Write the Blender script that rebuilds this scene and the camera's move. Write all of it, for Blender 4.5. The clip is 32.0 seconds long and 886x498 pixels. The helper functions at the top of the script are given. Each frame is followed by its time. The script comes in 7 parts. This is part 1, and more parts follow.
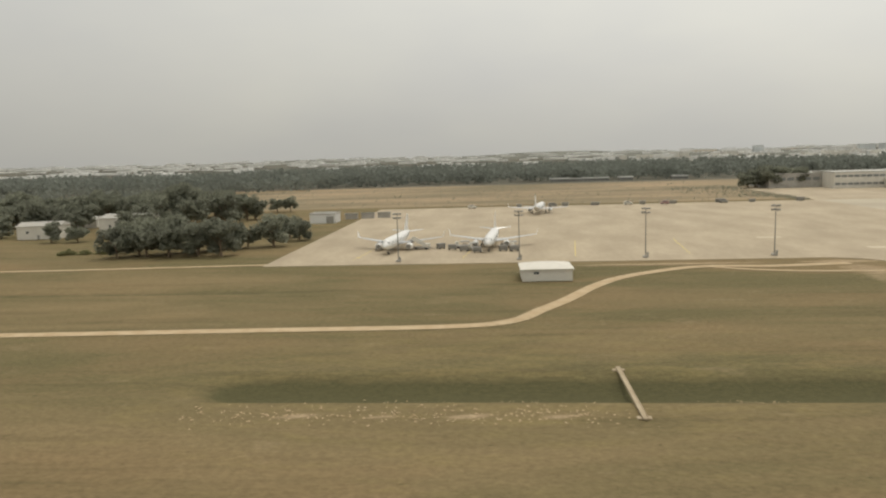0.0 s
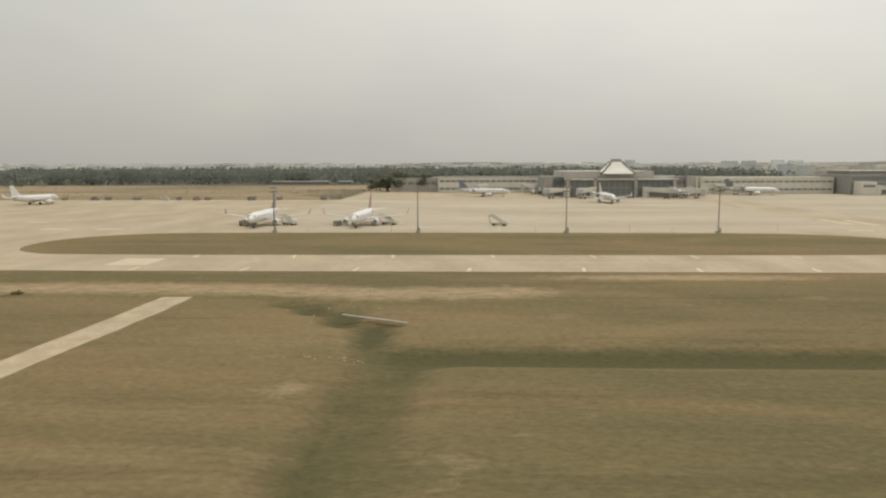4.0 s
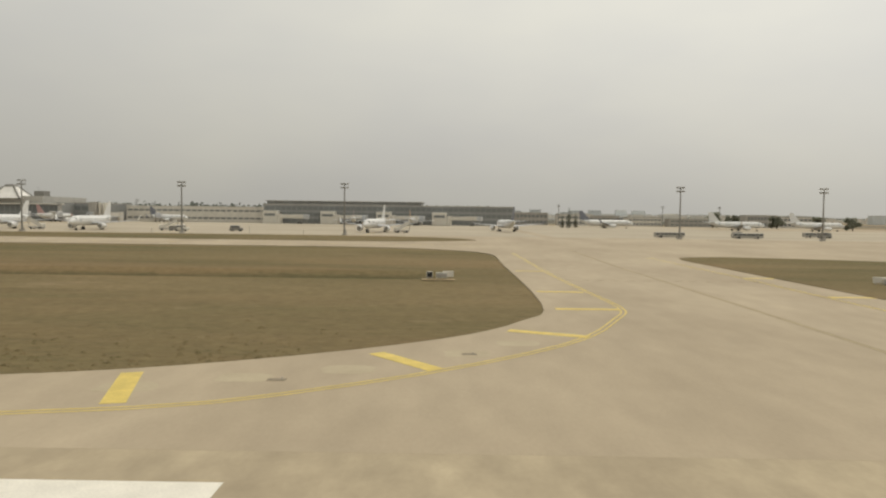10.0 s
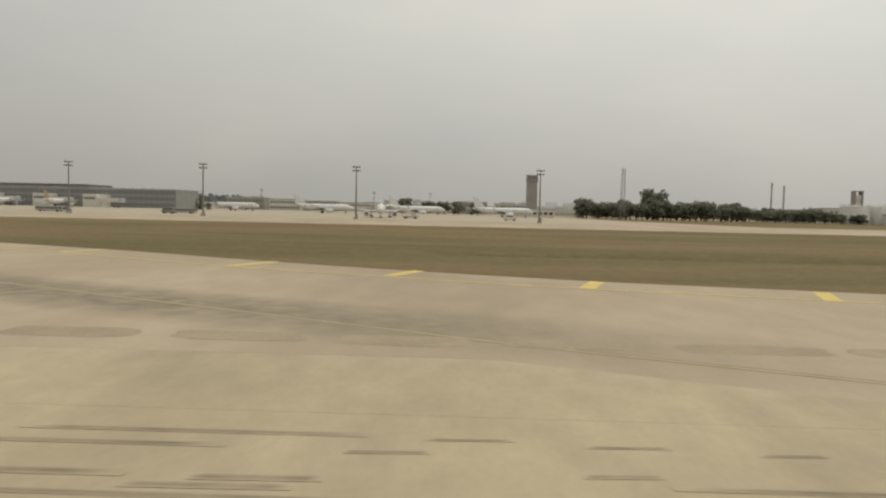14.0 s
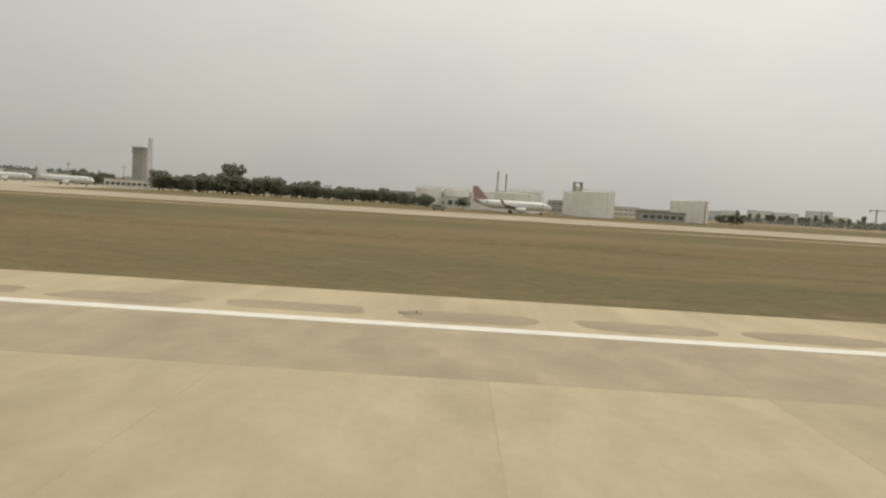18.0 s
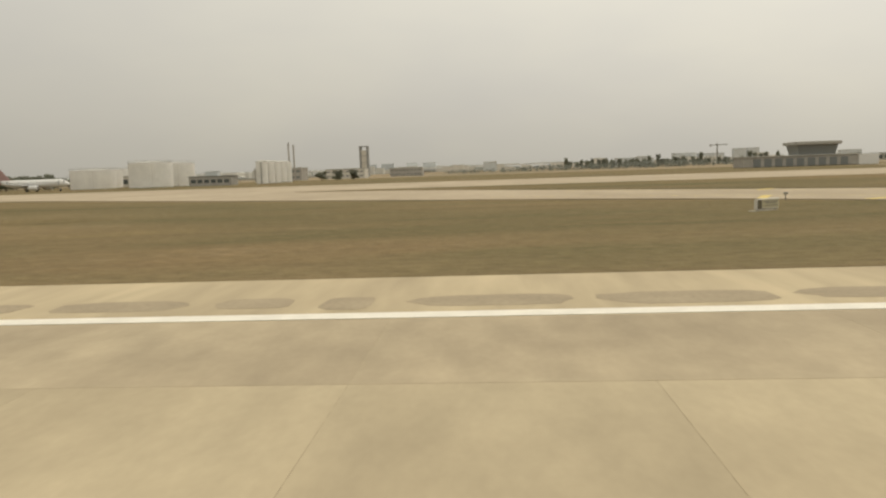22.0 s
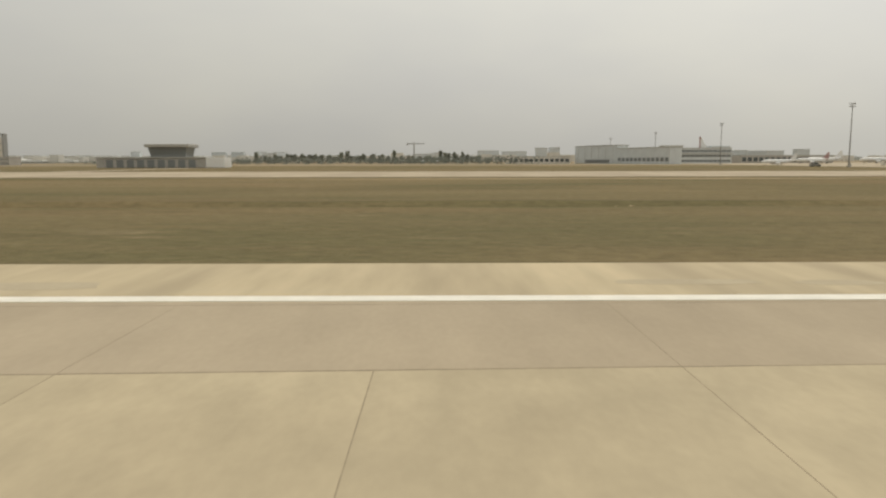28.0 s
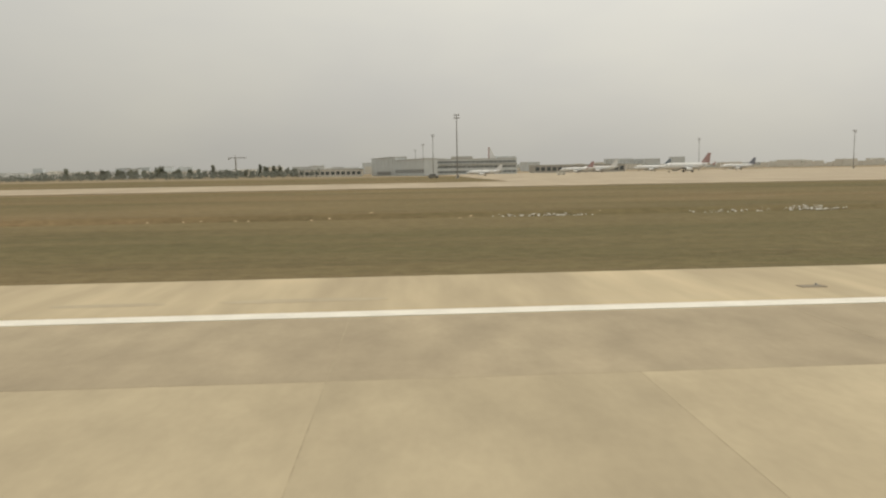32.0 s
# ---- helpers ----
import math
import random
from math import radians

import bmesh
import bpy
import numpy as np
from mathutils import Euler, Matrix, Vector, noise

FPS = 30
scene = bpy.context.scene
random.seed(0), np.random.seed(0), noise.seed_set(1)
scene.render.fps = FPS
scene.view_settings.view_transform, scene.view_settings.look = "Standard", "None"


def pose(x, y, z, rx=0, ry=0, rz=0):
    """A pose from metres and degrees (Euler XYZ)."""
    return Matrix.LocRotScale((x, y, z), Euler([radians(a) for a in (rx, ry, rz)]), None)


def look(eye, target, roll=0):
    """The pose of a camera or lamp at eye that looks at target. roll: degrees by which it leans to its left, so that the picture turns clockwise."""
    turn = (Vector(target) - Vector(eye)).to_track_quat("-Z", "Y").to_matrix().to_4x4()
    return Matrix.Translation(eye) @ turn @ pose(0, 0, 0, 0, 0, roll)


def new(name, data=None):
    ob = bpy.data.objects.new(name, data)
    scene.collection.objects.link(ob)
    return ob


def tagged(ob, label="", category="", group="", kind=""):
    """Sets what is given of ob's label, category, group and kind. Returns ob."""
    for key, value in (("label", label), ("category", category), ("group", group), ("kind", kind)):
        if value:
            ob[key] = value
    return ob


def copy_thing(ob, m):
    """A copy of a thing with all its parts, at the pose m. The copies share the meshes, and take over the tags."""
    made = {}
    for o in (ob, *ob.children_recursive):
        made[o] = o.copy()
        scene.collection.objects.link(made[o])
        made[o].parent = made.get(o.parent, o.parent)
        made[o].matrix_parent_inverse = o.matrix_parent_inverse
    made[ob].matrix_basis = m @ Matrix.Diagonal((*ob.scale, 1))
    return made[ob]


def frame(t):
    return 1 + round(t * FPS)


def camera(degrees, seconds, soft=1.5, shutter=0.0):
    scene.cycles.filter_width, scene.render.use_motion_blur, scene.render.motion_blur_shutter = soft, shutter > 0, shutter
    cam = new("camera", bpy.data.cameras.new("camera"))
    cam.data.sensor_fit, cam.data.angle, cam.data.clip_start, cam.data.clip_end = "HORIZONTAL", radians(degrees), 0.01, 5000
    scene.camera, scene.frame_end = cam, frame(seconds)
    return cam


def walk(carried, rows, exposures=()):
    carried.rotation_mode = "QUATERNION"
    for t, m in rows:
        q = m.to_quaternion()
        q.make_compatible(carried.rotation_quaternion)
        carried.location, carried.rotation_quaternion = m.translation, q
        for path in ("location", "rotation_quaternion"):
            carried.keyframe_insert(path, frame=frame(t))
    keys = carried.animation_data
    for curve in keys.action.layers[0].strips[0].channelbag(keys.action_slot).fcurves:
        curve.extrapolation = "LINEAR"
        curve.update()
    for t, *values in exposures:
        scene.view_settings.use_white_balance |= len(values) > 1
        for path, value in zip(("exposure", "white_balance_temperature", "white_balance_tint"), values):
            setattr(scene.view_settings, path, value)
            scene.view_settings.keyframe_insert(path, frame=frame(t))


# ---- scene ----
# One scale for the whole place: plan metres are multiplied by S when everything stands (see the end),
# so that the fast landing run keeps to the speed that the path may have.
S = 0.55
cam = camera(63.35, 32.0, soft=2.25)


def at(x, y, z, rx, ry, rz):
    return pose(x * S, y * S, z * S, rx, ry, rz)


PATH = [
    (0.0, at(250.82, 19.30, 35.04, 82.45, 1.66, 4.55)),
    (0.5, at(285.35, 18.09, 33.66, 84.01, -0.56, 0.29)),
    (1.0, at(319.85, 16.90, 32.28, 83.46, -0.63, 0.12)),
    (1.5, at(354.45, 15.71, 30.88, 83.25, -0.95, 1.47)),
    (2.0, at(389.14, 14.52, 29.48, 82.78, 0.62, 1.69)),
    (2.5, at(424.05, 13.30, 28.08, 83.36, 0.03, 2.00)),
    (3.0, at(459.07, 12.07, 26.64, 84.26, 0.15, 2.51)),
    (3.5, at(494.10, 10.85, 25.13, 83.06, 0.39, 2.10)),
    (5.5, at(634.83, 5.95, 18.30, 84.08, -0.49, 1.30)),
    (6.0, at(670.32, 4.88, 16.64, 83.81, 0.45, 2.00)),
    (6.5, at(705.90, 3.87, 15.00, 84.53, 1.50, 2.20)),
    (7.0, at(741.47, 2.95, 13.42, 84.68, -0.07, 1.53)),
    (7.5, at(776.94, 2.17, 11.93, 84.00, -0.40, 2.27)),
    (8.0, at(812.23, 1.56, 10.63, 84.04, -0.89, 2.37)),
    (8.5, at(847.16, 1.20, 9.57, 84.27, -1.77, 1.65)),
    (9.0, at(882.22, 1.10, 8.77, 84.31, -1.32, 1.40)),
    (9.5, at(917.36, 1.08, 8.00, 85.69, -1.80, 1.53)),
    (10.0, at(952.54, 1.13, 7.26, 87.35, -0.69, 0.63)),
    (10.5, at(987.48, 1.19, 6.52, 84.62, -3.32, 0.70)),
    (11.0, at(1022.00, 1.28, 5.85, 84.89, -3.26, -0.63)),
    (11.5, at(1056.15, 1.41, 5.42, 86.24, -3.20, -1.36)),
    (12.0, at(1089.88, 1.62, 5.40, 86.44, -3.53, 0.33)),
    (12.5, at(1123.22, 1.81, 5.23, 86.88, -2.83, 0.71)),
    (13.0, at(1156.40, 2.04, 5.10, 87.46, -1.91, 0.76)),
    (13.5, at(1189.57, 2.30, 4.71, 87.62, -1.11, 1.77)),
    (14.0, at(1222.74, 2.56, 4.23, 86.80, -1.23, 1.90)),
    (14.5, at(1255.89, 2.78, 3.79, 84.53, -4.36, 0.87)),
    (16.5, at(1389.42, 3.01, 3.86, 86.55, 0.58, 3.28)),
    (17.0, at(1422.90, 2.59, 3.79, 88.14, -0.07, 2.16)),
    (17.5, at(1456.28, 2.19, 3.74, 88.34, -1.64, 1.64)),
    (18.0, at(1489.44, 2.02, 3.74, 86.18, -3.42, 1.20)),
    (18.5, at(1522.07, 2.13, 3.76, 84.90, -2.17, 2.27)),
    (19.0, at(1553.87, 2.40, 3.79, 84.72, -0.07, 3.15)),
    (19.5, at(1584.93, 2.72, 3.77, 84.96, -0.91, 2.52)),
    (20.0, at(1615.49, 3.08, 3.80, 84.86, 1.45, 3.45)),
    (20.5, at(1645.72, 3.44, 3.74, 84.25, 1.62, 5.39)),
    (21.0, at(1675.57, 3.86, 3.80, 83.70, 0.10, 3.92)),
    (21.5, at(1705.01, 4.20, 3.85, 83.46, 1.80, 5.10)),
    (22.0, at(1734.05, 4.50, 3.80, 83.75, 1.88, 3.69)),
    (22.5, at(1762.79, 4.49, 3.80, 83.57, 3.01, 7.46)),
    (23.0, at(1791.03, 4.06, 3.77, 82.17, 0.37, 3.79)),
    (23.5, at(1818.12, 3.37, 3.77, 82.82, -0.43, 3.38)),
    (24.0, at(1844.76, 2.59, 3.78, 82.32, 1.35, 4.31)),
    (24.5, at(1870.91, 1.85, 3.78, 84.14, 1.34, 3.93)),
    (25.0, at(1896.54, 1.27, 3.78, 83.64, 1.83, 4.76)),
    (25.5, at(1921.60, 0.98, 3.76, 83.10, 1.67, 1.82)),
    (26.0, at(1946.44, 1.06, 3.76, 83.39, 0.68, 0.22)),
    (26.5, at(1971.14, 1.47, 3.84, 83.02, 2.06, 1.84)),
    (28.5, at(2066.72, 4.03, 3.80, 82.93, 0.02, -1.08)),
    (29.0, at(2089.68, 4.11, 3.78, 83.37, 1.24, -1.05)),
    (29.5, at(2112.48, 4.04, 3.76, 83.33, 0.84, -1.97)),
    (30.0, at(2134.97, 3.96, 3.77, 82.49, 1.12, -3.74)),
    (30.5, at(2157.04, 3.93, 3.77, 82.45, 3.36, -2.45)),
    (31.0, at(2178.73, 3.99, 3.78, 83.12, 3.11, -1.62)),
    (31.5, at(2200.13, 4.08, 3.79, 83.88, 2.46, -2.80)),
    (32.0, at(2221.40, 4.18, 3.78, 83.79, 0.98, -3.04)),
]
# the camera's own brightness and white balance on the way
EXPOSURES = [(0.0, 0.00, 6500, 11), (3.0, 0.00, 6550, 11), (6.0, 0.02, 6600, 11), (7.0, -0.04, 6650, 11), (8.0, 0.06, 6800, 11), (9.0, 0.02, 6700, 11), (10.0, -0.14, 6600, 11), (11.0, 0.00, 6700, 11), (12.0, -0.12, 6650, 11), (13.0, -0.26, 6550, 11), (14.0, -0.25, 6530, 11), (14.5, -0.20, 6550, 11), (16.5, -0.08, 6600, 11), (17.0, -0.08, 6600, 11), (18.0, -0.08, 6550, 11), (19.0, -0.03, 6600, 11), (21.0, -0.02, 6650, 11), (22.5, -0.04, 7000, 11), (23.0, -0.3, 6950, 11), (24.0, -0.42, 6750, 11), (25.0, -0.4, 6400, 11), (25.5, -0.25, 6500, 11), (26.0, -0.09, 6550, 11), (28.5, -0.08, 6600, 11), (30.0, -0.1, 6680, 11), (32.0, -0.1, 6650, 11)]
walk(cam, PATH, EXPOSURES)

# ---- world, sun, exposure ----
world = bpy.data.worlds.new("world")
scene.world = world
world.use_nodes = True
wn, wl = world.node_tree.nodes, world.node_tree.links
wn.clear()
w_out = wn.new("ShaderNodeOutputWorld")
w_bg = wn.new("ShaderNodeBackground")
w_sky = wn.new("ShaderNodeTexSky")
w_sky.sky_type, w_sky.sun_disc = "NISHITA", False
w_sky.sun_elevation, w_sky.sun_rotation = radians(66), radians(25)
w_sky.dust_density, w_sky.air_density, w_sky.ozone_density = 8.0, 1.5, 0.5
w_hsv = wn.new("ShaderNodeHueSaturation")
w_hsv.inputs["Saturation"].default_value = 0.25
w_mix = wn.new("ShaderNodeMix")
w_mix.data_type = "RGBA"
w_mix.inputs["Factor"].default_value = 0.78
w_mul = wn.new("ShaderNodeMix")
w_mul.data_type, w_mul.blend_type = "RGBA", "MULTIPLY"
w_mul.inputs["Factor"].default_value = 1.0
w_co = wn.new("ShaderNodeTexCoord")
w_map = wn.new("ShaderNodeMapping")
w_map.inputs["Scale"].default_value = (1.6, 1.6, 4.0)
w_noise = wn.new("ShaderNodeTexNoise")
w_noise.inputs["Scale"].default_value, w_noise.inputs["Detail"].default_value = 1.6, 4.0
w_ramp = wn.new("ShaderNodeValToRGB")
w_ramp.color_ramp.elements[0].position, w_ramp.color_ramp.elements[0].color = 0.3, (0.93, 0.93, 0.95, 1)
w_ramp.color_ramp.elements[1].position, w_ramp.color_ramp.elements[1].color = 0.75, (1.05, 1.04, 1.01, 1)
w_sep = wn.new("ShaderNodeSeparateXYZ")
w_grad = wn.new("ShaderNodeValToRGB")
w_grad.color_ramp.elements[0].position, w_grad.color_ramp.elements[0].color = 0.0, (6.2, 6.15, 5.6, 1)
w_grad.color_ramp.elements[1].position, w_grad.color_ramp.elements[1].color = 0.6, (11.0, 11.0, 9.95, 1)
e_mid = w_grad.color_ramp.elements.new(0.22)
e_mid.color = (8.5, 8.5, 7.7, 1)
wl.new(w_co.outputs["Generated"], w_map.inputs["Vector"])
wl.new(w_map.outputs["Vector"], w_noise.inputs["Vector"])
wl.new(w_noise.outputs["Fac"], w_ramp.inputs["Fac"])
wl.new(w_co.outputs["Generated"], w_sep.inputs["Vector"])
wl.new(w_sep.outputs["Z"], w_grad.inputs["Fac"])
wl.new(w_sky.outputs["Color"], w_hsv.inputs["Color"])
wl.new(w_hsv.outputs["Color"], w_mix.inputs["A"])
wl.new(w_grad.outputs["Color"], w_mix.inputs["B"])
wl.new(w_mix.outputs["Result"], w_mul.inputs["A"])
wl.new(w_ramp.outputs["Color"], w_mul.inputs["B"])
w_side = wn.new("ShaderNodeMapRange")
w_side.inputs["From Min"].default_value, w_side.inputs["From Max"].default_value = -0.6, 0.6
w_side.inputs["To Min"].default_value, w_side.inputs["To Max"].default_value = 0.85, 1.12
w_tone = wn.new("ShaderNodeVectorMath")
w_tone.operation = "SCALE"
wl.new(w_sep.outputs["X"], w_side.inputs["Value"])
wl.new(w_mul.outputs["Result"], w_tone.inputs[0])
wl.new(w_side.outputs["Result"], w_tone.inputs["Scale"])
wl.new(w_tone.outputs["Vector"], w_bg.inputs["Color"])
wl.new(w_bg.outputs["Background"], w_out.inputs["Surface"])
w_bg.inputs["Strength"].default_value = 0.1
sun = new("sun", bpy.data.lights.new("sun", "SUN"))
sun.data.energy, sun.data.angle, sun.data.color = 1.0, radians(10), (1.0, 0.93, 0.8)
sun.matrix_world = look((0, 0, 100), (-18, -36, 0))


# ---- materials ----
def srf(name, color, rough=0.8, metal=0.0, vary=0.25, scale=0.5, fine=None, stretch=(1, 1, 1), bump=0.0, second=None, rand=0.0, spec=0.3, thin=0.0):
    """A node material: base colour with a coarse and a fine noise, optional second colour in stains, bump and a step from piece to piece."""
    m = bpy.data.materials.new(name)
    m.use_nodes = True
    nt = m.node_tree
    bs = nt.nodes["Principled BSDF"]
    bs.inputs["Roughness"].default_value, bs.inputs["Metallic"].default_value = rough, metal
    bs.inputs["Specular IOR Level"].default_value = spec
    co = nt.nodes.new("ShaderNodeNewGeometry")
    mp = nt.nodes.new("ShaderNodeMapping")
    mp.inputs["Scale"].default_value = [k / S for k in stretch]
    nt.links.new(co.outputs["Position"], mp.inputs["Vector"])
    n1 = nt.nodes.new("ShaderNodeTexNoise")
    n1.inputs["Scale"].default_value, n1.inputs["Detail"].default_value = scale, 5
    n2 = nt.nodes.new("ShaderNodeTexNoise")
    n2.inputs["Scale"].default_value, n2.inputs["Detail"].default_value = fine or scale * 12, 4
    for n in (n1, n2):
        nt.links.new(mp.outputs["Vector"], n.inputs["Vector"])
    ramp = nt.nodes.new("ShaderNodeValToRGB")
    a, b = ramp.color_ramp.elements
    a.position, b.position = 0.35, 0.68
    lo = second or [c * (1 - vary) for c in color]
    a.color, b.color = (*lo, 1), (*color, 1)
    nt.links.new(n1.outputs["Fac"], ramp.inputs["Fac"])
    mul = nt.nodes.new("ShaderNodeMapRange")
    mul.inputs["From Min"].default_value, mul.inputs["From Max"].default_value = 0.25, 0.75
    mul.inputs["To Min"].default_value, mul.inputs["To Max"].default_value = 1 - vary, 1 + vary * 0.5
    nt.links.new(n2.outputs["Fac"], mul.inputs["Value"])
    hs = nt.nodes.new("ShaderNodeHueSaturation")
    nt.links.new(ramp.outputs["Color"], hs.inputs["Color"])
    value = mul.outputs["Result"]
    if bump:
        n3 = nt.nodes.new("ShaderNodeTexNoise")
        n3.inputs["Scale"].default_value, n3.inputs["Detail"].default_value = 7.0, 4
        nt.links.new(mp.outputs["Vector"], n3.inputs["Vector"])
        gr = nt.nodes.new("ShaderNodeMapRange")
        gr.inputs["From Min"].default_value, gr.inputs["From Max"].default_value = 0.3, 0.7
        gr.inputs["To Min"].default_value, gr.inputs["To Max"].default_value = 0.965, 1.025
        nt.links.new(n3.outputs["Fac"], gr.inputs["Value"])
        gm = nt.nodes.new("ShaderNodeMath")
        gm.operation = "MULTIPLY"
        nt.links.new(value, gm.inputs[0])
        nt.links.new(gr.outputs["Result"], gm.inputs[1])
        value = gm.outputs["Value"]
    if rand:
        oi = nt.nodes.new("ShaderNodeObjectInfo")
        mr = nt.nodes.new("ShaderNodeMapRange")
        mr.inputs["To Min"].default_value, mr.inputs["To Max"].default_value = 1 - rand, 1 + rand
        nt.links.new(oi.outputs["Random"], mr.inputs["Value"])
        mm = nt.nodes.new("ShaderNodeMath")
        mm.operation = "MULTIPLY"
        nt.links.new(value, mm.inputs[0])
        nt.links.new(mr.outputs["Result"], mm.inputs[1])
        value = mm.outputs["Value"]
    nt.links.new(value, hs.inputs["Value"])
    nt.links.new(hs.outputs["Color"], bs.inputs["Base Color"])
    if bump:
        bp = nt.nodes.new("ShaderNodeBump")
        bp.inputs["Strength"].default_value, bp.inputs["Distance"].default_value = bump, 0.1
        nt.links.new(n2.outputs["Fac"], bp.inputs["Height"])
        nt.links.new(bp.outputs["Normal"], bs.inputs["Normal"])
    if thin:
        tl = nt.nodes.new("ShaderNodeBsdfTranslucent")
        mx = nt.nodes.new("ShaderNodeMixShader")
        mx.inputs[0].default_value = thin
        nt.links.new(hs.outputs["Color"], tl.inputs["Color"])
        nt.links.new(bs.outputs["BSDF"], mx.inputs[1])
        nt.links.new(tl.outputs["BSDF"], mx.inputs[2])
        nt.links.new(mx.outputs["Shader"], nt.nodes["Material Output"].inputs["Surface"])
    return m


def glass(name, color=(0.05, 0.07, 0.08), rough=0.12):
    """Dark window glass seen from far outside."""
    m = bpy.data.materials.new(name)
    m.use_nodes = True
    bs = m.node_tree.nodes["Principled BSDF"]
    bs.inputs["Base Color"].default_value = (*color, 1)
    bs.inputs["Roughness"].default_value = rough
    return m


def grassy(name, dry, green, bare, lush, rust=(0.21, 0.147, 0.077), soil=(0.33, 0.25, 0.155), straw=(0.235, 0.184, 0.08), stripe=0.2):
    """Dry mown grass: large rusty and green patches, faint streaks along the runway, clumps and bare soil."""
    m = bpy.data.materials.new(name)
    m.use_nodes = True
    nt = m.node_tree
    bs = nt.nodes["Principled BSDF"]
    bs.inputs["Roughness"].default_value, bs.inputs["Specular IOR Level"].default_value = 0.95, 0.1
    geo = nt.nodes.new("ShaderNodeNewGeometry")

    def noise_at(sx, sy, scale, detail=5, rough=0.6, bend=0.0):
        mp = nt.nodes.new("ShaderNodeMapping")
        mp.inputs["Scale"].default_value = (sx / S, sy / S, 1 / S)
        nt.links.new(geo.outputs["Position"], mp.inputs["Vector"])
        n = nt.nodes.new("ShaderNodeTexNoise")
        n.inputs["Scale"].default_value, n.inputs["Detail"].default_value, n.inputs["Roughness"].default_value = scale, detail, rough
        n.inputs["Distortion"].default_value = bend
        nt.links.new(mp.outputs["Vector"], n.inputs["Vector"])
        return n.outputs["Fac"]

    def mix(fac, a, b, lo=0.4, hi=0.6):
        mr = nt.nodes.new("ShaderNodeMapRange")
        mr.inputs["From Min"].default_value, mr.inputs["From Max"].default_value = lo, hi
        nt.links.new(fac, mr.inputs["Value"])
        mx = nt.nodes.new("ShaderNodeMix")
        mx.data_type = "RGBA"
        nt.links.new(mr.outputs["Result"], mx.inputs["Factor"])
        for sock, v in (("A", a), ("B", b)):
            if isinstance(v, tuple):
                mx.inputs[sock].default_value = (*v, 1)
            else:
                nt.links.new(v, mx.inputs[sock])
        return mx.outputs["Result"]

    def ragged(layer, reach, sx=0.6, scale=0.4):
        """The strength of a mask laid on the ground mesh, with a torn edge."""
        att = nt.nodes.new("ShaderNodeAttribute")
        att.attribute_name = layer
        sm = nt.nodes.new("ShaderNodeMath")
        sm.operation = "MULTIPLY_ADD"
        sm.inputs[1].default_value = reach
        nt.links.new(att.outputs["Fac"], sm.inputs[0])
        nt.links.new(noise_at(sx, 1.0, scale, 7, 0.75), sm.inputs[2])
        return sm.outputs["Value"]

    base = mix(noise_at(0.22, 0.7, 0.05, 6, 0.62, 0.6), dry, green, 0.36, 0.6)
    base = mix(noise_at(0.3, 1.0, 0.032, 6, 0.6, 0.8), base, rust, 0.5, 0.72)
    base = mix(noise_at(0.12, 1.0, 0.3, 5, 0.65), base, tuple(c * 0.8 for c in dry), 0.5, 0.85)
    base = mix(noise_at(0.5, 1.0, 0.13, 7, 0.7), base, bare, 0.6, 0.8)
    base = mix(noise_at(0.1, 1.2, 0.13, 5, 0.6), base, tuple(c * 0.7 for c in green), 0.56, 0.82)
    base = mix(noise_at(0.7, 1.0, 0.55, 6, 0.72, 0.4), base, tuple(c * 0.62 for c in green), 0.62, 0.76)
    base = mix(ragged("straw", 0.7, 0.35, 0.22), base, straw, 0.72, 1.15)
    base = mix(ragged("lush", 0.7, 0.5, 0.3), base, lush, 0.75, 1.2)
    tuft = noise_at(0.7, 1, 1.4, 5, 0.7)
    base = mix(ragged("soil", 0.75), base, soil, 0.76, 1.1)
    # lush colour mixed in with depth in the ditches, with a ragged edge
    xyz = nt.nodes.new("ShaderNodeSeparateXYZ")
    nt.links.new(geo.outputs["Position"], xyz.inputs["Vector"])
    low = nt.nodes.new("ShaderNodeMapRange")
    low.inputs["From Min"].default_value, low.inputs["From Max"].default_value = -0.35 * S, -1.35 * S
    nt.links.new(xyz.outputs["Z"], low.inputs["Value"])
    rag = nt.nodes.new("ShaderNodeMath")
    rag.operation = "ADD"
    nt.links.new(low.outputs["Result"], rag.inputs[0])
    nt.links.new(noise_at(0.6, 1, 0.35, 5, 0.7), rag.inputs[1])
    base = mix(rag.outputs["Value"], base, lush, 0.6, 1.25)
    hs = nt.nodes.new("ShaderNodeHueSaturation")
    mr = nt.nodes.new("ShaderNodeMapRange")
    mr.inputs["From Min"].default_value, mr.inputs["From Max"].default_value = 0.3, 0.7
    mr.inputs["To Min"].default_value, mr.inputs["To Max"].default_value = 1 - stripe, 1 + stripe
    nt.links.new(tuft, mr.inputs["Value"])
    nt.links.new(mr.outputs["Result"], hs.inputs["Value"])
    nt.links.new(base, hs.inputs["Color"])
    nt.links.new(hs.outputs["Color"], bs.inputs["Base Color"])
    bp = nt.nodes.new("ShaderNodeBump")
    bp.inputs["Strength"].default_value, bp.inputs["Distance"].default_value = 0.6, 0.25
    nt.links.new(tuft, bp.inputs["Height"])
    nt.links.new(bp.outputs["Normal"], bs.inputs["Normal"])
    return m


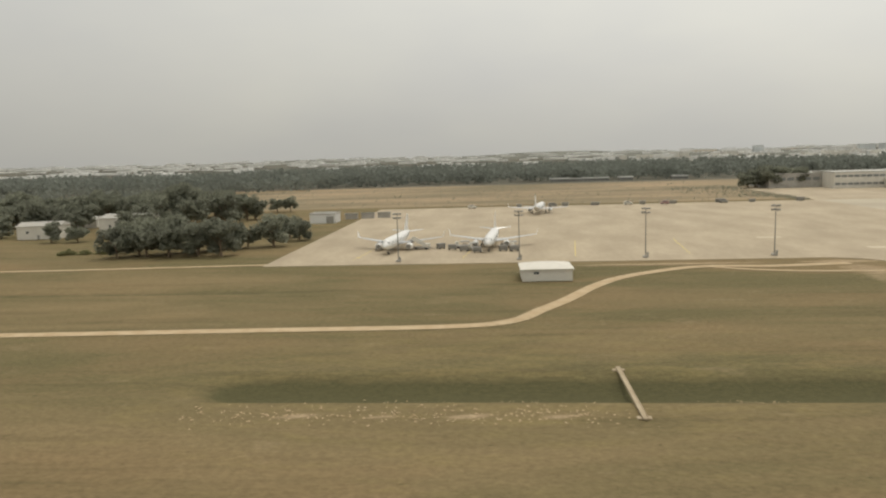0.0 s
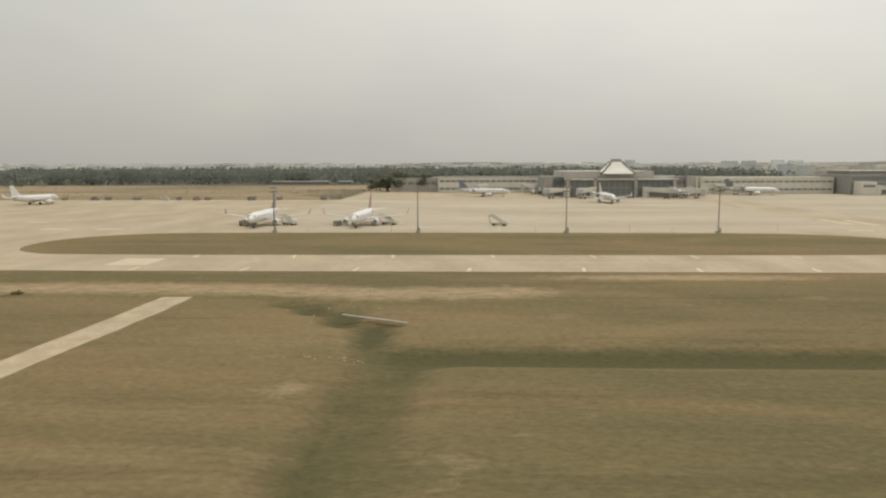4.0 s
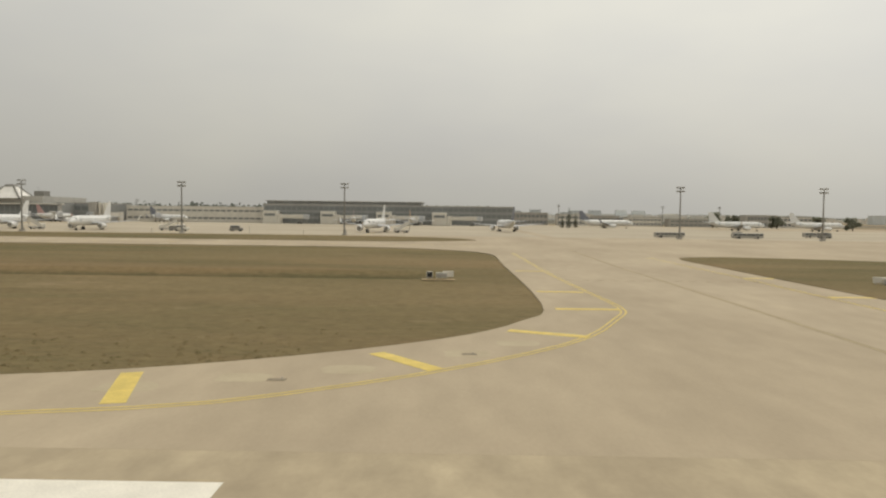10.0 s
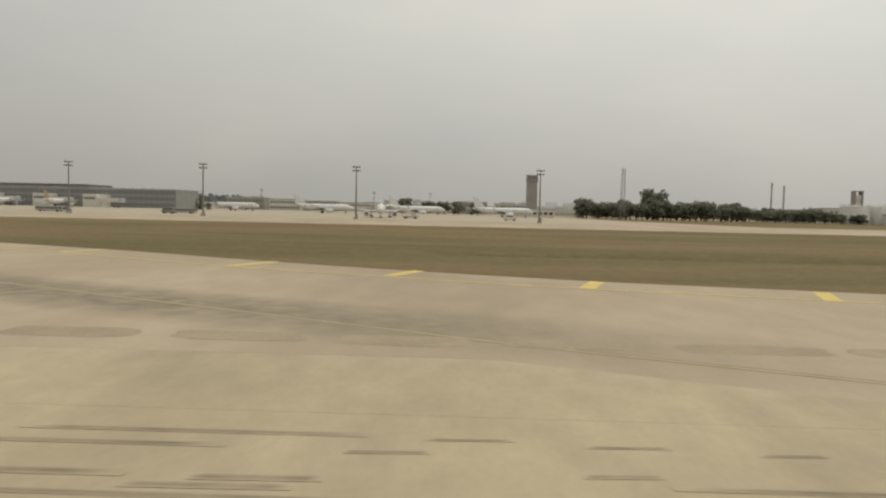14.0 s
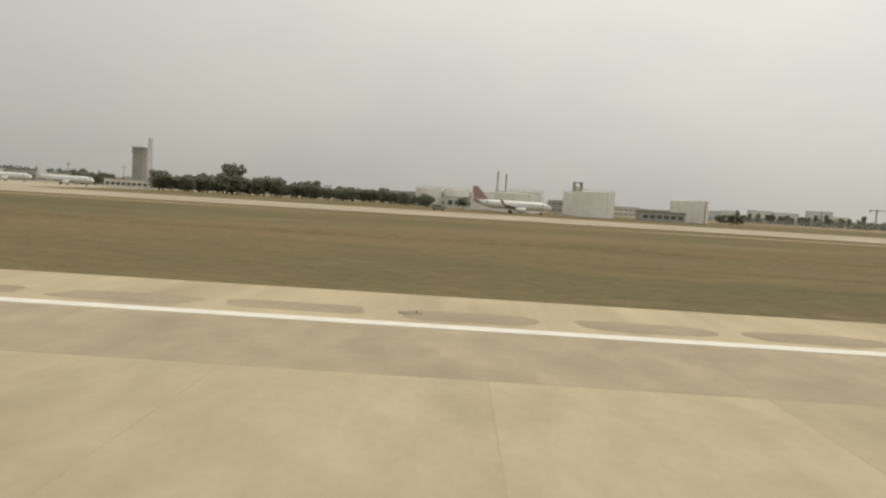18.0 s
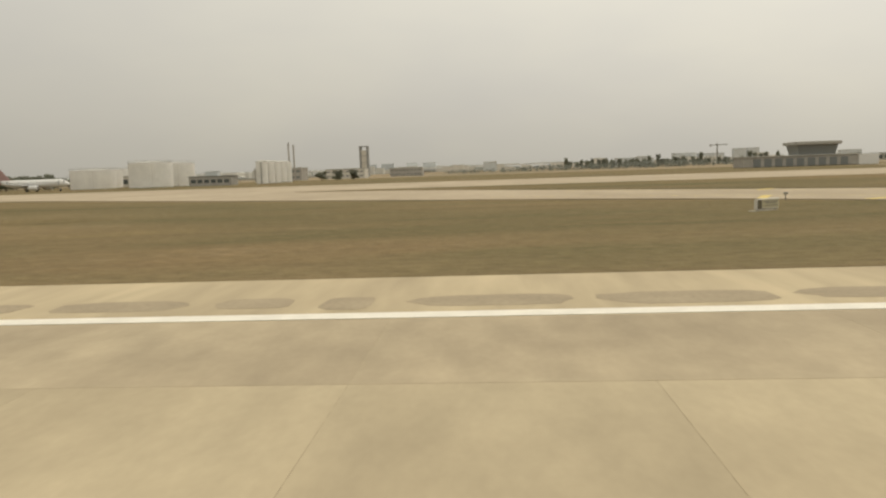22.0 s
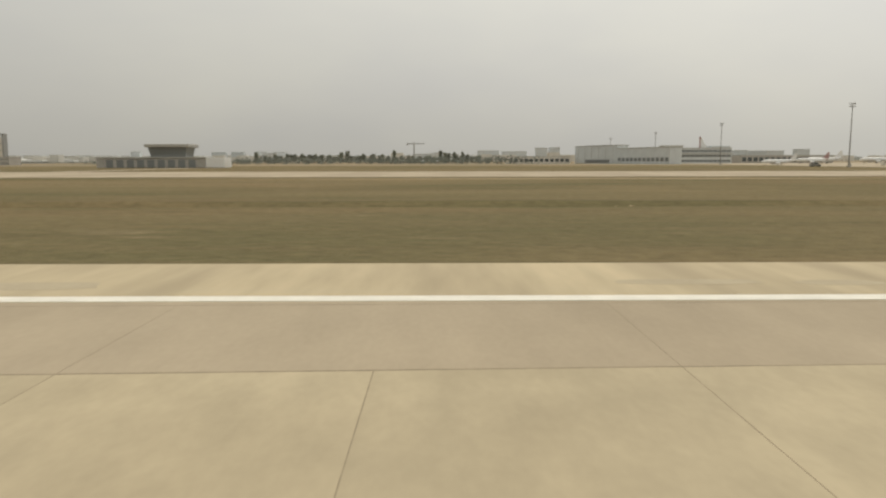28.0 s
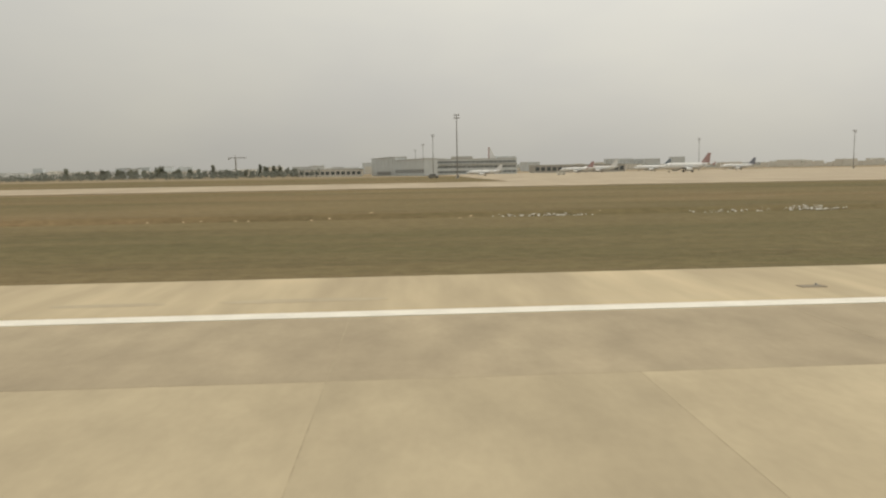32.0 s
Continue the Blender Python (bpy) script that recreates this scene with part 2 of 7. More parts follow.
M_GRASS = grassy("dry_grass", (0.203, 0.154, 0.081), (0.132, 0.113, 0.055), (0.285, 0.216, 0.13), (0.086, 0.079, 0.038))
M_TUFT = srf("dry_tufts", (0.19, 0.145, 0.076), 0.95, vary=0.2, scale=0.8, second=(0.138, 0.112, 0.057), spec=0.1)
RUNWAY_LOOK = dict(color=(0.47, 0.396, 0.265), rough=0.85, vary=0.13, scale=0.17, fine=1.1, stretch=(0.8, 0.4, 1), second=(0.365, 0.303, 0.2), bump=0.05, rand=0.045)
M_RUNWAY = srf("runway_concrete", **RUNWAY_LOOK)
LANE_LOOK = dict(color=(0.418, 0.348, 0.235), rough=0.85, vary=0.18, scale=0.22, fine=1.0, stretch=(0.9, 0.5, 1), second=(0.325, 0.267, 0.18), bump=0.05, rand=0.05)
M_LANE = srf("outer_lane_concrete", **LANE_LOOK)
APRON_LOOK = dict(color=(0.425, 0.352, 0.248), rough=0.85, vary=0.1, scale=0.07, fine=0.6, stretch=(1, 0.4, 1), second=(0.335, 0.274, 0.19), bump=0.04)
M_APRON = srf("apron_concrete", **APRON_LOOK)
M_APRON2 = srf("pale_apron_concrete", (0.43, 0.373, 0.28), 0.85, vary=0.12, scale=0.03, fine=0.3, stretch=(0.4, 1, 1), second=(0.35, 0.302, 0.225))
M_STUB = srf("worn_road_concrete", (0.45, 0.37, 0.26), 0.9, vary=0.14, scale=0.25, fine=1.4, second=(0.36, 0.29, 0.195), bump=0.08)
M_SHOULDER = srf("dusty_shoulder", (0.52, 0.432, 0.282), 0.9, vary=0.16, scale=0.22, fine=0.9, stretch=(1, 0.16, 1), second=(0.37, 0.305, 0.2))
M_FACADE = srf("dark_terminal_cladding", (0.3, 0.305, 0.295), 0.6, vary=0.1, scale=0.2)
M_PALEMARK = srf("faded_marking", (0.66, 0.59, 0.4), 0.7, vary=0.2, scale=1.0)
M_WASH = srf("dusty_wash", (0.5, 0.42, 0.285), 0.95, vary=0.05, scale=0.2, second=(0.465, 0.39, 0.263))
M_WORNLINE = srf("worn_yellow_line", (0.45, 0.375, 0.225), 0.9, vary=0.12, scale=0.6)
M_LINEDARK = srf("worn_line_border", (0.26, 0.212, 0.14), 0.9, vary=0.2, scale=0.6)
M_SIGNFACE = srf("faded_sign_face", (0.5, 0.45, 0.3), 0.7, vary=0.12, scale=1.5)
M_SIGNDARK = srf("olive_sign_panel", (0.15, 0.13, 0.085), 0.7, vary=0.2, scale=2)
M_PIT = srf("dusty_steel_cover", (0.27, 0.225, 0.16), 0.8, vary=0.2, scale=1.5)
M_WHITE = srf("white_marking", (0.76, 0.725, 0.63), 0.6, vary=0.12, scale=1.2)
M_YELLOW = srf("yellow_marking", (0.68, 0.52, 0.13), 0.6, vary=0.2, scale=1.2)
M_DARKPATCH = srf("dark_asphalt_patch", (0.36, 0.298, 0.202), 0.9, vary=0.16, scale=0.5, second=(0.295, 0.243, 0.166))
M_LIGHTPATCH = srf("fresh_concrete_patch", (0.53, 0.455, 0.335), 0.85, vary=0.08, scale=0.3)
M_FAINT = srf("faint_weathered_patch", (0.43, 0.365, 0.252), 0.9, vary=0.07, scale=0.4, second=(0.375, 0.317, 0.218))
M_GRAVEL = srf("grassy_gravel_road", (0.275, 0.222, 0.134), 0.95, vary=0.3, scale=0.5, fine=2.0, stretch=(0.6, 1, 1), second=(0.175, 0.146, 0.08), bump=0.1)
M_JOINTPALE = srf("dusty_joint", (0.40, 0.334, 0.224), 0.9, vary=0.2, scale=0.3, second=(0.345, 0.288, 0.193))
M_JOINT = srf("joint_sealant", (0.31, 0.256, 0.172), 0.9, vary=0.3, scale=0.3, second=(0.23, 0.19, 0.128))


def stain(name, look, color, strength):
    """The pavement of that look under a deposit that thins out to nothing at its rim."""
    m = srf(name, **{**look, "rand": 0.0})
    nt = m.node_tree
    bs = nt.nodes["Principled BSDF"]
    clean = bs.inputs["Base Color"].links[0].from_socket
    at_ = nt.nodes.new("ShaderNodeAttribute")
    at_.attribute_name = "dense"
    geo = nt.nodes.new("ShaderNodeNewGeometry")
    nz = nt.nodes.new("ShaderNodeTexNoise")
    nz.inputs["Scale"].default_value, nz.inputs["Detail"].default_value = 0.9 / S, 5
    nt.links.new(geo.outputs["Position"], nz.inputs["Vector"])
    mr = nt.nodes.new("ShaderNodeMapRange")
    mr.inputs["From Min"].default_value, mr.inputs["From Max"].default_value = 0.3, 0.65
    mr.inputs["To Min"].default_value, mr.inputs["To Max"].default_value = 0.45 * strength, strength
    nt.links.new(nz.outputs["Fac"], mr.inputs["Value"])
    mm = nt.nodes.new("ShaderNodeMath")
    mm.operation = "MULTIPLY"
    nt.links.new(at_.outputs["Fac"], mm.inputs[0])
    nt.links.new(mr.outputs["Result"], mm.inputs[1])
    mx = nt.nodes.new("ShaderNodeMix")
    mx.data_type = "RGBA"
    nt.links.new(mm.outputs["Value"], mx.inputs["Factor"])
    nt.links.new(clean, mx.inputs[6])
    mx.inputs[7].default_value = (*color, 1)
    nt.links.new(mx.outputs[2], bs.inputs["Base Color"])
    return m


M_SCORCH = stain("rubber_dust", APRON_LOOK, (0.13, 0.107, 0.075), 0.8)
M_BROWN = stain("brown_weathering", RUNWAY_LOOK, (0.3, 0.235, 0.155), 0.5)
M_PALESTAIN = stain("pale_dust", RUNWAY_LOOK, (0.54, 0.465, 0.325), 0.7)
M_LANEBROWN = stain("brown_lane_weathering", LANE_LOOK, (0.27, 0.2, 0.135), 0.55)
M_LANEPALE = stain("pale_lane_dust", LANE_LOOK, (0.5, 0.425, 0.285), 0.75)
M_APRONPALE = stain("pale_apron_dust", APRON_LOOK, (0.52, 0.44, 0.305), 0.7)
M_SKID = stain("rubber_skid", RUNWAY_LOOK, (0.17, 0.137, 0.095), 0.95)
M_DIRT = srf("dirt_track", (0.5, 0.39, 0.25), 0.95, vary=0.2, scale=0.3, second=(0.42, 0.31, 0.18))
# blue-white tint imitates distance haze on far walls
M_HAZEBLUE = srf("haze_tinted_cladding", (0.6, 0.625, 0.62), 0.7, vary=0.1, scale=0.15)
M_PLASTER = srf("pale_plaster", (0.66, 0.63, 0.56), 0.8, vary=0.1, scale=0.2)
M_CONCRETE = srf("grey_concrete", (0.42, 0.4, 0.36), 0.85, vary=0.15, scale=0.3)
M_ROOF = srf("roof_sheet", (0.44, 0.425, 0.385), 0.5, vary=0.1, scale=0.2)
M_TANK = srf("tank_paint", (0.8, 0.78, 0.73), 0.45, vary=0.1, scale=0.2)
M_TOWER = srf("brown_grey_stucco", (0.325, 0.305, 0.275), 0.85, vary=0.12, scale=0.3)
M_STEEL = srf("galvanised_steel", (0.36, 0.35, 0.32), 0.5, 0.5, vary=0.1, scale=1)
M_DARKSTEEL = srf("dark_steel", (0.27, 0.26, 0.235), 0.6, 0.2, vary=0.15, scale=1)
M_GLASS = glass("window_glass", (0.09, 0.1, 0.1))
# glass colour lifted to soften far windows in place of haze
M_CURTAIN = glass("curtain_wall_glass", (0.18, 0.19, 0.187), 0.3)
M_PLANE = srf("aircraft_white_paint", (0.7, 0.695, 0.67), 0.35, vary=0.04, scale=0.3, spec=0.5)
M_ALU = srf("aircraft_grey_metal", (0.5, 0.51, 0.52), 0.35, 0.4, vary=0.06, scale=0.4)
M_TYRE = srf("tyre_rubber", (0.04, 0.04, 0.04), 0.8, vary=0.2, scale=2)
# red and blue are desaturated in the colour itself, as haze would dull them
M_RED = srf("haze_dulled_red_paint", (0.38, 0.245, 0.228), 0.4, vary=0.08, scale=0.4)
M_BLUE = srf("haze_dulled_blue_paint", (0.2, 0.21, 0.245), 0.4, vary=0.08, scale=0.4)
M_TEAL = srf("blue_grey_paint", (0.2, 0.23, 0.26), 0.4, vary=0.08, scale=0.4)
M_ORANGE = srf("orange_paint", (0.42, 0.3, 0.2), 0.5, vary=0.08, scale=0.4)
M_BARK = srf("bark", (0.2, 0.15, 0.1), 0.9, vary=0.3, scale=2)
# leaf colour raised well above real foliage; the lift stands in for haze
M_LEAF = srf("haze_lightened_foliage", (0.285, 0.294, 0.226), 0.85, vary=0.22, scale=0.35, fine=2.0, rand=0.15, spec=0.1, thin=0.5)
M_SHRUB = srf("green_shrub", (0.3, 0.295, 0.15), 0.85, vary=0.22, scale=0.5, fine=2.0, spec=0.1, thin=0.5)
M_CYPRESS = srf("cypress_foliage", (0.2, 0.21, 0.165), 0.85, vary=0.25, scale=0.5, fine=2.0, spec=0.1, thin=0.4)
# woods greyed and lightened: distance haze is put into this colour
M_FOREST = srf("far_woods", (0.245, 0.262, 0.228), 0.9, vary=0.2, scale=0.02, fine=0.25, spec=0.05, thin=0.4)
# ridge haze lies in the base colour
M_HILL = srf("far_hills", (0.22, 0.22, 0.19), 0.95, vary=0.25, scale=0.004, fine=0.03, spec=0.05)
M_SOIL = srf("bare_soil_and_scrub", (0.34, 0.25, 0.15), 0.95, vary=0.3, scale=0.02, fine=0.3, stretch=(0.3, 1, 1), second=(0.17, 0.14, 0.08))
M_FLOOR = srf("forest_floor", (0.13, 0.122, 0.09), 0.95, vary=0.2, scale=0.01, fine=0.1)
M_GREENHOUSE = srf("greenhouse_film", (0.75, 0.74, 0.7), 0.4, vary=0.15, scale=0.01)


# ---- mesh helpers ----
def part(name, bm, material, parent=None, label="", smooth=False, loc=None):
    """Links a bmesh as one mesh object, under parent if given."""
    me = bpy.data.meshes.new(name)
    bm.normal_update()
    bm.to_mesh(me)
    bm.free()
    for mm in material if isinstance(material, (list, tuple)) else (material,):
        me.materials.append(mm)
    if smooth:
        me.polygons.foreach_set("use_smooth", [True] * len(me.polygons))
    ob = new(name, me)
    if parent:
        ob.parent = parent
    if loc:
        ob.location = loc
    if label:
        tagged(ob, label)
    return ob


def mesh_part(name, verts, faces, material, parent=None, label="", smooth=False):
    me = bpy.data.meshes.new(name)
    me.from_pydata(verts, [], faces)
    for mm in material if isinstance(material, (list, tuple)) else (material,):
        me.materials.append(mm)
    if smooth:
        me.polygons.foreach_set("use_smooth", [True] * len(me.polygons))
    me.update()
    ob = new(name, me)
    if parent:
        ob.parent = parent
    if label:
        tagged(ob, label)
    return ob


def thing(name, x, y, z=0.0, turn=0.0, label="", category="", group="", kind=""):
    ob = new(name)
    ob.empty_display_size = 0.5
    ob.matrix_basis = pose(x, y, z, 0, 0, turn)
    return tagged(ob, label, category, group, kind)


def box(bm, c, s, turn=0.0, bevel=0.0):
    m = pose(*c, 0, 0, turn) @ Matrix.Diagonal((*s, 1))
    r = bmesh.ops.create_cube(bm, size=1.0, matrix=m)
    if bevel:
        edges = list({e for v in r["verts"] for e in v.link_edges})
        bmesh.ops.bevel(bm, geom=edges, offset=bevel, segments=1, affect="EDGES")
    return r["verts"]


def bx(c, s, turn=0.0, bevel=0.0):
    bm = bmesh.new()
    box(bm, c, s, turn, bevel)
    return bm


def tube(bm, p, q, r0, r1=None, seg=8, caps=True):
    p, q = Vector(p), Vector(q)
    d = q - p
    m = Matrix.Translation((p + q) / 2) @ d.to_track_quat("Z", "Y").to_matrix().to_4x4()
    bmesh.ops.create_cone(bm, cap_ends=caps, segments=seg, radius1=r0, radius2=r0 if r1 is None else r1, depth=d.length, matrix=m)


def tb(p, q, r0, r1=None, seg=8):
    bm = bmesh.new()
    tube(bm, p, q, r0, r1, seg)
    return bm


def loft(rings, close=True):
    """A skin through rings of equal count, capped at both ends."""
    bm = bmesh.new()
    rows = [[bm.verts.new(p) for p in ring] for ring in rings]
    n = len(rows[0])
    for a, b in zip(rows, rows[1:]):
        for i in range(n):
            bm.faces.new((a[i], a[(i + 1) % n], b[(i + 1) % n], b[i]))
    if close:
        bm.faces.new(rows[0][::-1])
        bm.faces.new(rows[-1])
    bmesh.ops.recalc_face_normals(bm, faces=bm.faces)
    return bm


def slab(name, outline, z, depth, material, label="", category="", kind="structure", parent=None):
    """A flat slab with the given outline, its top at z."""
    from mathutils.geometry import tessellate_polygon
    n = len(outline)
    tris = tessellate_polygon([[Vector((x, y, 0)) for x, y in outline]])
    verts = [(x, y, z) for x, y in outline] + [(x, y, z - depth) for x, y in outline]
    faces = []
    for a, b, c in tris:
        (ax, ay), (bx_, by), (cx, cy) = outline[a], outline[b], outline[c]
        up = (bx_ - ax) * (cy - ay) - (by - ay) * (cx - ax) > 0
        faces.append((a, b, c) if up else (a, c, b))
    area = sum(outline[i][0] * outline[(i + 1) % n][1] - outline[(i + 1) % n][0] * outline[i][1] for i in range(n))
    for i in range(n):
        j = (i + 1) % n
        faces.append((i, n + i, n + j, j) if area > 0 else (j, n + j, n + i, i))
    ob = mesh_part(name, verts, faces, material, parent, label)
    if not parent:
        tagged(ob, label, category, kind=kind)
    return ob


def soft_band(name, pts, width, z, material, parent, across=4, taper=0.25):
    """A deposit along a line, dense in the middle and thinning to its rim and ends."""
    total = sum(math.hypot(b[0] - a[0], b[1] - a[1]) for a, b in zip(pts, pts[1:]))
    verts, faces, dense, run = [], [], [], 0.0
    for i, (x, y) in enumerate(pts):
        a, b = pts[max(0, i - 1)], pts[min(len(pts) - 1, i + 1)]
        length = math.hypot(b[0] - a[0], b[1] - a[1]) or 1.0
        nx, ny = -(b[1] - a[1]) / length, (b[0] - a[0]) / length
        if i:
            run += math.hypot(x - pts[i - 1][0], y - pts[i - 1][1])
        end = min(1.0, min(run, total - run) / (taper * total + 1e-6))
        for j in range(across + 1):
            u = 2 * j / across - 1
            verts.append((x + nx * u * width / 2, y + ny * u * width / 2, z))
            dense.append((1 - u * u) * end)
    n = across + 1
    for i in range(len(pts) - 1):
        for j in range(across):
            faces.append((i * n + j, (i + 1) * n + j, (i + 1) * n + j + 1, i * n + j + 1))
    ob = mesh_part(name, verts, faces, material, parent)
    ob.data.attributes.new("dense", "FLOAT", "POINT").data.foreach_set("value", dense)
    return ob


def straight(x0, y0, x1, y1, n=8):
    return [(x0 + (x1 - x0) * i / n, y0 + (y1 - y0) * i / n) for i in range(n + 1)]


def smooth_line(pts, steps=6, closed=False):
    """Catmull-Rom through the points."""
    n, out = len(pts), []
    for i in range(n if closed else n - 1):
        p = [pts[(i + k) % n] if closed else pts[min(max(i + k, 0), n - 1)] for k in (-1, 0, 1, 2)]
        for s in range(steps):
            u = s / steps
            out.append(tuple(0.5 * (2 * p[1][k] + (p[2][k] - p[0][k]) * u + (2 * p[0][k] - 5 * p[1][k] + 4 * p[2][k] - p[3][k]) * u * u
                                    + (3 * p[1][k] - p[0][k] - 3 * p[2][k] + p[3][k]) * u ** 3) for k in (0, 1)))
    if not closed:
        out.append(tuple(pts[-1]))
    return out


def ribbon(name, pts, width, z, material, parent=None, label="", dash=None, depth=0.0):
    """A painted or laid strip along a line; dash: (on, off) metres."""
    verts, faces, run = [], [], 0.0
    for (x0, y0), (x1, y1) in zip(pts, pts[1:]):
        length = math.hypot(x1 - x0, y1 - y0)
        if length < 1e-6:
            continue
        nx, ny = -(y1 - y0) / length * width / 2, (x1 - x0) / length * width / 2
        spans = [(0.0, length)]
        if dash:
            spans, s = [], -(run % sum(dash))
            while s < length:
                a, b = max(s, 0), min(s + dash[0], length)
                if b > a:
                    spans.append((a, b))
                s += sum(dash)
        for a, b in spans:
            k = len(verts)
            for s in (a, b):
                x, y = x0 + (x1 - x0) * s / length, y0 + (y1 - y0) * s / length
                verts += [(x + nx, y + ny, z), (x - nx, y - ny, z)]
            faces.append((k, k + 1, k + 3, k + 2))
        run += length
    return mesh_part(name, verts, faces, material, parent, label)


# ---- ground: one sheet with the drainage ditches pressed into it ----
def ditch_depth(x, y):
    best = 0.0
    for x0, x1, yc, half, deep in ((205, 446, 124.5, 7, 1.6), (516, 655, 97.5, 6, 1.4), (703, 951, 90.5, 5.5, 1.3), (1003, 1100, 82, 4.5, 1.1),
                                   (1222, 1588, 75, 3.6, 1.2), (1602, 1690, 75, 3.6, 1.2), (1932, 2700, 68.5, 3.2, 1.1), (60, 190, 205, 4, 0.8)):
        ends = min(1.0, max(0.0, min(x - x0, x1 - x) / 6 + 0.5))
        off = abs(y - yc) / half
        if off < 1:
            best = max(best, deep * ends * (1 - off * off))
    # the slanting ditch beside the service road
    for (ax, ay), (bx_, by) in (((500, 130), (509, 121)), ((509, 121), (516, 110)), ((516, 110), (520, 98)), ((520, 98), (519, 84)), ((519, 84), (518.5, 60)), ((518.5, 60), (519, 40)), ((740.3, 124), (741.8, 92))):
        ux, uy = bx_ - ax, by - ay
        u = min(1, max(0, ((x - ax) * ux + (y - ay) * uy) / (ux * ux + uy * uy)))
        off = math.hypot(x - ax - u * ux, y - ay - u * uy) / 4.5
        if off < 1:
            best = max(best, 1.3 * (1 - off * off))
    return best


gx = [-6000, -3000, -1500, -700, -300, -100] + [0 + 6 * i for i in range(470)] + [2900, 3100, 3600, 4800, 7000, 9000]
gy = [-3000, -1000, -300, -100, -60, 0, 20] + [32 + 2.0 * i for i in range(55)] + [144 + 4 * i for i in range(27)] + [254, 260, 280, 300, 360, 420, 500, 600, 800, 1100, 1500, 2100, 3000, 4500, 7000]
gverts = []
for y in gy:
    for x in gx:
        d = ditch_depth(x, y)
        lump = 0.12 * noise.noise((x * 0.05, y * 0.11, 0)) if 33 < y < 160 else 0.0
        gverts.append((x, y, -0.12 - d + lump * 0.6))
gfaces = [(j * len(gx) + i, j * len(gx) + i + 1, (j + 1) * len(gx) + i + 1, (j + 1) * len(gx) + i) for j in range(len(gy) - 1) for i in range(len(gx) - 1)]
# bare soil by the bend of the taxiway, along edges and tracks
SOIL = ((352, 240, 18, 5), (575, 158, 50, 4), (800, 157, 70, 4), (735, 150, 16, 5), (300, 240, 40, 3), (820, 60, 6, 10), (657, 40, 3, 4), (1400, 158, 80, 6), (1560, 150, 60, 7),
        (2080, 155, 120, 6), (222, 112, 6, 1.5), (235, 112.6, 4, 1.2), (246, 111.8, 6, 1.6), (259, 112.4, 4, 1.2), (345, 113, 30, 1.2), (600, 45, 20, 6), (732, 51, 9, 1.6), (752, 56, 3, 1.2), (657.5, 37, 5, 5), (641.5, 102.5, 8, 2.2), (632, 104, 5, 1.4), (654, 82.5, 6, 2.2), (706, 81, 6, 2.4), (714, 70, 7, 1.6))
# the graded bank that follows the bend of the taxiway, and tracks worn beside ditch, road and exit
BANDS = (([(352, 228), (354, 205), (361, 184), (371, 167), (384, 157), (396, 150), (411, 143), (425, 140), (450, 144.5), (486, 143.5), (512, 139), (540, 141)], 10.5, 0.74),
         ([(500, 131), (508, 124), (512, 118)], 2.4, 0.5), ([(508.5, 90), (510.5, 80), (513, 71), (513.5, 62)], 1.1, 0.6), ([(525, 84), (526, 72), (527, 60)], 2.4, 0.55),
         ([(658, 36), (660.5, 60), (662, 100), (662.5, 140)], 1.7, 0.55), ([(473, 35), (474, 70), (476.5, 132)], 5.0, 0.4))
STRAW = ((250, 130, 120, 60, 0.42), (235, 75, 80, 30, 0.4), (735, 47, 36, 19, 0.62), (722, 38, 14, 8, 0.5), (752, 41, 16, 8, 0.85), (790, 52, 24, 9, 0.5), (806, 46, 18, 7, 0.6), (640, 120, 40, 14, 0.35), (1100, 42, 40, 8, 0.4), (1500, 48, 90, 10, 0.35), (1690, 56, 40, 7, 0.4), (2120, 46, 90, 9, 0.45))
LUSH = ((741, 96, 5, 10, 0.9), (445, 138, 9, 9, 0.95), (436, 148, 10, 8, 0.5), (741, 43, 4, 6, 0.55), (764, 33, 8, 2.2, 0.7), (746, 32.5, 5, 1.6, 0.6), (590, 118, 60, 10, 0.35), (900, 70, 60, 9, 0.35), (1420, 60, 120, 6, 0.4), (1640, 62, 60, 8, 0.45), (2030, 58, 90, 6, 0.45), (2180, 60, 60, 5, 0.4))


def along(x, y, line):
    best = 1e9
    for (ax, ay), (bx_, by) in zip(line, line[1:]):
        ux, uy = bx_ - ax, by - ay
        u = min(1, max(0, ((x - ax) * ux + (y - ay) * uy) / (ux * ux + uy * uy)))
        best = min(best, math.hypot(x - ax - u * ux, y - ay - u * uy))
    return best


def soil_at(x, y):
    worn = max(0.0, max(1 - ((x - a) / w) ** 2 - ((y - b) / h) ** 2 for a, b, w, h in SOIL))
    if 340 < x < 670:
        for line, half, strong in BANDS:
            worn = max(worn, strong * (1 - (along(x, y, line) / half) ** 2))
    return max(worn, 0.42 * max(0.0, 1 - ((x - 810) / 110) ** 2 - ((y - 44) / 16) ** 2))


def patch_at(x, y, spots):
    return max(0.0, max(k * (1 - ((x - a) / w) ** 2 - ((y - b) / h) ** 2) for a, b, w, h, k in spots))


ground = mesh_part("ground", gverts, gfaces, [M_GRASS, M_SOIL, M_FLOOR], smooth=True)
for layer, fill in (("soil", soil_at), ("straw", lambda x, y: patch_at(x, y, STRAW)), ("lush", lambda x, y: max(patch_at(x, y, LUSH), 0.6 * max(0.0, 1 - (along(x, y, [(655, 34), (659, 62), (660.5, 130)]) / 4) ** 2) if 640 < x < 670 else 0.0))):
    mask = ground.data.attributes.new(layer, "FLOAT", "POINT")
    mask.data.foreach_set("value", [fill(v[0], v[1]) if 20 < v[1] < 300 else 0.0 for v in gverts])
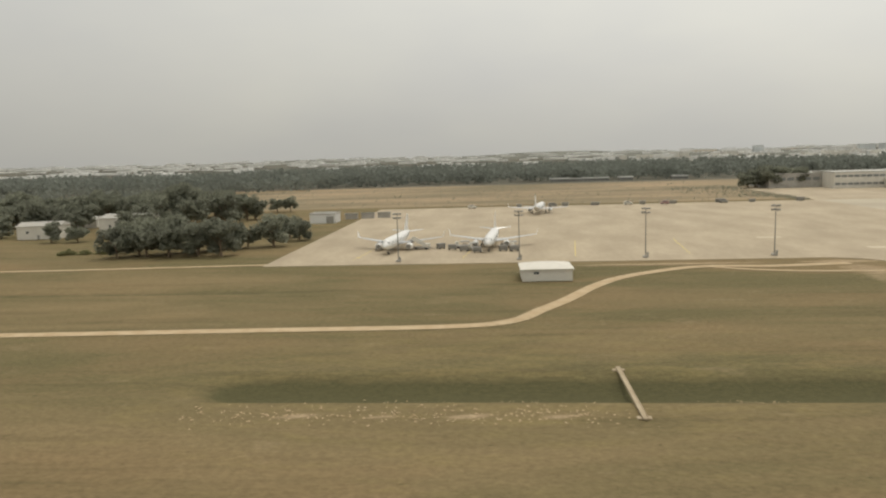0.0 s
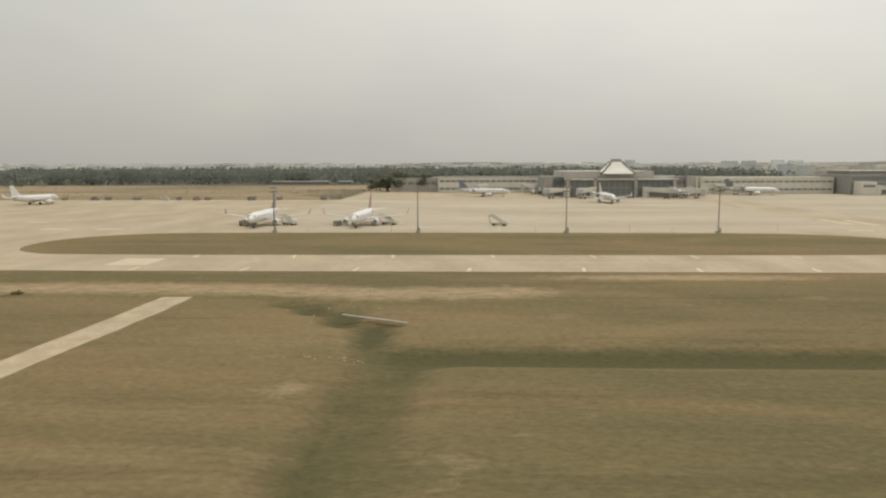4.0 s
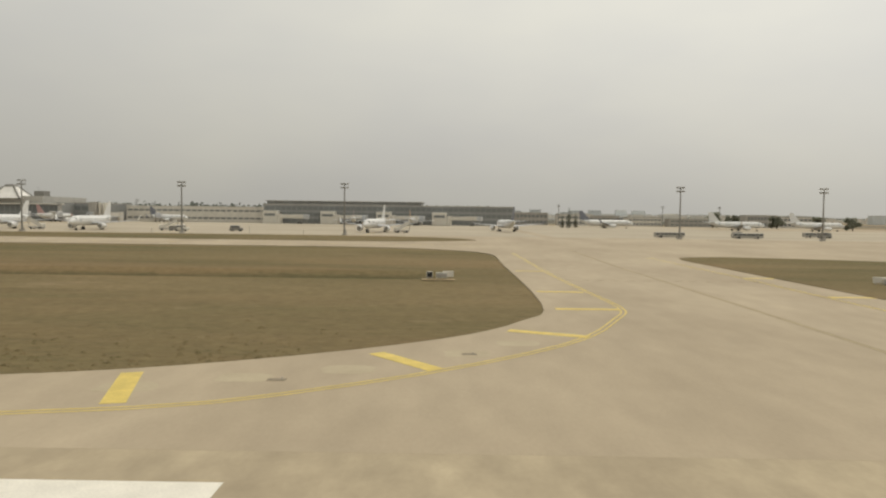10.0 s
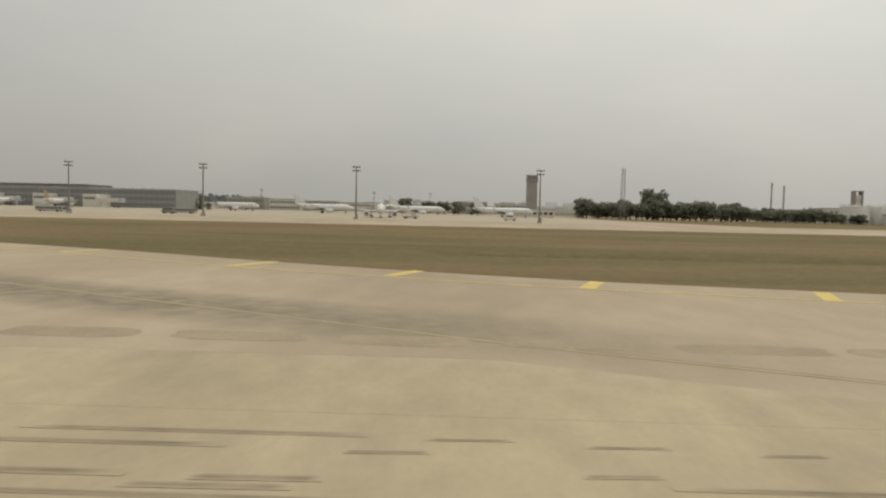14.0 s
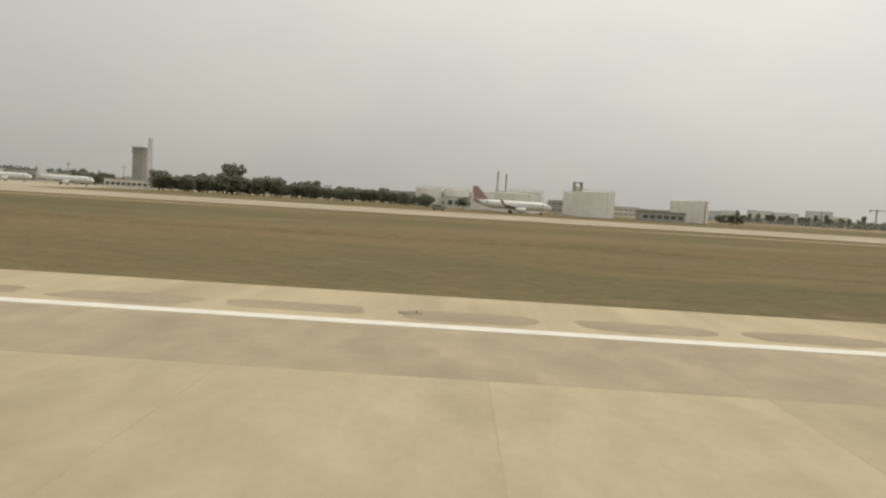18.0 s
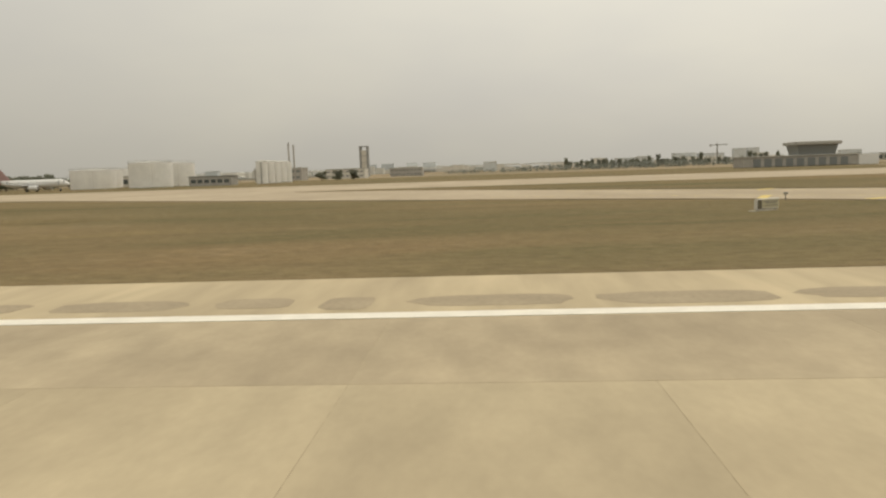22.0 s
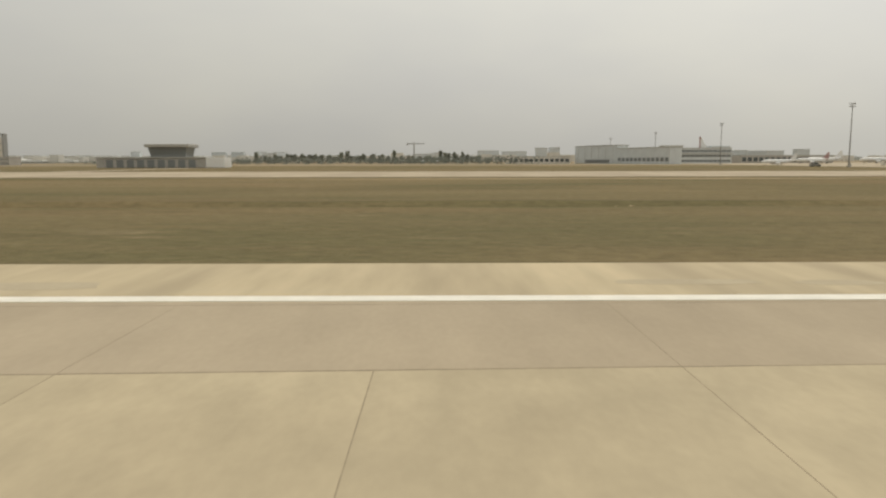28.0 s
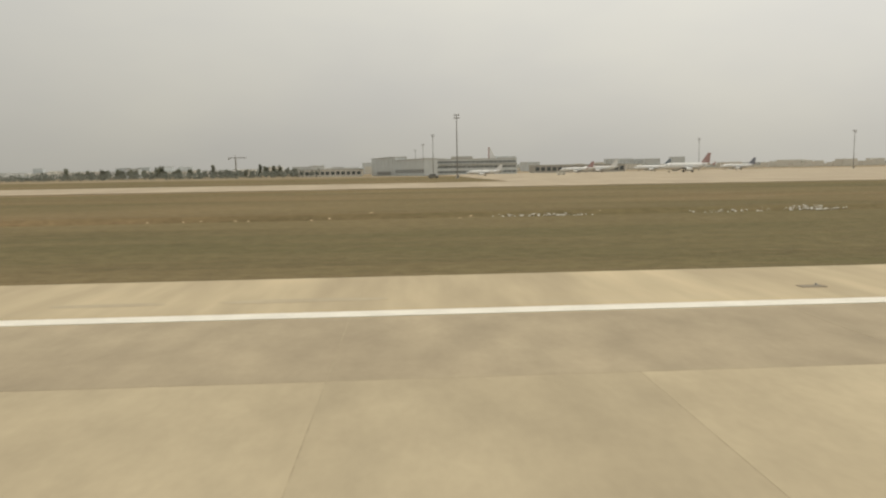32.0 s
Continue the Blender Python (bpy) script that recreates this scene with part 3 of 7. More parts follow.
tagged(ground, "dry yellow-brown mown airfield grass with darker ditches", "ground", kind="structure")
for p in ground.data.polygons:
    if p.center.y > 480:
        p.material_index = 2 if p.center.y > 700 and p.center.x < 1500 else 1

# ---- runway ----
RW0, RW1 = -1500, 4200
runway = slab("runway", [(RW0, -30.1), (RW1, -30.1), (RW1, 30.1), (RW0, 30.1)], 0.0, 0.4, M_RUNWAY, "worn pale concrete runway with darker outer lanes and dusty shoulders", "runway")

# ---- apron, parallel taxiway and exits in one sheet of paving ----
turn_out = smooth_line([(340, 247), (352, 246.5), (362, 241), (369, 226), (372, 208), (377, 189), (387, 178), (400, 170), (420, 166.2), (450, 165.5)], 4)
exit_b_l = smooth_line([(630, 164.5), (645, 162), (655, 156), (661.5, 147), (663.8, 133), (663.8, 110)], 4)
exit_b_r = smooth_line([(742, 30.1), (728, 32.0), (717.5, 36.3), (709.8, 41.3), (703.7, 47.5), (700, 53.5), (697.3, 61.5), (696.3, 70), (696.1, 100), (696.4, 126), (698.5, 144), (706, 157), (716, 163.5), (735, 165)], 4)
exit_c_l = smooth_line([(925, 165), (942, 161), (955, 151), (960.4, 138), (960.5, 110), (960.3, 62), (957.5, 51), (952, 43.2), (942, 36.1), (932, 32.3), (916, 30.1)], 4)
diag_a = smooth_line([(1322, 30.1), (1295, 32.5), (1274, 36.2), (1261, 39.2), (1245, 43.4), (1228.5, 47.2), (1210, 55), (1193.5, 64), (1168, 76.5), (1133, 101), (1108, 122), (1091, 140), (1079, 160), (1080, 172), (1100, 176)], 4)
diag_b = smooth_line([(1560, 176), (1590, 170), (1630, 158), (1668, 134), (1700, 114), (1728, 98), (1748, 87), (1766, 73), (1776, 59), (1777.6, 47), (1775.5, 39), (1770, 33.5), (1758, 30.1)], 4)
road_r = smooth_line([(1936, 30.1), (1929, 31.5), (1923.5, 35), (1920.5, 41), (1919.6, 50), (1919.2, 100), (1918.4, 150), (1922, 162), (1935, 168)], 4)
paving = ([(172, 247)] + turn_out + exit_b_l + [(663.8, 30.1)] + exit_b_r + exit_c_l + diag_a + diag_b + road_r
          + [(2900, 168), (2900, 860), (2262, 860), (2256, 240), (1330, 262), (1300, 380), (1290, 640), (990, 640), (800, 620), (780, 560), (446, 632), (446, 484), (172, 484)])
apron = slab("apron", paving, 0.0, 0.4, M_APRON, "wide sunlit concrete apron with taxiway and exits", "apron")


def pad(name, pts, steps=4, label="dry brown grass island between the taxiways"):
    return slab(name, smooth_line(pts, steps, True), 0.05, 0.3, M_GRASS, label, "grass island")


pad("grass_island_1", [(400, 222), (403, 207), (412, 198), (430, 194.5), (520, 194), (630, 195), (650, 201), (661, 212), (664, 222), (658, 236), (643, 247), (615, 252), (520, 254), (440, 253), (416, 247), (404, 236)])
pad("grass_island_2", [(694, 226), (700, 214), (715, 206), (740, 203.5), (830, 203), (925, 199), (945, 204), (957, 212), (960, 219), (952, 235), (925, 248), (830, 250), (740, 248), (715, 245), (700, 238)])
pad("grass_island_3", [(993.4, 129), (992.8, 110), (992.6, 68), (994.5, 56), (999, 46.5), (1006, 38.5), (1015.5, 32.8), (1026, 30.4), (1060, 30.2), (1150, 30.2), (1163, 30.3), (1169, 33), (1168.8, 36), (1163, 42.3), (1144, 54.6), (1107, 79), (1070, 104), (1036, 126), (1010, 137), (998, 136)])
pad("grass_island_4", [(1690, 164), (1704, 158), (1726, 143), (1752, 118), (1780, 95.5), (1800, 84), (1823.5, 72.5), (1841, 62.6), (1857, 54.8), (1880, 46.5), (1894, 42.6), (1905, 42), (1910.3, 46.8), (1911.3, 80), (1911.5, 135), (1911, 155), (1900, 163), (1780, 166), (1710, 167)])

# service road to the pavilion, stub road and dirt track
ribbon("road_1", [(1914, 236), (1917, 320), (1919, 376)], 10, -0.03, M_APRON, label="pale service road")
tagged(bpy.data.objects["road_1"], "pale concrete service road", "road", kind="structure")
rj = random.Random(14)
edge_l = [(x + rj.uniform(-0.16, 0.16), y) for x, y in smooth_line([(470, 30.2), (470.4, 48), (471.4, 70), (473, 96), (474.4, 120), (474.8, 134.2)], 6)]
edge_r = [(x + rj.uniform(-0.16, 0.16), y) for x, y in smooth_line([(480.2, 134.5), (480, 120), (478.2, 96), (476.4, 70), (475.6, 48), (475.4, 30.2)], 6)]
slab("road_2", edge_l + edge_r, -0.02, 0.2, M_STUB, "narrow pale concrete service road ending in the grass", "road")
track = smooth_line([(-400, 150), (60, 155), (145, 158.3), (194, 160.5), (239, 162.5), (252.5, 167), (259, 177), (266, 188.5), (275, 206), (285, 219), (302, 231), (314, 234.3), (330, 233), (352, 236)], 5)
tagged(ribbon("dirt_track", track, 3.6, -0.02, M_DIRT), "winding pale dirt track across the grass", "track", kind="structure")
for k, (pts, wd) in enumerate((([(310, 234.2), (325, 226), (345, 222.5), (375, 222)], 2.2), ([(60, 244), (110, 246.5), (172, 251)], 2.5))):
    tagged(ribbon("dirt_track_%d" % (k + 2), smooth_line(pts, 5), wd, -0.025, M_DIRT), "faint worn dirt track in the grass", "track", kind="structure")

rows_g = [27.2, 29, 31.5, 34.5, 38] + [42 + 4 * i for i in range(30)]
left_g = [(1593.2 - 3.6 * max(0, (33 - y) / 6) ** 1.5 + rj.uniform(-0.5, 0.5), y) for y in rows_g]
right_g = [(1596.8 + 5 * max(0, (34 - y) / 7) ** 1.5 + rj.uniform(-0.5, 0.5), y) for y in reversed(rows_g)]
slab("road_3", left_g + right_g, -0.05, 0.2, M_GRAVEL, "worn grassy gravel road crossing the grass strip", "road")

# ---- markings ----
runway
for a, b in ((RW0, 926), (1032.3, 1165), (1337, 1757.7), (2018, RW1)):
    slab("edge_line", [(a, 22.86), (b, 22.86), (b, 23.6), (a, 23.6)], 0.012, 0.006, M_WHITE, parent=runway)
for a, b in ((RW0, 662), (736, 926), (1026, 1165), (1326, 1760), (1945, RW1)):
    slab("shoulder", [(a, 23.6), (b, 23.6), (b, 30.08), (a, 30.08)], 0.003, 0.003, M_SHOULDER, parent=runway)
for a, b in ((662, 736), (926, 1026), (1165, 1326), (1760, 1945)):
    slab("exit_field", [(a, 22.72), (b, 22.72), (b, 30.09), (a, 30.09)], 0.003, 0.003, M_APRON, parent=runway)
# touchdown bars beside the centre line
for a, b, lo, hi in ((924, 946.5, 13, 20.1), (1030, 1052.5, 10, 17.2), (1183.4, 1206, 10.6, 15.6), (1439.5, 1462, 9.6, 13.3)):
    slab("touchdown_bar", [(a, lo), (b, lo), (b, hi), (a, hi)], 0.012, 0.006, M_WHITE, parent=runway)


def double_line(pts, parent, gap=0.36, wide=0.13, z=0.012):
    for s in (-1, 1):
        out = []
        for i, (x, y) in enumerate(pts):
            x0, y0 = pts[max(i - 1, 0)]
            x1, y1 = pts[min(i + 1, len(pts) - 1)]
            d = math.hypot(x1 - x0, y1 - y0) or 1
            out.append((x - (y1 - y0) / d * gap / 2 * s, y + (x1 - x0) / d * gap / 2 * s))
        ribbon("yellow_line", out, wide, z, M_YELLOW, parent)


def side_stripe(a, b, w, parent, paint=None):
    d = math.hypot(b[0] - a[0], b[1] - a[1])
    nx, ny = -(b[1] - a[1]) / d * w / 2, (b[0] - a[0]) / d * w / 2
    slab("shoulder_stripe", [(a[0] - nx, a[1] - ny), (b[0] - nx, b[1] - ny), (b[0] + nx, b[1] + ny), (a[0] + nx, a[1] + ny)], 0.014, 0.008, paint or M_YELLOW, parent=parent)


def worn_line(pts, parent, z=0.0085):
    """A pale painted line between two dark borders."""
    ribbon("line_border", pts, 0.42, z - 0.0015, M_LINEDARK, parent)
    ribbon("line_centre", pts, 0.17, z, M_WORNLINE, parent)


# exit b
double_line([(670.8, 31), (670.8, 60), (670.6, 90), (670.4, 125), (669.4, 142), (664, 157), (655, 166), (640, 169)], apron)
double_line(smooth_line([(735, 24), (718, 29.5), (706.3, 36.2), (701.2, 40.3), (697.5, 45), (693.5, 52.7), (691.2, 60.4), (689.8, 71.7), (689.3, 97.7), (690, 120), (690.8, 137), (694, 150), (702, 161), (716, 168)], 4), apron)
for y in (60, 87, 117, 134):
    side_stripe((664.6, y), (670.4, y), 0.9, apron)
for a, b in (((689.7, 69.2), (694.6, 69.3)), ((693.1, 55.4), (697.8, 57)), ((699.5, 43), (703.6, 46.5)), ((709, 34.3), (712.8, 38.2)), ((689.5, 97.2), (694.5, 97.2)), ((690.1, 119), (695.6, 119.6)), ((690.8, 137), (696.4, 137.6))):
    side_stripe(a, b, 0.8, apron)
ribbon("holding_line", [(671, 87), (689.4, 87)], 0.5, 0.007, M_LINEDARK, apron, dash=(0.9, 0.7))
ribbon("holding_line", [(671, 88.2), (689.4, 88.2)], 0.12, 0.007, M_LINEDARK, apron)
worn_line(smooth_line([(693, 25), (686, 33), (682.5, 44), (680.6, 56), (680.2, 70), (680.2, 87)], 4), apron)
for dx in (-0.55, 0.55):
    ribbon("centre_dashes", [(680.2 + dx, 90), (680.4 + dx, 140)], 0.45, 0.007, M_LINEDARK, apron, dash=(1.3, 1.2))
# exit c
double_line(smooth_line([(905, 23.4), (936.5, 26.4), (948, 31.2), (959.2, 41.9), (964.5, 52.5), (966.3, 59), (965.9, 72), (965.2, 95), (965, 145)], 4), apron)
double_line(smooth_line([(1032, 23.4), (1016, 26.5), (1003.5, 31.4), (994.5, 38.5), (989.7, 47), (988.1, 57), (987.9, 68), (988.6, 92), (989, 135)], 4), apron)
worn_line(smooth_line([(992, 4), (984, 11), (980.4, 15), (978.2, 19.8), (976.9, 25), (976.6, 34), (976.9, 55), (977.2, 90), (977.4, 113), (979, 160)], 5), apron)
worn_line(smooth_line([(955, 13), (966, 17), (972, 21), (975.4, 27)], 5), apron, 0.0115)
for a, b in (((938.2, 33.2), (939.8, 27.9)), ((948.7, 38.6), (952, 34.6)), ((956.3, 46.7), (961, 44.6)), ((960.9, 57.8), (966, 57.9)), ((961, 70.8), (965.5, 70.8)), ((961.3, 97), (965, 97)),
             ((1023.7, 29.2), (1024.5, 23.6)), ((1008.1, 36), (1004.5, 31.7)), ((997.5, 48.5), (991, 45)), ((993.2, 69), (988.3, 69)), ((993.4, 90), (988.9, 90))):
    side_stripe(a, b, 0.95, apron)
ribbon("holding_line", [(965.8, 84), (988.3, 84)], 0.4, 0.007, M_LINEDARK, apron, dash=(0.9, 0.9))
# diagonal exits
double_line(smooth_line([(1165, 23.3), (1168.4, 24.2), (1170.6, 25.3), (1174, 28.4), (1176, 32), (1176.5, 35), (1176.2, 38), (1174.8, 40.8), (1172.4, 43.6), (1168.6, 46), (1162.3, 50.4), (1154, 56), (1117, 80), (1076, 108), (1040, 131)], 4), apron)
ribbon("yellow_line", smooth_line([(1337, 23.4), (1300, 27.5), (1275, 32.2), (1259, 35.4), (1243, 39), (1226, 43.2), (1207, 51), (1190, 60), (1164, 73), (1129, 97), (1104, 118)], 4), 0.3, 0.012, M_YELLOW, apron)
worn_line([(1320, -17), (1290, -3.5), (1256, 11.4), (1248.3, 14.8), (1225, 24.8), (1190, 43), (1150, 71)], apron)
double_line(smooth_line([(1757.7, 23.2), (1766, 25), (1774, 30), (1781, 38.5), (1784.5, 50), (1782, 63), (1774, 75), (1757, 89), (1734, 102)], 4), apron)
ribbon("yellow_line", smooth_line([(2018, 23.4), (1962, 23.6), (1935.7, 25.6), (1920.6, 28.7), (1906.7, 33.5), (1893, 37.3), (1879.8, 41.3), (1866, 47.1), (1854, 53.4), (1841, 59.4), (1827, 64.4), (1812, 72), (1790, 84), (1768, 99), (1745, 117)], 4), 0.3, 0.012, M_YELLOW, apron)
worn_line([(1925, -0.5), (1901, 9.6), (1894.8, 12.1), (1885.5, 15.9), (1860, 27), (1830, 44), (1800, 66)], apron)
for a, b in (((1164.8, 29), (1165.4, 23.6)), ((1168.8, 39.9), (1173.1, 44.0)), ((1159.5, 46.4), (1162.0, 50.4)), ((1170.3, 33.1), (1176, 31.7)), ((1132, 62.5), (1137, 67)), ((1096, 86.5), (1100, 91.5)), ((1058, 112), (1061, 117)),
             ((1206.5, 51.2), (1208.5, 55.8)), ((1218, 47), (1219.6, 51)), ((1229.4, 42.2), (1230.8, 46.4)), ((1241.3, 39), (1242.7, 43.4)), ((1189, 61), (1191, 65)), ((1163, 74), (1166, 77.5)), ((1140, 90), (1143.5, 94)), ((1262, 34.6), (1263, 38.4)),
             ((1761.5, 29), (1762.9, 24.1)), ((1771.3, 34), (1775.2, 31.2)), ((1777.6, 46.5), (1784, 45.5)), ((1776, 60), (1782.6, 63)), ((1768, 71.5), (1774, 75.5)),
             ((1907.3, 37.2), (1906.4, 33.4)), ((1921.7, 32.9), (1920.5, 28.9)), ((1933.8, 30.2), (1934.5, 26.0)), ((1948.2, 29.5), (1948.4, 24.5)), ((1962.6, 28.3), (1962, 23.6)), ((1977.2, 28.9), (1977.5, 23.6)),
             ((1893.2, 37.2), (1894.7, 40.4)), ((1879.8, 41.2), (1882.5, 44.6)), ((1866.2, 47.2), (1868.9, 50.4)), ((1760.9, 77.7), (1763.8, 84)), ((1853.4, 53.9), (1855.1, 57.6)), ((1840.5, 59.1), (1842.6, 63)), ((1827, 64.4), (1829.6, 68.4)), ((1813.5, 71), (1817, 75)), ((1790, 84), (1793, 87)), ((1768, 99), (1771.5, 102.5))):
    side_stripe(a, b, 0.9, apron)
# stripes along the parallel taxiway
for k in range(20):
    x = 402.5 + 25.4 * k
    if 430 < x < 640 or 720 < x < 925:
        side_stripe((x, 165.8), (x + 0.6, 171), 0.7, apron, M_PALEMARK)
    if 440 < x < 640 or 725 < x < 930:
        side_stripe((x + 6.5, 188.5), (x + 6, 193.5), 0.7, apron, M_PALEMARK)
for k in range(28):
    x = 1345 + 25.4 * k
    if x < 1540 or x > 1960:
        side_stripe((x, 177 if x < 1600 else 169), (x + 0.4, 182 if x < 1600 else 174), 0.7, apron, M_PALEMARK)
for a, b in (((377, 195), (382.5, 197)), ((374.5, 206), (380, 207)), ((384, 183), (389, 187)), ((394, 174.5), (398, 179)), ((408, 168.5), (410.5, 174))):
    side_stripe(a, b, 0.7, apron, M_PALEMARK)
ribbon("yellow_line", [(400, 180), (960, 180)], 0.3, 0.012, M_YELLOW, apron)
# the paler second apron field, and its lanes
for k, (x0, x1, y0, y1) in enumerate(((447, 560, 258, 482), (560, 672, 258, 500), (700, 845, 258, 555), (845, 985, 258, 560), (990, 1120, 256, 600), (1120, 1290, 256, 460))):
    slab("apron_field", [(x0 + 0.15, y0), (x1, y0), (x1, y1), (x0 + 0.15, y1)], 0.0025 + 0.0003 * k, 0.002, M_APRON2, parent=apron)
# stand lines and worn pale marks on the apron
for k in range(9):
    x = 200 + 37.5 * k
    if x < 345 or x > 435:
        ribbon("stand_line", [(x, 258), (x + 4, 300)], 0.25, 0.006, M_YELLOW, apron)
for x in (450, 488, 541, 731, 770, 807, 845, 921):
    ribbon("stand_line", [(x, 262), (x, 310)], 0.25, 0.006, M_YELLOW, apron)
for (x, y), w, h in (((676, 300), 3.2, 24), ((684, 296), 3.2, 24), ((666, 262), 9, 2.5), ((706, 200), 10, 5), ((378, 268), 10, 4), ((398, 268), 10, 4), ((352, 300), 9, 3), ((448.7, 180.5), 10, 11.5), ((742, 200), 40, 2)):
    slab("pale_patch", [(x - w / 2, y - h / 2), (x + w / 2, y - h / 2), (x + w / 2, y + h / 2), (x - w / 2, y + h / 2)], 0.004, 0.004, M_LIGHTPATCH, parent=apron)


def blot(name, x, y, w, h, material, parent, z=0.009, rng=random):
    n = 14
    pts = []
    for i in range(n):
        a = 2 * math.pi * i / n
        c, s = math.cos(a), math.sin(a)
        r = rng.uniform(0.88, 1.06)
        pts.append((x + w / 2 * math.copysign(abs(c) ** 0.5, c) * r, y + h / 2 * math.copysign(abs(s) ** 0.7, s) * r))
    return slab(name, pts, z, 0.003, material, parent=parent)


rng = random.Random(5)
# dark weathered patches between the shoulder lights
gaps = []
anchors = (1036.0, 1080.4, 1085.7, 1090.4, 1116.0, 1120.6, 1158.0, 1344.0, 1414.6, 1430.7, 1549.4, 1554.9, 1557.6, 1560.3, 1607.9, 1624.6, 1665.7, 1682.7, 1698.3, 1709.9, 1725.3, 1728.5, 1731.1, 1742.5, 1753.0)
for a, b in zip(anchors, anchors[1:]):
    n = max(1, round((b - a) / 5.55))
    gaps += [a + (b - a) * k / n for k in range(n)]
for a, b in zip(gaps, gaps[1:] + [1753.0]):
    if b - a < 20:
        near = a < 1160
        blot("dark_patch", (a + b) / 2 + rng.uniform(-0.1, 0.1), 25.2 + rng.uniform(-0.1, 0.15), b - a - rng.uniform(0.5, 1.0), rng.uniform(1.9, 2.5) if near else rng.uniform(1.6, 2.1), M_DARKPATCH, runway, rng=rng)
x = 2020.0
while x < 2330:
    w = rng.uniform(2.4, 5.6)
    if rng.random() < 0.55:
        y = 25.6 + rng.uniform(-0.5, 0.5)
        blot("faint_patch", x + w / 2, y, w, rng.uniform(0.25, 0.6) if x > 2200 else rng.uniform(0.9, 2.0), M_FAINT, runway, 0.008, rng)
    x += w + rng.uniform(0.5, 1.6)
for x, w in ((781, 4.4), (786.4, 4.2), (791.5, 4.7), (797.8, 5.6), (805.0, 3.5), (810.3, 6.3), (818.9, 4.2), (824.3, 4.4)):
    lean = rng.uniform(-0.2, 0.3)
    slab("faint_patch", [(x, 24.0), (x + w, 24.0), (x + w + lean, 27.8 + rng.uniform(-0.3, 0.9)), (x + lean, 27.9 + rng.uniform(-0.3, 0.9))], 0.008, 0.003, M_FAINT, parent=runway)
for (x0, y0), (x1, y1), n in (((937, 29.5), (950, 35.5), 3), ((952, 37), (961, 47), 3), ((1000, 39), (1014, 29.6), 3), ((1026, 26.5), (1034, 26), 2)):
    for k in range(n):
        u = (k + 0.5) / n
        blot("faint_patch", x0 + (x1 - x0) * u, y0 + (y1 - y0) * u, 2.6, 1.9, M_FAINT, apron, 0.0065, rng)
# wheel tracks
for k in range(80):
    x = rng.choice((rng.uniform(985, 1175), rng.uniform(1240, 1370)))
    y = rng.choice((10.2, 11.2, 12.9, 13.0, 14.0, 14.1, 15.0)) + rng.uniform(-0.25, 0.25)
    length = rng.uniform(3, 9) if k % 3 else rng.uniform(12, 40)
    soft_band("rubber_streak", straight(x, y, x + length, y + rng.uniform(-0.12, 0.12)), rng.uniform(0.14, 0.36), 0.0084 + 0.00001 * k, M_SKID, runway, 4, 0.1)
for k, (x0, x1, y, w) in enumerate(((1562, 1581, 13.4, 0.3), (1571, 1580.4, 12.05, 0.3), (1581.6, 1583, 12.15, 0.22), (1607, 1616.5, 11.8, 0.16), (1531, 1537, 13.2, 0.2), (1404, 1447, 13.85, 0.3), (1398, 1440, 12.86, 0.26), (1132, 1190, 14.7, 0.3), (1140, 1176, 15.4, 0.34), (1128, 1172, 16.2, 0.3), (1090, 1128, 14.2, 0.3), (1062, 1100, 13.9, 0.26), (1196, 1216, 13.3, 0.26), (1214, 1228, 12.6, 0.2), (1220, 1226, 11.9, 0.2), (1226, 1236, 13.5, 0.2), (1214.5, 1221, 15.56, 0.24), (1211, 1218.6, 14.78, 0.24), (1220.7, 1222.2, 14.7, 0.18), (1222.1, 1223.7, 15.48, 0.15), (1225, 1226.5, 15.32, 0.15), (1228, 1229.2, 15.15, 0.15), (1211, 1217.5, 13.34, 0.3), (1218.5, 1220.6, 13.35, 0.26), (1224.7, 1226, 13.88, 0.2), (1217.6, 1220.2, 12.98, 0.26), (1656, 1664, 12.9, 0.16), (1700, 1708, 12.6, 0.16))):
    soft_band("rubber_streak", straight(x0, y, x1, y + 0.08), w, 0.0084 + 0.00001 * k, M_SKID, runway, 4, 0.1)
# broad rubber dust along the two fast exits, weathering over lane and runway
soft_band("dust_band", smooth_line([(1238, 21.5), (1228, 25.5), (1204, 35), (1186, 44.5), (1150, 71), (1115, 95)], 4), 8.5, 0.0045, M_SCORCH, apron, 8, 0.2)
soft_band("dust_band", smooth_line([(1880, 25), (1861, 35.5), (1841, 44.5), (1813, 61), (1780, 84)], 4), 11, 0.0045, M_SCORCH, apron, 8, 0.2)
for k in range(70):
    x, lane = rng.uniform(1030, 1415), rng.random() < 0.45
    w = rng.uniform(2, 9)
    if lane and (x + w > 1160 and x < 1330):
        continue
    y = 19.8 if lane else rng.uniform(4, 15.2)
    pale = rng.random() < 0.4
    m = (M_LANEPALE if pale else M_LANEBROWN) if lane else (M_PALESTAIN if pale else M_BROWN)
    soft_band("weathering", straight(x, y, x + w, y + rng.uniform(-0.3, 0.3), 5), rng.uniform(2.0, 4.4) if lane else rng.uniform(1, 2.8), 0.0072 + 0.00001 * k, m, runway, 4, 0.5)
for k in range(30):
    x = rng.uniform(1050, 1160)
    y = 15.9 + rng.choice((0, 0.12, 0.35, -1.4)) + rng.uniform(-0.1, 0.1)
    length = rng.uniform(2, 12)
    ribbon("pale_scuff", [(x, y), (x + length, y + rng.uniform(-0.1, 0.1))], rng.uniform(0.05, 0.11), 0.0098 + 0.00002 * k, M_LIGHTPATCH, runway)
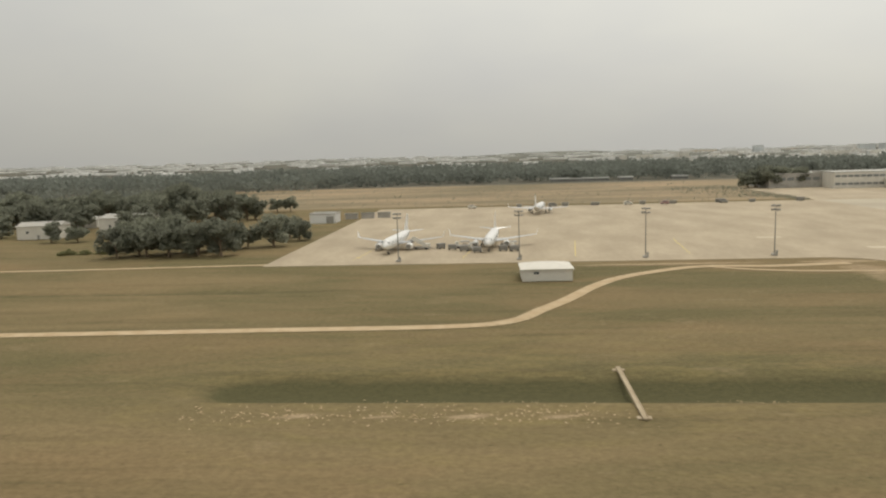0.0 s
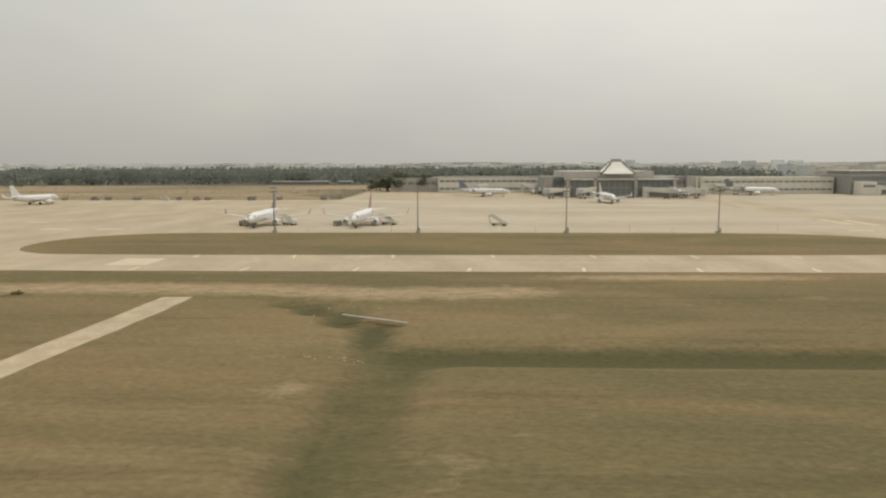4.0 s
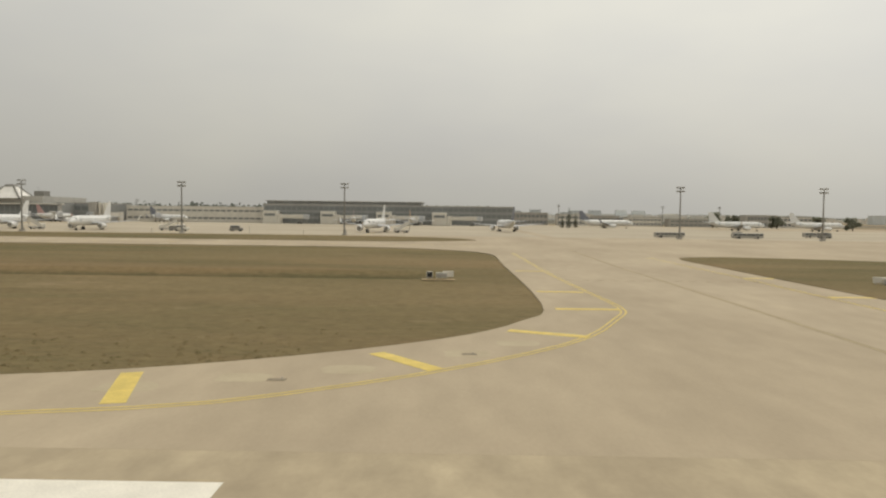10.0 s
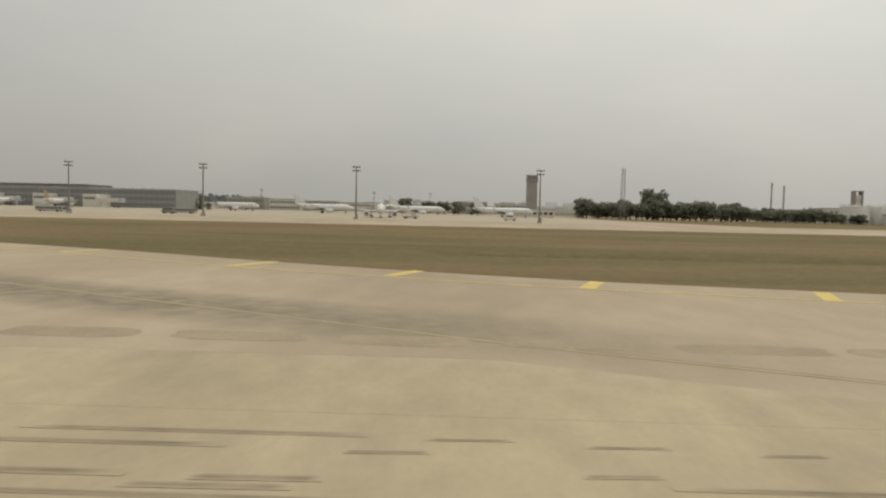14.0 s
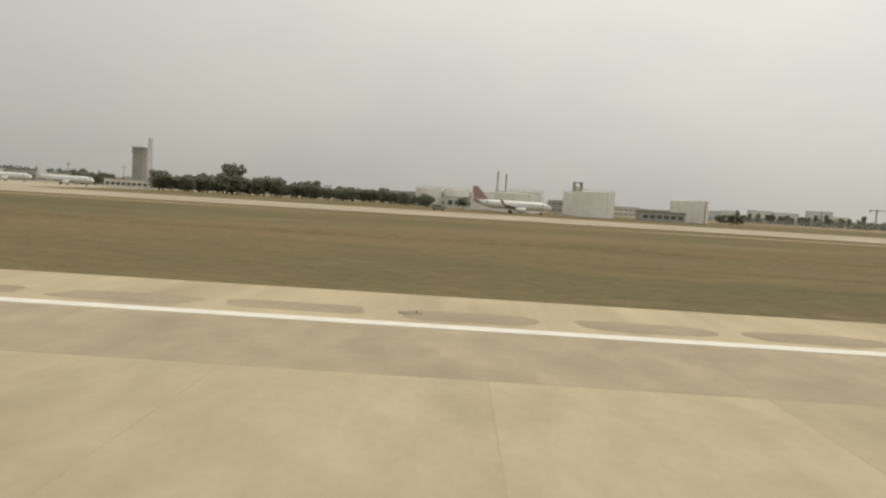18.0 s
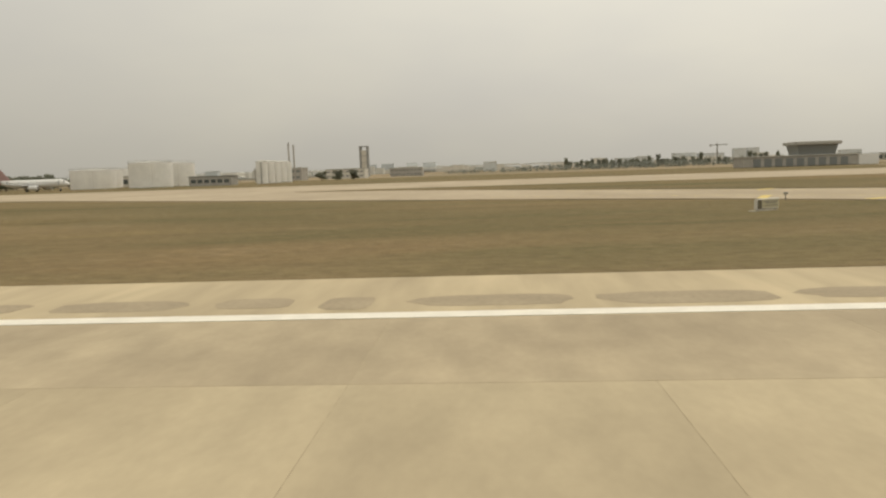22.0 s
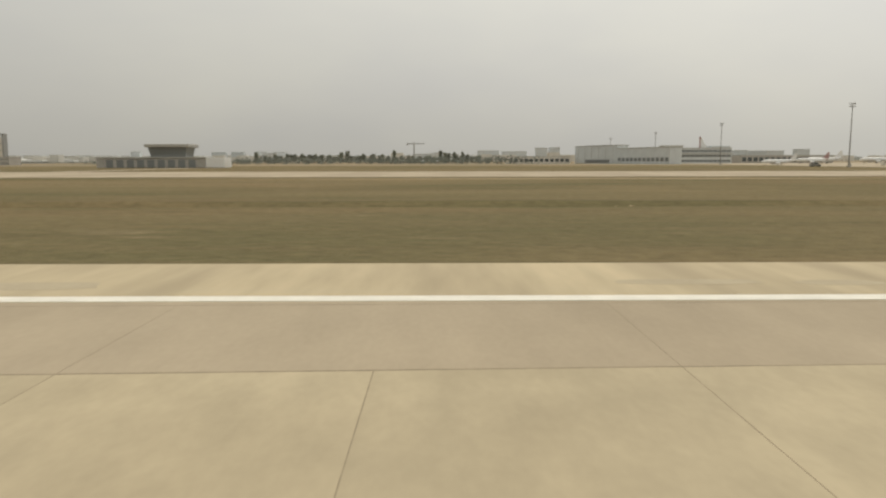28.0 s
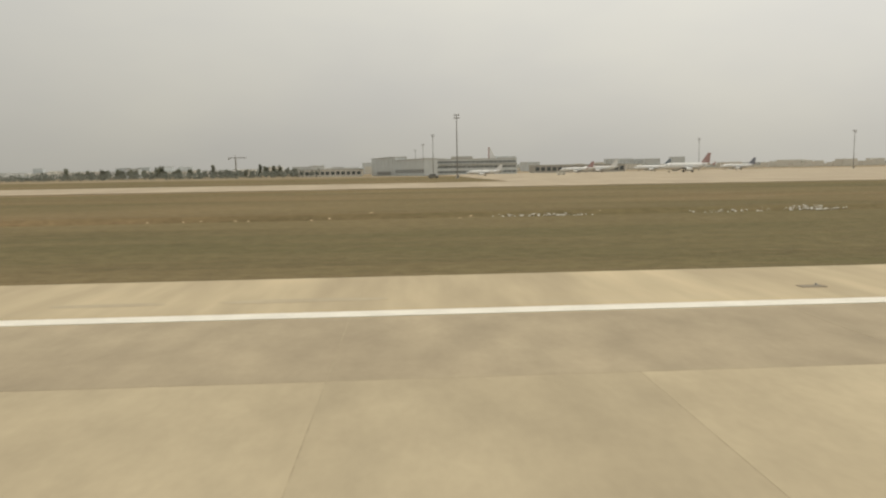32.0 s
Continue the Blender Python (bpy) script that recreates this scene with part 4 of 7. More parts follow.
# fresh patches by the second diagonal exit
slab("fresh_patch", [(1972.4, 14.3), (1978.6, 14.4), (1978.4, 21.5), (1972.4, 21.6)], 0.0105, 0.004, M_WASH, parent=runway)
slab("fresh_patch", [(1918.5, 5), (1924.5, 5), (1924.0, 16.8), (1918.5, 16.7)], 0.0105, 0.004, M_WASH, parent=runway)
slab("fresh_patch", [(1879.0, 20.8), (1881.5, 20.5), (1891.8, 20.4), (1891.6, 20.9), (1887.6, 23.4), (1885.2, 24.7), (1883.6, 24.8), (1882.6, 22.9), (1879.6, 23.1)], 0.0105, 0.004, M_WASH, parent=runway)
slab("fresh_patch", [(1894.6, 20.4), (1897.5, 20.4), (1897.5, 19.1), (1898.75, 19.0), (1898.9, 20.4), (1899.6, 20.7), (1899.5, 24.7), (1898.4, 25.6), (1897.2, 25.6), (1895.3, 22.3)], 0.0105, 0.004, M_WASH, parent=runway)
slab("fresh_patch", [(1874.2, 20.3), (1876.6, 20.2), (1876.2, 21.8), (1874.9, 21.7)], 0.0105, 0.004, M_WASH, parent=runway)
slab("fresh_patch", [(1866.4, 14.05), (1872.0, 13.85), (1871.9, 20.0), (1866.5, 20.05)], 0.0105, 0.004, M_WASH, parent=runway)

# rows of worn yellow strokes on the diagonal exit
for k in range(5):
    ribbon("yellow_stroke", [(1124.3 + 0.62 * k, 73.2), (1133.2 + 0.5 * k, 88.6)], 0.2, 0.0125, M_PALEMARK, apron)
# dusty wash along joints of the outer lane
for x, w in ((2087.75, 0.75), (2093.05, 0.6), (2110.4, 0.9), (2145.2, 0.8), (2168.8, 0.9), (2191.4, 0.7)):
    soft_band("dusty_wash", straight(x, 17.0, x - 0.25, 23.4, 6), w, 0.0078, M_LANEPALE, runway, 4, 0.06)
    soft_band("dusty_wash", straight(x, 22.9, x - 0.2, 29.6, 6), 0.9, 0.0078, M_LANEPALE, runway, 4, 0.2)
for x in (667.0,):
    soft_band("dusty_wash", straight(x, 33, x, 58, 8), 2.6, 0.003, M_APRONPALE, apron, 4, 0.3)


# ---- aircraft ----
def bx_mesh(name, size, material):
    bm = bx((0, 0, 0), size)
    me = bpy.data.meshes.new(name)
    bm.to_mesh(me)
    bm.free()
    me.materials.append(material)
    return me


def airliner(name, x, y, turn, label, fin, engine=M_PLANE, size=1.0, group="parked airliners"):
    """A narrow-body airliner; at turn 0 its nose points to -y."""
    top = thing(name, x, y, 0, turn, label, "aircraft", group)
    zc, rings = 3.75, []
    for yy, r, dz in ((-18.7, 0.12, -0.55), (-18.3, 0.62, -0.5), (-17.5, 1.12, -0.38), (-16.3, 1.58, -0.2), (-14.6, 1.88, -0.06), (-12.5, 2.0, 0), (-4, 2.0, 0), (6, 2.0, 0),
                      (9.5, 1.9, 0.1), (13, 1.5, 0.48), (16, 0.95, 0.95), (18.4, 0.35, 1.35), (18.9, 0.12, 1.42)):
        rings.append([(r * math.cos(a), yy, zc + dz + r * math.sin(a)) for a in [2 * math.pi * i / 18 for i in range(18)]])
    part("fuselage", loft(rings), M_PLANE, top, smooth=True)
    for s in (-1, 1):
        def sec(px, le, chord, zz, th):
            return [(s * px, le, zz), (s * px, le + chord * 0.25, zz + th), (s * px, le + chord * 0.65, zz + th * 0.7), (s * px, le + chord, zz), (s * px, le + chord * 0.5, zz - th * 0.55), (s * px, le + chord * 0.15, zz - th * 0.6)]
        wing = part("wing", loft([sec(1.2, -4.6, 7.6, 2.6, 0.5), sec(6.2, -1.6, 4.5, 3.0, 0.32), sec(16.4, 4.0, 1.7, 3.95, 0.12)]), M_ALU, top, "grey swept wing")
        part("winglet", loft([[(s * 16.4, 4.0, 3.9), (s * 16.4, 5.7, 3.9), (s * 16.55, 5.7, 3.95), (s * 16.55, 4.0, 3.95)], [(s * 17.1, 5.6, 6.0), (s * 17.1, 6.5, 6.0), (s * 17.16, 6.5, 6.0), (s * 17.16, 5.6, 6.0)]]), fin, wing)
        ex, ez = s * 5.75, 1.75
        rr = []
        for yy, r in ((-6.2, 0.98), (-5.9, 1.12), (-4.6, 1.2), (-2.9, 1.08), (-1.5, 0.72), (-1.3, 0.5)):
            rr.append([(ex + r * math.cos(a), yy, ez + r * math.sin(a)) for a in [2 * math.pi * i / 14 for i in range(14)]])
        eng = part("engine", loft(rr), engine, top, smooth=True)
        part("intake", tb((ex, -6.26, ez), (ex, -6.0, ez), 0.86, 0.86, 14), M_DARKSTEEL, eng)
        part("pylon", bx((ex, -2.9, 2.75), (0.3, 3.6, 0.9)), M_ALU, top)
        part("tailplane", loft([[(s * 0.6, 14.2, 5.0), (s * 0.6, 17.6, 5.0), (s * 0.6, 16, 5.22), (s * 0.6, 15.4, 4.84)], [(s * 6.2, 17.4, 5.5), (s * 6.2, 18.9, 5.5), (s * 6.2, 18.2, 5.58), (s * 6.2, 18, 5.42)]]), M_ALU, top)
        leg = part("main_gear", tb((s * 3.8, 0.6, 2.6), (s * 3.8, 0.6, 0.6), 0.16), M_STEEL, top)
        for dx in (-0.42, 0.42):
            part("wheel", tb((s * 3.8 + dx - 0.17, 0.6, 0.58), (s * 3.8 + dx + 0.17, 0.6, 0.58), 0.58, 0.58, 14), M_TYRE, leg)
        pane = bpy.data.meshes.get("cabin_window") or bx_mesh("cabin_window", (0.06, 0.3, 0.36), M_GLASS)
        for k in range(17):
            yy = -12.6 + 1.54 * k
            o = new("window", pane)
            o.parent, o.location = top, (s * (1.965 if yy < 8 else 1.9 - (yy - 9.5) * 0.11), yy, zc + 0.5 + (0 if yy < 8 else (yy - 8) * 0.06))
        for yy in (-14.1, 11.6):
            part("door", bx((s * (1.9 if yy < 0 else 1.64), yy, zc + 0.3 + (0.35 if yy > 0 else 0)), (0.06, 0.82, 1.8), 0, 0.02), M_ALU, top)
    part("fin", loft([[(-0.22, 11.6, 5.5), (0, 10.6, 5.5), (0.22, 11.6, 5.5), (0.18, 16, 5.5), (0, 17.6, 5.5), (-0.18, 16, 5.5)], [(-0.08, 16.6, 11.7), (0, 16.2, 11.7), (0.08, 16.6, 11.7), (0.07, 18, 11.7), (0, 18.6, 11.7), (-0.07, 18, 11.7)]]), fin, top, "painted tail fin")
    scr = bmesh.new()
    for a0, a1 in ((25, 52), (56, 84), (96, 124), (128, 155)):
        vs = []
        for a, yy, r in ((a0, -16.75, 1.46), (a1, -16.75, 1.46), (a1, -16.1, 1.68), (a0, -16.1, 1.68)):
            t_ = radians(a)
            vs.append(scr.verts.new((r * math.cos(t_) * 1.01, yy, zc - 0.22 + r * math.sin(t_) * 0.98 + (0.03 if yy > -16.5 else -0.04))))
        scr.faces.new(vs)
    bmesh.ops.solidify(scr, geom=scr.faces[:], thickness=-0.06)
    part("windscreen", scr, M_GLASS, top)
    nose = part("nose_gear", tb((0, -13.8, 2.2), (0, -13.8, 0.45), 0.12), M_STEEL, top)
    for dx in (-0.25, 0.25):
        part("wheel", tb((dx - 0.11, -13.8, 0.4), (dx + 0.11, -13.8, 0.4), 0.4, 0.4, 12), M_TYRE, nose)
    top.scale = (size, size, size)
    return top


def parked(src, x, y, turn, label, fin, engine=None, size=1.0):
    ob = copy_thing(src, pose(x, y, 0, 0, 0, turn))
    ob.scale = (size, size, size)
    tagged(ob, label)
    for o in ob.children_recursive:
        kind = o.name.split(".")[0]
        if kind in ("fin", "winglet") or (kind == "engine" and engine):
            o.material_slots[0].link = "OBJECT"
            o.material_slots[0].material = fin if kind != "engine" else engine
    return ob


jet = airliner("airliner", 211.5, 285, -6, "white narrow-body airliner parked nose-out on the apron", M_PLANE)
parked(jet, 247, 288, -4, "white airliner surrounded by loading equipment on the apron", M_PLANE)
parked(jet, 272, 430, 170, "white airliner with pale tail parked far across the apron", M_PLANE)
parked(jet, 450.3, 286, 0, "white airliner with dark tail beside a light mast", M_TEAL)
parked(jet, 489, 286, -3, "white airliner with haze-dulled red tail on the apron", M_RED)
parked(jet, 541.5, 528, 82, "white airliner nosed in at the terminal pier", M_BLUE)
parked(jet, 613, 445, 3, "white airliner taxiing before the terminal", M_PLANE)
parked(jet, 738, 545, 68, "long white airliner with dark blue tail by the terminal", M_BLUE)
parked(jet, 588, 566, 200, "white airliner docked at the terminal", M_TEAL)
parked(jet, 674, 505, 170, "white airliner docked at the terminal", M_RED)
parked(jet, 731.5, 287, -3, "white airliner with white tail on the open apron", M_PLANE)
parked(jet, 770.5, 292, 2, "white airliner with stairs beside it", M_PLANE)
parked(jet, 807.5, 290, 3, "white airliner facing the taxiway", M_PLANE)
parked(jet, 921, 303, -7, "white airliner parked at an angle", M_PLANE)
parked(jet, 979, 344, 187, "white airliner with dark tail taxiing away across the apron", M_BLUE)
parked(jet, 882, 522, 188, "white airliner docked at the glass terminal", M_RED)
parked(jet, 925, 520, 176, "white airliner docked at the glass terminal", M_ORANGE)
parked(jet, 1132, 455, 96, "white airliner parked far off", M_PLANE)
parked(jet, 1190, 470, 94, "white airliner parked far off", M_PLANE)
parked(jet, 1187, 300, 7, "white airliner with pale tail before the tower", M_PLANE)
parked(jet, 1245, 445, 88, "white airliner on a remote stand", M_PLANE)
parked(jet, 1060, 500, 84, "white airliner parked far off", M_BLUE)
parked(jet, 1514.5, 338, 90, "white airliner with red tail parked side-on by the fuel tanks", M_RED, M_PLANE)
parked(jet, 2420, 503, -70, "large white airliner with red tail on the far apron", M_RED, None, 1.15)
parked(jet, 2376, 645, -86, "white airliner with brown tail on the far apron", M_RED, None, 0.85)
parked(jet, 2407, 684, -84, "white airliner with pale tail on the far apron", M_PLANE)
parked(jet, 2458, 683, -86, "white airliner with dark tail on the far apron", M_TEAL)
parked(jet, 2545, 690, -84, "white airliner with dark blue tail on the far apron", M_BLUE)
parked(jet, 2276, 496, -90, "small white jet before the second terminal", M_PLANE, None, 0.66)


# ---- light masts ----
def light_mast(x, y, h, stout=1.0):
    top = thing("light_mast", x, y, 0, 0, "tall grey steel apron light mast with a ring of floodlights", "light mast", "apron light masts")
    part("footing", bx((0, 0, 0.35), (1.6, 1.6, 0.7), 0, 0.06), M_CONCRETE, top)
    part("pole", tb((0, 0, 0.7), (0, 0, h - 0.4), 0.34 * stout, 0.18 * stout, 10), M_DARKSTEEL, top)
    rg = bmesh.new()
    for z in (h - 1.7, h - 0.4):
        for k in range(12):
            a, b = 2 * math.pi * k / 12, 2 * math.pi * (k + 1) / 12
            tube(rg, (1.05 * math.cos(a), 1.05 * math.sin(a), z), (1.05 * math.cos(b), 1.05 * math.sin(b), z), 0.07, seg=5)
        for k in range(4):
            a = math.pi / 2 * k
            tube(rg, (0, 0, z), (1.05 * math.cos(a), 1.05 * math.sin(a), z), 0.06, seg=5)
    part("head_frame", rg, M_DARKSTEEL, top)
    for z in (h - 1.7, h - 0.4):
        for k in range(6):
            a = 2 * math.pi * (k + 0.5) / 6
            part("floodlight", bx((1.25 * math.cos(a), 1.25 * math.sin(a), z + 0.1), (0.6, 0.35, 0.55), math.degrees(a) + 90, 0.05), M_STEEL, top)
    part("cabinet", bx((0.55, -0.5, 1.1), (0.5, 0.4, 1.4), 0, 0.03), M_STEEL, top)
    return top


mast = light_mast(216.5, 252.5, 16.2, 0.62)
for x in (256.3, 296.8, 337):
    copy_thing(mast, pose(x, 253, 0))
mast2 = light_mast(462.5, 255.6, 15.7, 0.7)
for x in (512.4, 563, 614.2):
    copy_thing(mast2, pose(x, 254.5, 0))
mast3 = light_mast(741.7, 256.5, 18.4)
for x, y in ((799.4, 256), (856.7, 256), (914.8, 255.5), (1033, 254.5), (1082, 252.5), (1130.2, 252), (1184.2, 251.5), (1247.9, 252.6)):
    copy_thing(mast3, pose(x, y, 0))
mast4 = light_mast(2247.5, 362, 31.3)
for x, y, s in ((2241.5, 511, 0.93), (2238.3, 654.3, 0.9), (2233.6, 804, 0.88), (2510, 700, 1.0), (2590, 580, 1.0)):
    copy_thing(mast4, pose(x, y, 0)).scale = (s, s, s)
small = light_mast(1140, 640, 18)
for x, y in ((1045, 620), (1190, 640), (640, 600), (690, 600)):
    copy_thing(small, pose(x, y, 0))


# ---- buildings ----
def facade(top, x0, x1, y, z0, z1, nx, nz, gap=0.25, material=M_GLASS, name="window"):
    """Rows of single panes set proud of a front wall that faces -y."""
    w, h = (x1 - x0) / nx, (z1 - z0) / nz
    bm = bx((0, 0, 0), (w * (1 - gap), 0.16, h * (1 - gap)))
    first = part(name, bm, material, top, loc=(x0 + w / 2, y - 0.04, z0 + h / 2))
    for i in range(nx):
        for j in range(nz):
            if i or j:
                o = new(name, first.data)
                o.parent, o.location = top, (x0 + w * (i + 0.5), y - 0.04, z0 + h * (j + 0.5))
    return first


def block(name, x, y, w, d, h, label, category="building", wall=M_PLASTER, roof=M_ROOF, bays=0, floors=0, sill=1.0, head=0.8, glassy=M_GLASS, turn=0, group="", gap=0.3, parapet=0.5):
    """A flat-roofed building on its base centre, its front to -y."""
    top = thing(name, x, y, 0, turn, label, category, group)
    part("wall", bx((0, 0, h / 2 - 0.2), (w, d, h + 0.4), 0, 0.05), wall, top)
    rf = bmesh.new()
    box(rf, (0, 0, h + 0.1), (w + 0.5, d + 0.5, 0.2))
    for s in (-1, 1):
        box(rf, (0, s * (d / 2 + 0.1), h + 0.2 + parapet / 2), (w + 0.5, 0.25, parapet))
        box(rf, (s * (w / 2 + 0.1), 0, h + 0.2 + parapet / 2), (0.25, d, parapet))
    part("roof", rf, roof, top)
    if bays:
        for f in range(floors):
            fh = h / floors
            facade(top, -w / 2 + 0.6, w / 2 - 0.6, -d / 2, f * fh + sill, (f + 1) * fh - head, bays, 1, gap, glassy)
    return top


# equipment hut beside the dirt track
hut = thing("utility_hut", 262.7, 219, 0, 2, "small pale concrete hut with low hipped roof", "hut")
part("wall", bx((0, 0, 1.5), (13.6, 11.5, 3.2), 0, 0.04), M_PLASTER, hut)
part("roof", loft([[(-7.3, -6.2, 3.1), (7.3, -6.2, 3.1), (7.3, 6.2, 3.1), (-7.3, 6.2, 3.1)], [(-7.3, -6.2, 3.3), (7.3, -6.2, 3.3), (7.3, 6.2, 3.3), (-7.3, 6.2, 3.3)], [(-2.5, -0.4, 4.5), (2.5, -0.4, 4.5), (2.5, 0.4, 4.5), (-2.5, 0.4, 4.5)]]), M_PLASTER, hut, "pale low roof")
part("door", bx((6.83, -2, 1.05), (0.12, 1.1, 2.1), 0, 0.02), M_STEEL, hut)
for yy in (0.5, 3):
    part("window", bx((6.83, yy, 1.7), (0.1, 1.2, 0.9)), M_GLASS, hut)
part("window", bx((-3, -5.8, 2.2), (1.4, 0.1, 0.7)), M_GLASS, hut)

shed = block("storage_shed", 155, 403, 14, 12, 4.6, "white metal storage shed at the apron corner", "shed", M_PLANE, M_ROOF, 0, 0)
part("roller_door", bx((4, -6.06, 1.8), (4, 0.12, 3.6)), M_STEEL, shed)
for k in range(3):
    block("equipment_container", 166 + 9 * k, 420 + 2 * k, 7, 3, 2.4, "grey equipment container on the apron edge", "container", M_CONCRETE, M_STEEL, group="containers by the shed")
block("long_shed", 338, 838, 65, 12, 3.4, "long low shed with bright white roof before the woods", "shed", M_DARKSTEEL, M_PLANE, 14, 1)
block("long_shed", 389, 838, 15, 12, 3.4, "short low shed with bright white roof before the woods", "shed", M_DARKSTEEL, M_PLANE, 5, 1)
block("long_shed", 448, 838, 16, 12, 3.4, "short low shed with bright white roof before the woods", "shed", M_DARKSTEEL, M_PLANE, 5, 1)

# houses behind the trees
for x, y, w, d, h, tr in ((29, 350, 20, 12, 6.4, 8), (66, 362, 24, 14, 8.5, -6), (18, 402, 16, 9, 4.5, 12), (4, 470, 14, 9, 4.5, 3)):
    hs = thing("house", x, y, 0, tr, "weathered pale low house half hidden by trees", "house", "houses behind the trees")
    part("wall", bx((0, 0, h / 2), (w, d, h), 0, 0.04), M_PLASTER, hs)
    part("roof", loft([[(-w / 2 - 0.5, -d / 2 - 0.5, h), (w / 2 + 0.5, -d / 2 - 0.5, h), (w / 2 + 0.5, d / 2 + 0.5, h), (-w / 2 - 0.5, d / 2 + 0.5, h)], [(-w / 2, -0.3, h + 1.7), (w / 2, -0.3, h + 1.7), (w / 2, 0.3, h + 1.7), (-w / 2, 0.3, h + 1.7)]]), M_CONCRETE, hs)
    for k in (-1, 1):
        part("window", bx((k * w / 4, -d / 2 - 0.03, h * 0.55), (1.3, 0.12, 1.2)), M_GLASS, hs)
    part("door", bx((0, -d / 2 - 0.03, 1.05), (1.0, 0.12, 2.1)), M_DARKSTEEL, hs)


def bridge(x, y, turn, length=24, label="white boarding bridge on columns at the terminal"):
    top = thing("boarding_bridge", x, y, 0, turn, label, "boarding bridge", "boarding bridges")
    part("rotunda", tb((0, 0, 0), (0, 0, 7.2), 2.2, 2.2, 14), M_PLASTER, top)
    part("tunnel", bx((0, -length / 2, 5.4), (2.6, length, 2.7), 0, 0.1), M_PLASTER, top)
    part("outer_tunnel", bx((0, -length * 0.8, 5.45), (3.0, length * 0.45, 3.0), 0, 0.1), M_PLASTER, top)
    part("cab", bx((0, -length - 1.2, 5.3), (3.8, 3.2, 3.3), 8, 0.2), M_ALU, top)
    for s in (-1, 1):
        part("leg", tb((s * 1.5, -length * 0.8, 0.6), (s * 1.5, -length * 0.8, 4.2), 0.22), M_STEEL, top)
        part("wheel", tb((s * 1.5 - 0.3, -length * 0.8, 0.6), (s * 1.5 + 0.3, -length * 0.8, 0.6), 0.6, 0.6, 10), M_TYRE, top)
    part("stair", bx((2.4, -length * 0.9, 2.2), (1.0, 5.0, 0.5)), M_STEEL, top)
    return top


# first terminal: white left wing, domed hall, white right wing
tl = block("terminal_wing", 553, 616, 94, 40, 11.9, "long pale terminal wing with ribbon windows", "terminal", M_PLASTER, M_ROOF, 20, 2, 2.2, 1.6, M_CURTAIN, 0, "", 0.18)
th = block("terminal_hall", 638, 560, 104, 56, 13.2, "terminal hall with concrete frame and dark glass bays", "terminal", M_FACADE, M_ROOF, 18, 2, 1.4, 1.6, M_CURTAIN, 0, "", 0.14)
for x in (-50, 50.5):
    part("stair_tower", bx((x, -29.5, 7.2), (5.6, 6, 14.4), 0, 0.1), M_CONCRETE, th)
for x in (55, 58.6):
    part("fin_wall", bx((x, -26.5, 7.0), (1.2, 9, 14.0), 0, 0.05), M_PLASTER, th)
part("canopy", bx((-2, -47, 12.4), (78, 3, 0.9), 0, 0.1), M_PLASTER, th)
part("front_hall", bx((-2, -37, 6.6), (74, 18, 13.2), 0, 0.1), M_FACADE, th, "glazed front hall under the dome")
facade(th, -38, 34, -46, 1.2, 11.6, 18, 2, 0.14, M_CURTAIN)
for x in (-38.5, -20, 8, 34.5):
    part("column", bx((x, -47.4, 6.4), (2.2, 2.2, 12.8), 0, 0.1), M_CONCRETE, th)
part("upper_storey", bx((-10, -14, 15.6), (62, 62, 4.8), 0, 0.1), M_ROOF, th)
# tent roof: four cream faces between dark ribs, open lantern on top
rings = [[(-4.5 + sx * r, -40 + sy * r * 0.85, z) for sx, sy in ((-1, -1), (1, -1), (1, 1), (-1, 1))] for z, r in ((16.2, 11.8), (20.4, 7.4), (24.4, 3.9))]
dome = part("dome", loft(rings), M_TANK, th, "cream tent-shaped roof dome")
for k in range(4):
    rb = bmesh.new()
    for ra, rb_ in zip(rings, rings[1:]):
        tube(rb, ra[k], rb_[k], 0.75, seg=6)
    part("rib", rb, M_DARKSTEEL, dome)
part("cap", loft([[(p[0], p[1], 24.3) for p in rings[-1]], [((p[0] + 4.5) * 0.7 - 4.5, (p[1] + 40) * 0.7 - 40, 26.3) for p in rings[-1]]]), M_DARKSTEEL, dome)
part("plant_room", bx((3, -14, 20.2), (8, 8, 4.4), 0, 0.15), M_DARKSTEEL, th, "dull brown roof plant room")
part("antenna", tb((0, -14, 22.4), (0, -14, 26), 0.12), M_DARKSTEEL, th)
tr = block("terminal_wing", 752, 585, 112, 36, 11.8, "long low white terminal wing with narrow windows", "terminal", M_PLASTER, M_PLASTER, 24, 2, 2.4, 1.8, M_CURTAIN, 0, "", 0.2)
br = bridge(545, 595, -20)
for x, y, tn in ((575, 595, 20), (598, 508, -40), (616, 508, -30), (652, 508, 30), (670, 508, 38), (700, 548, -30), (720, 566, 25)):
    copy_thing(br, pose(x, y, 0, 0, 0, tn))
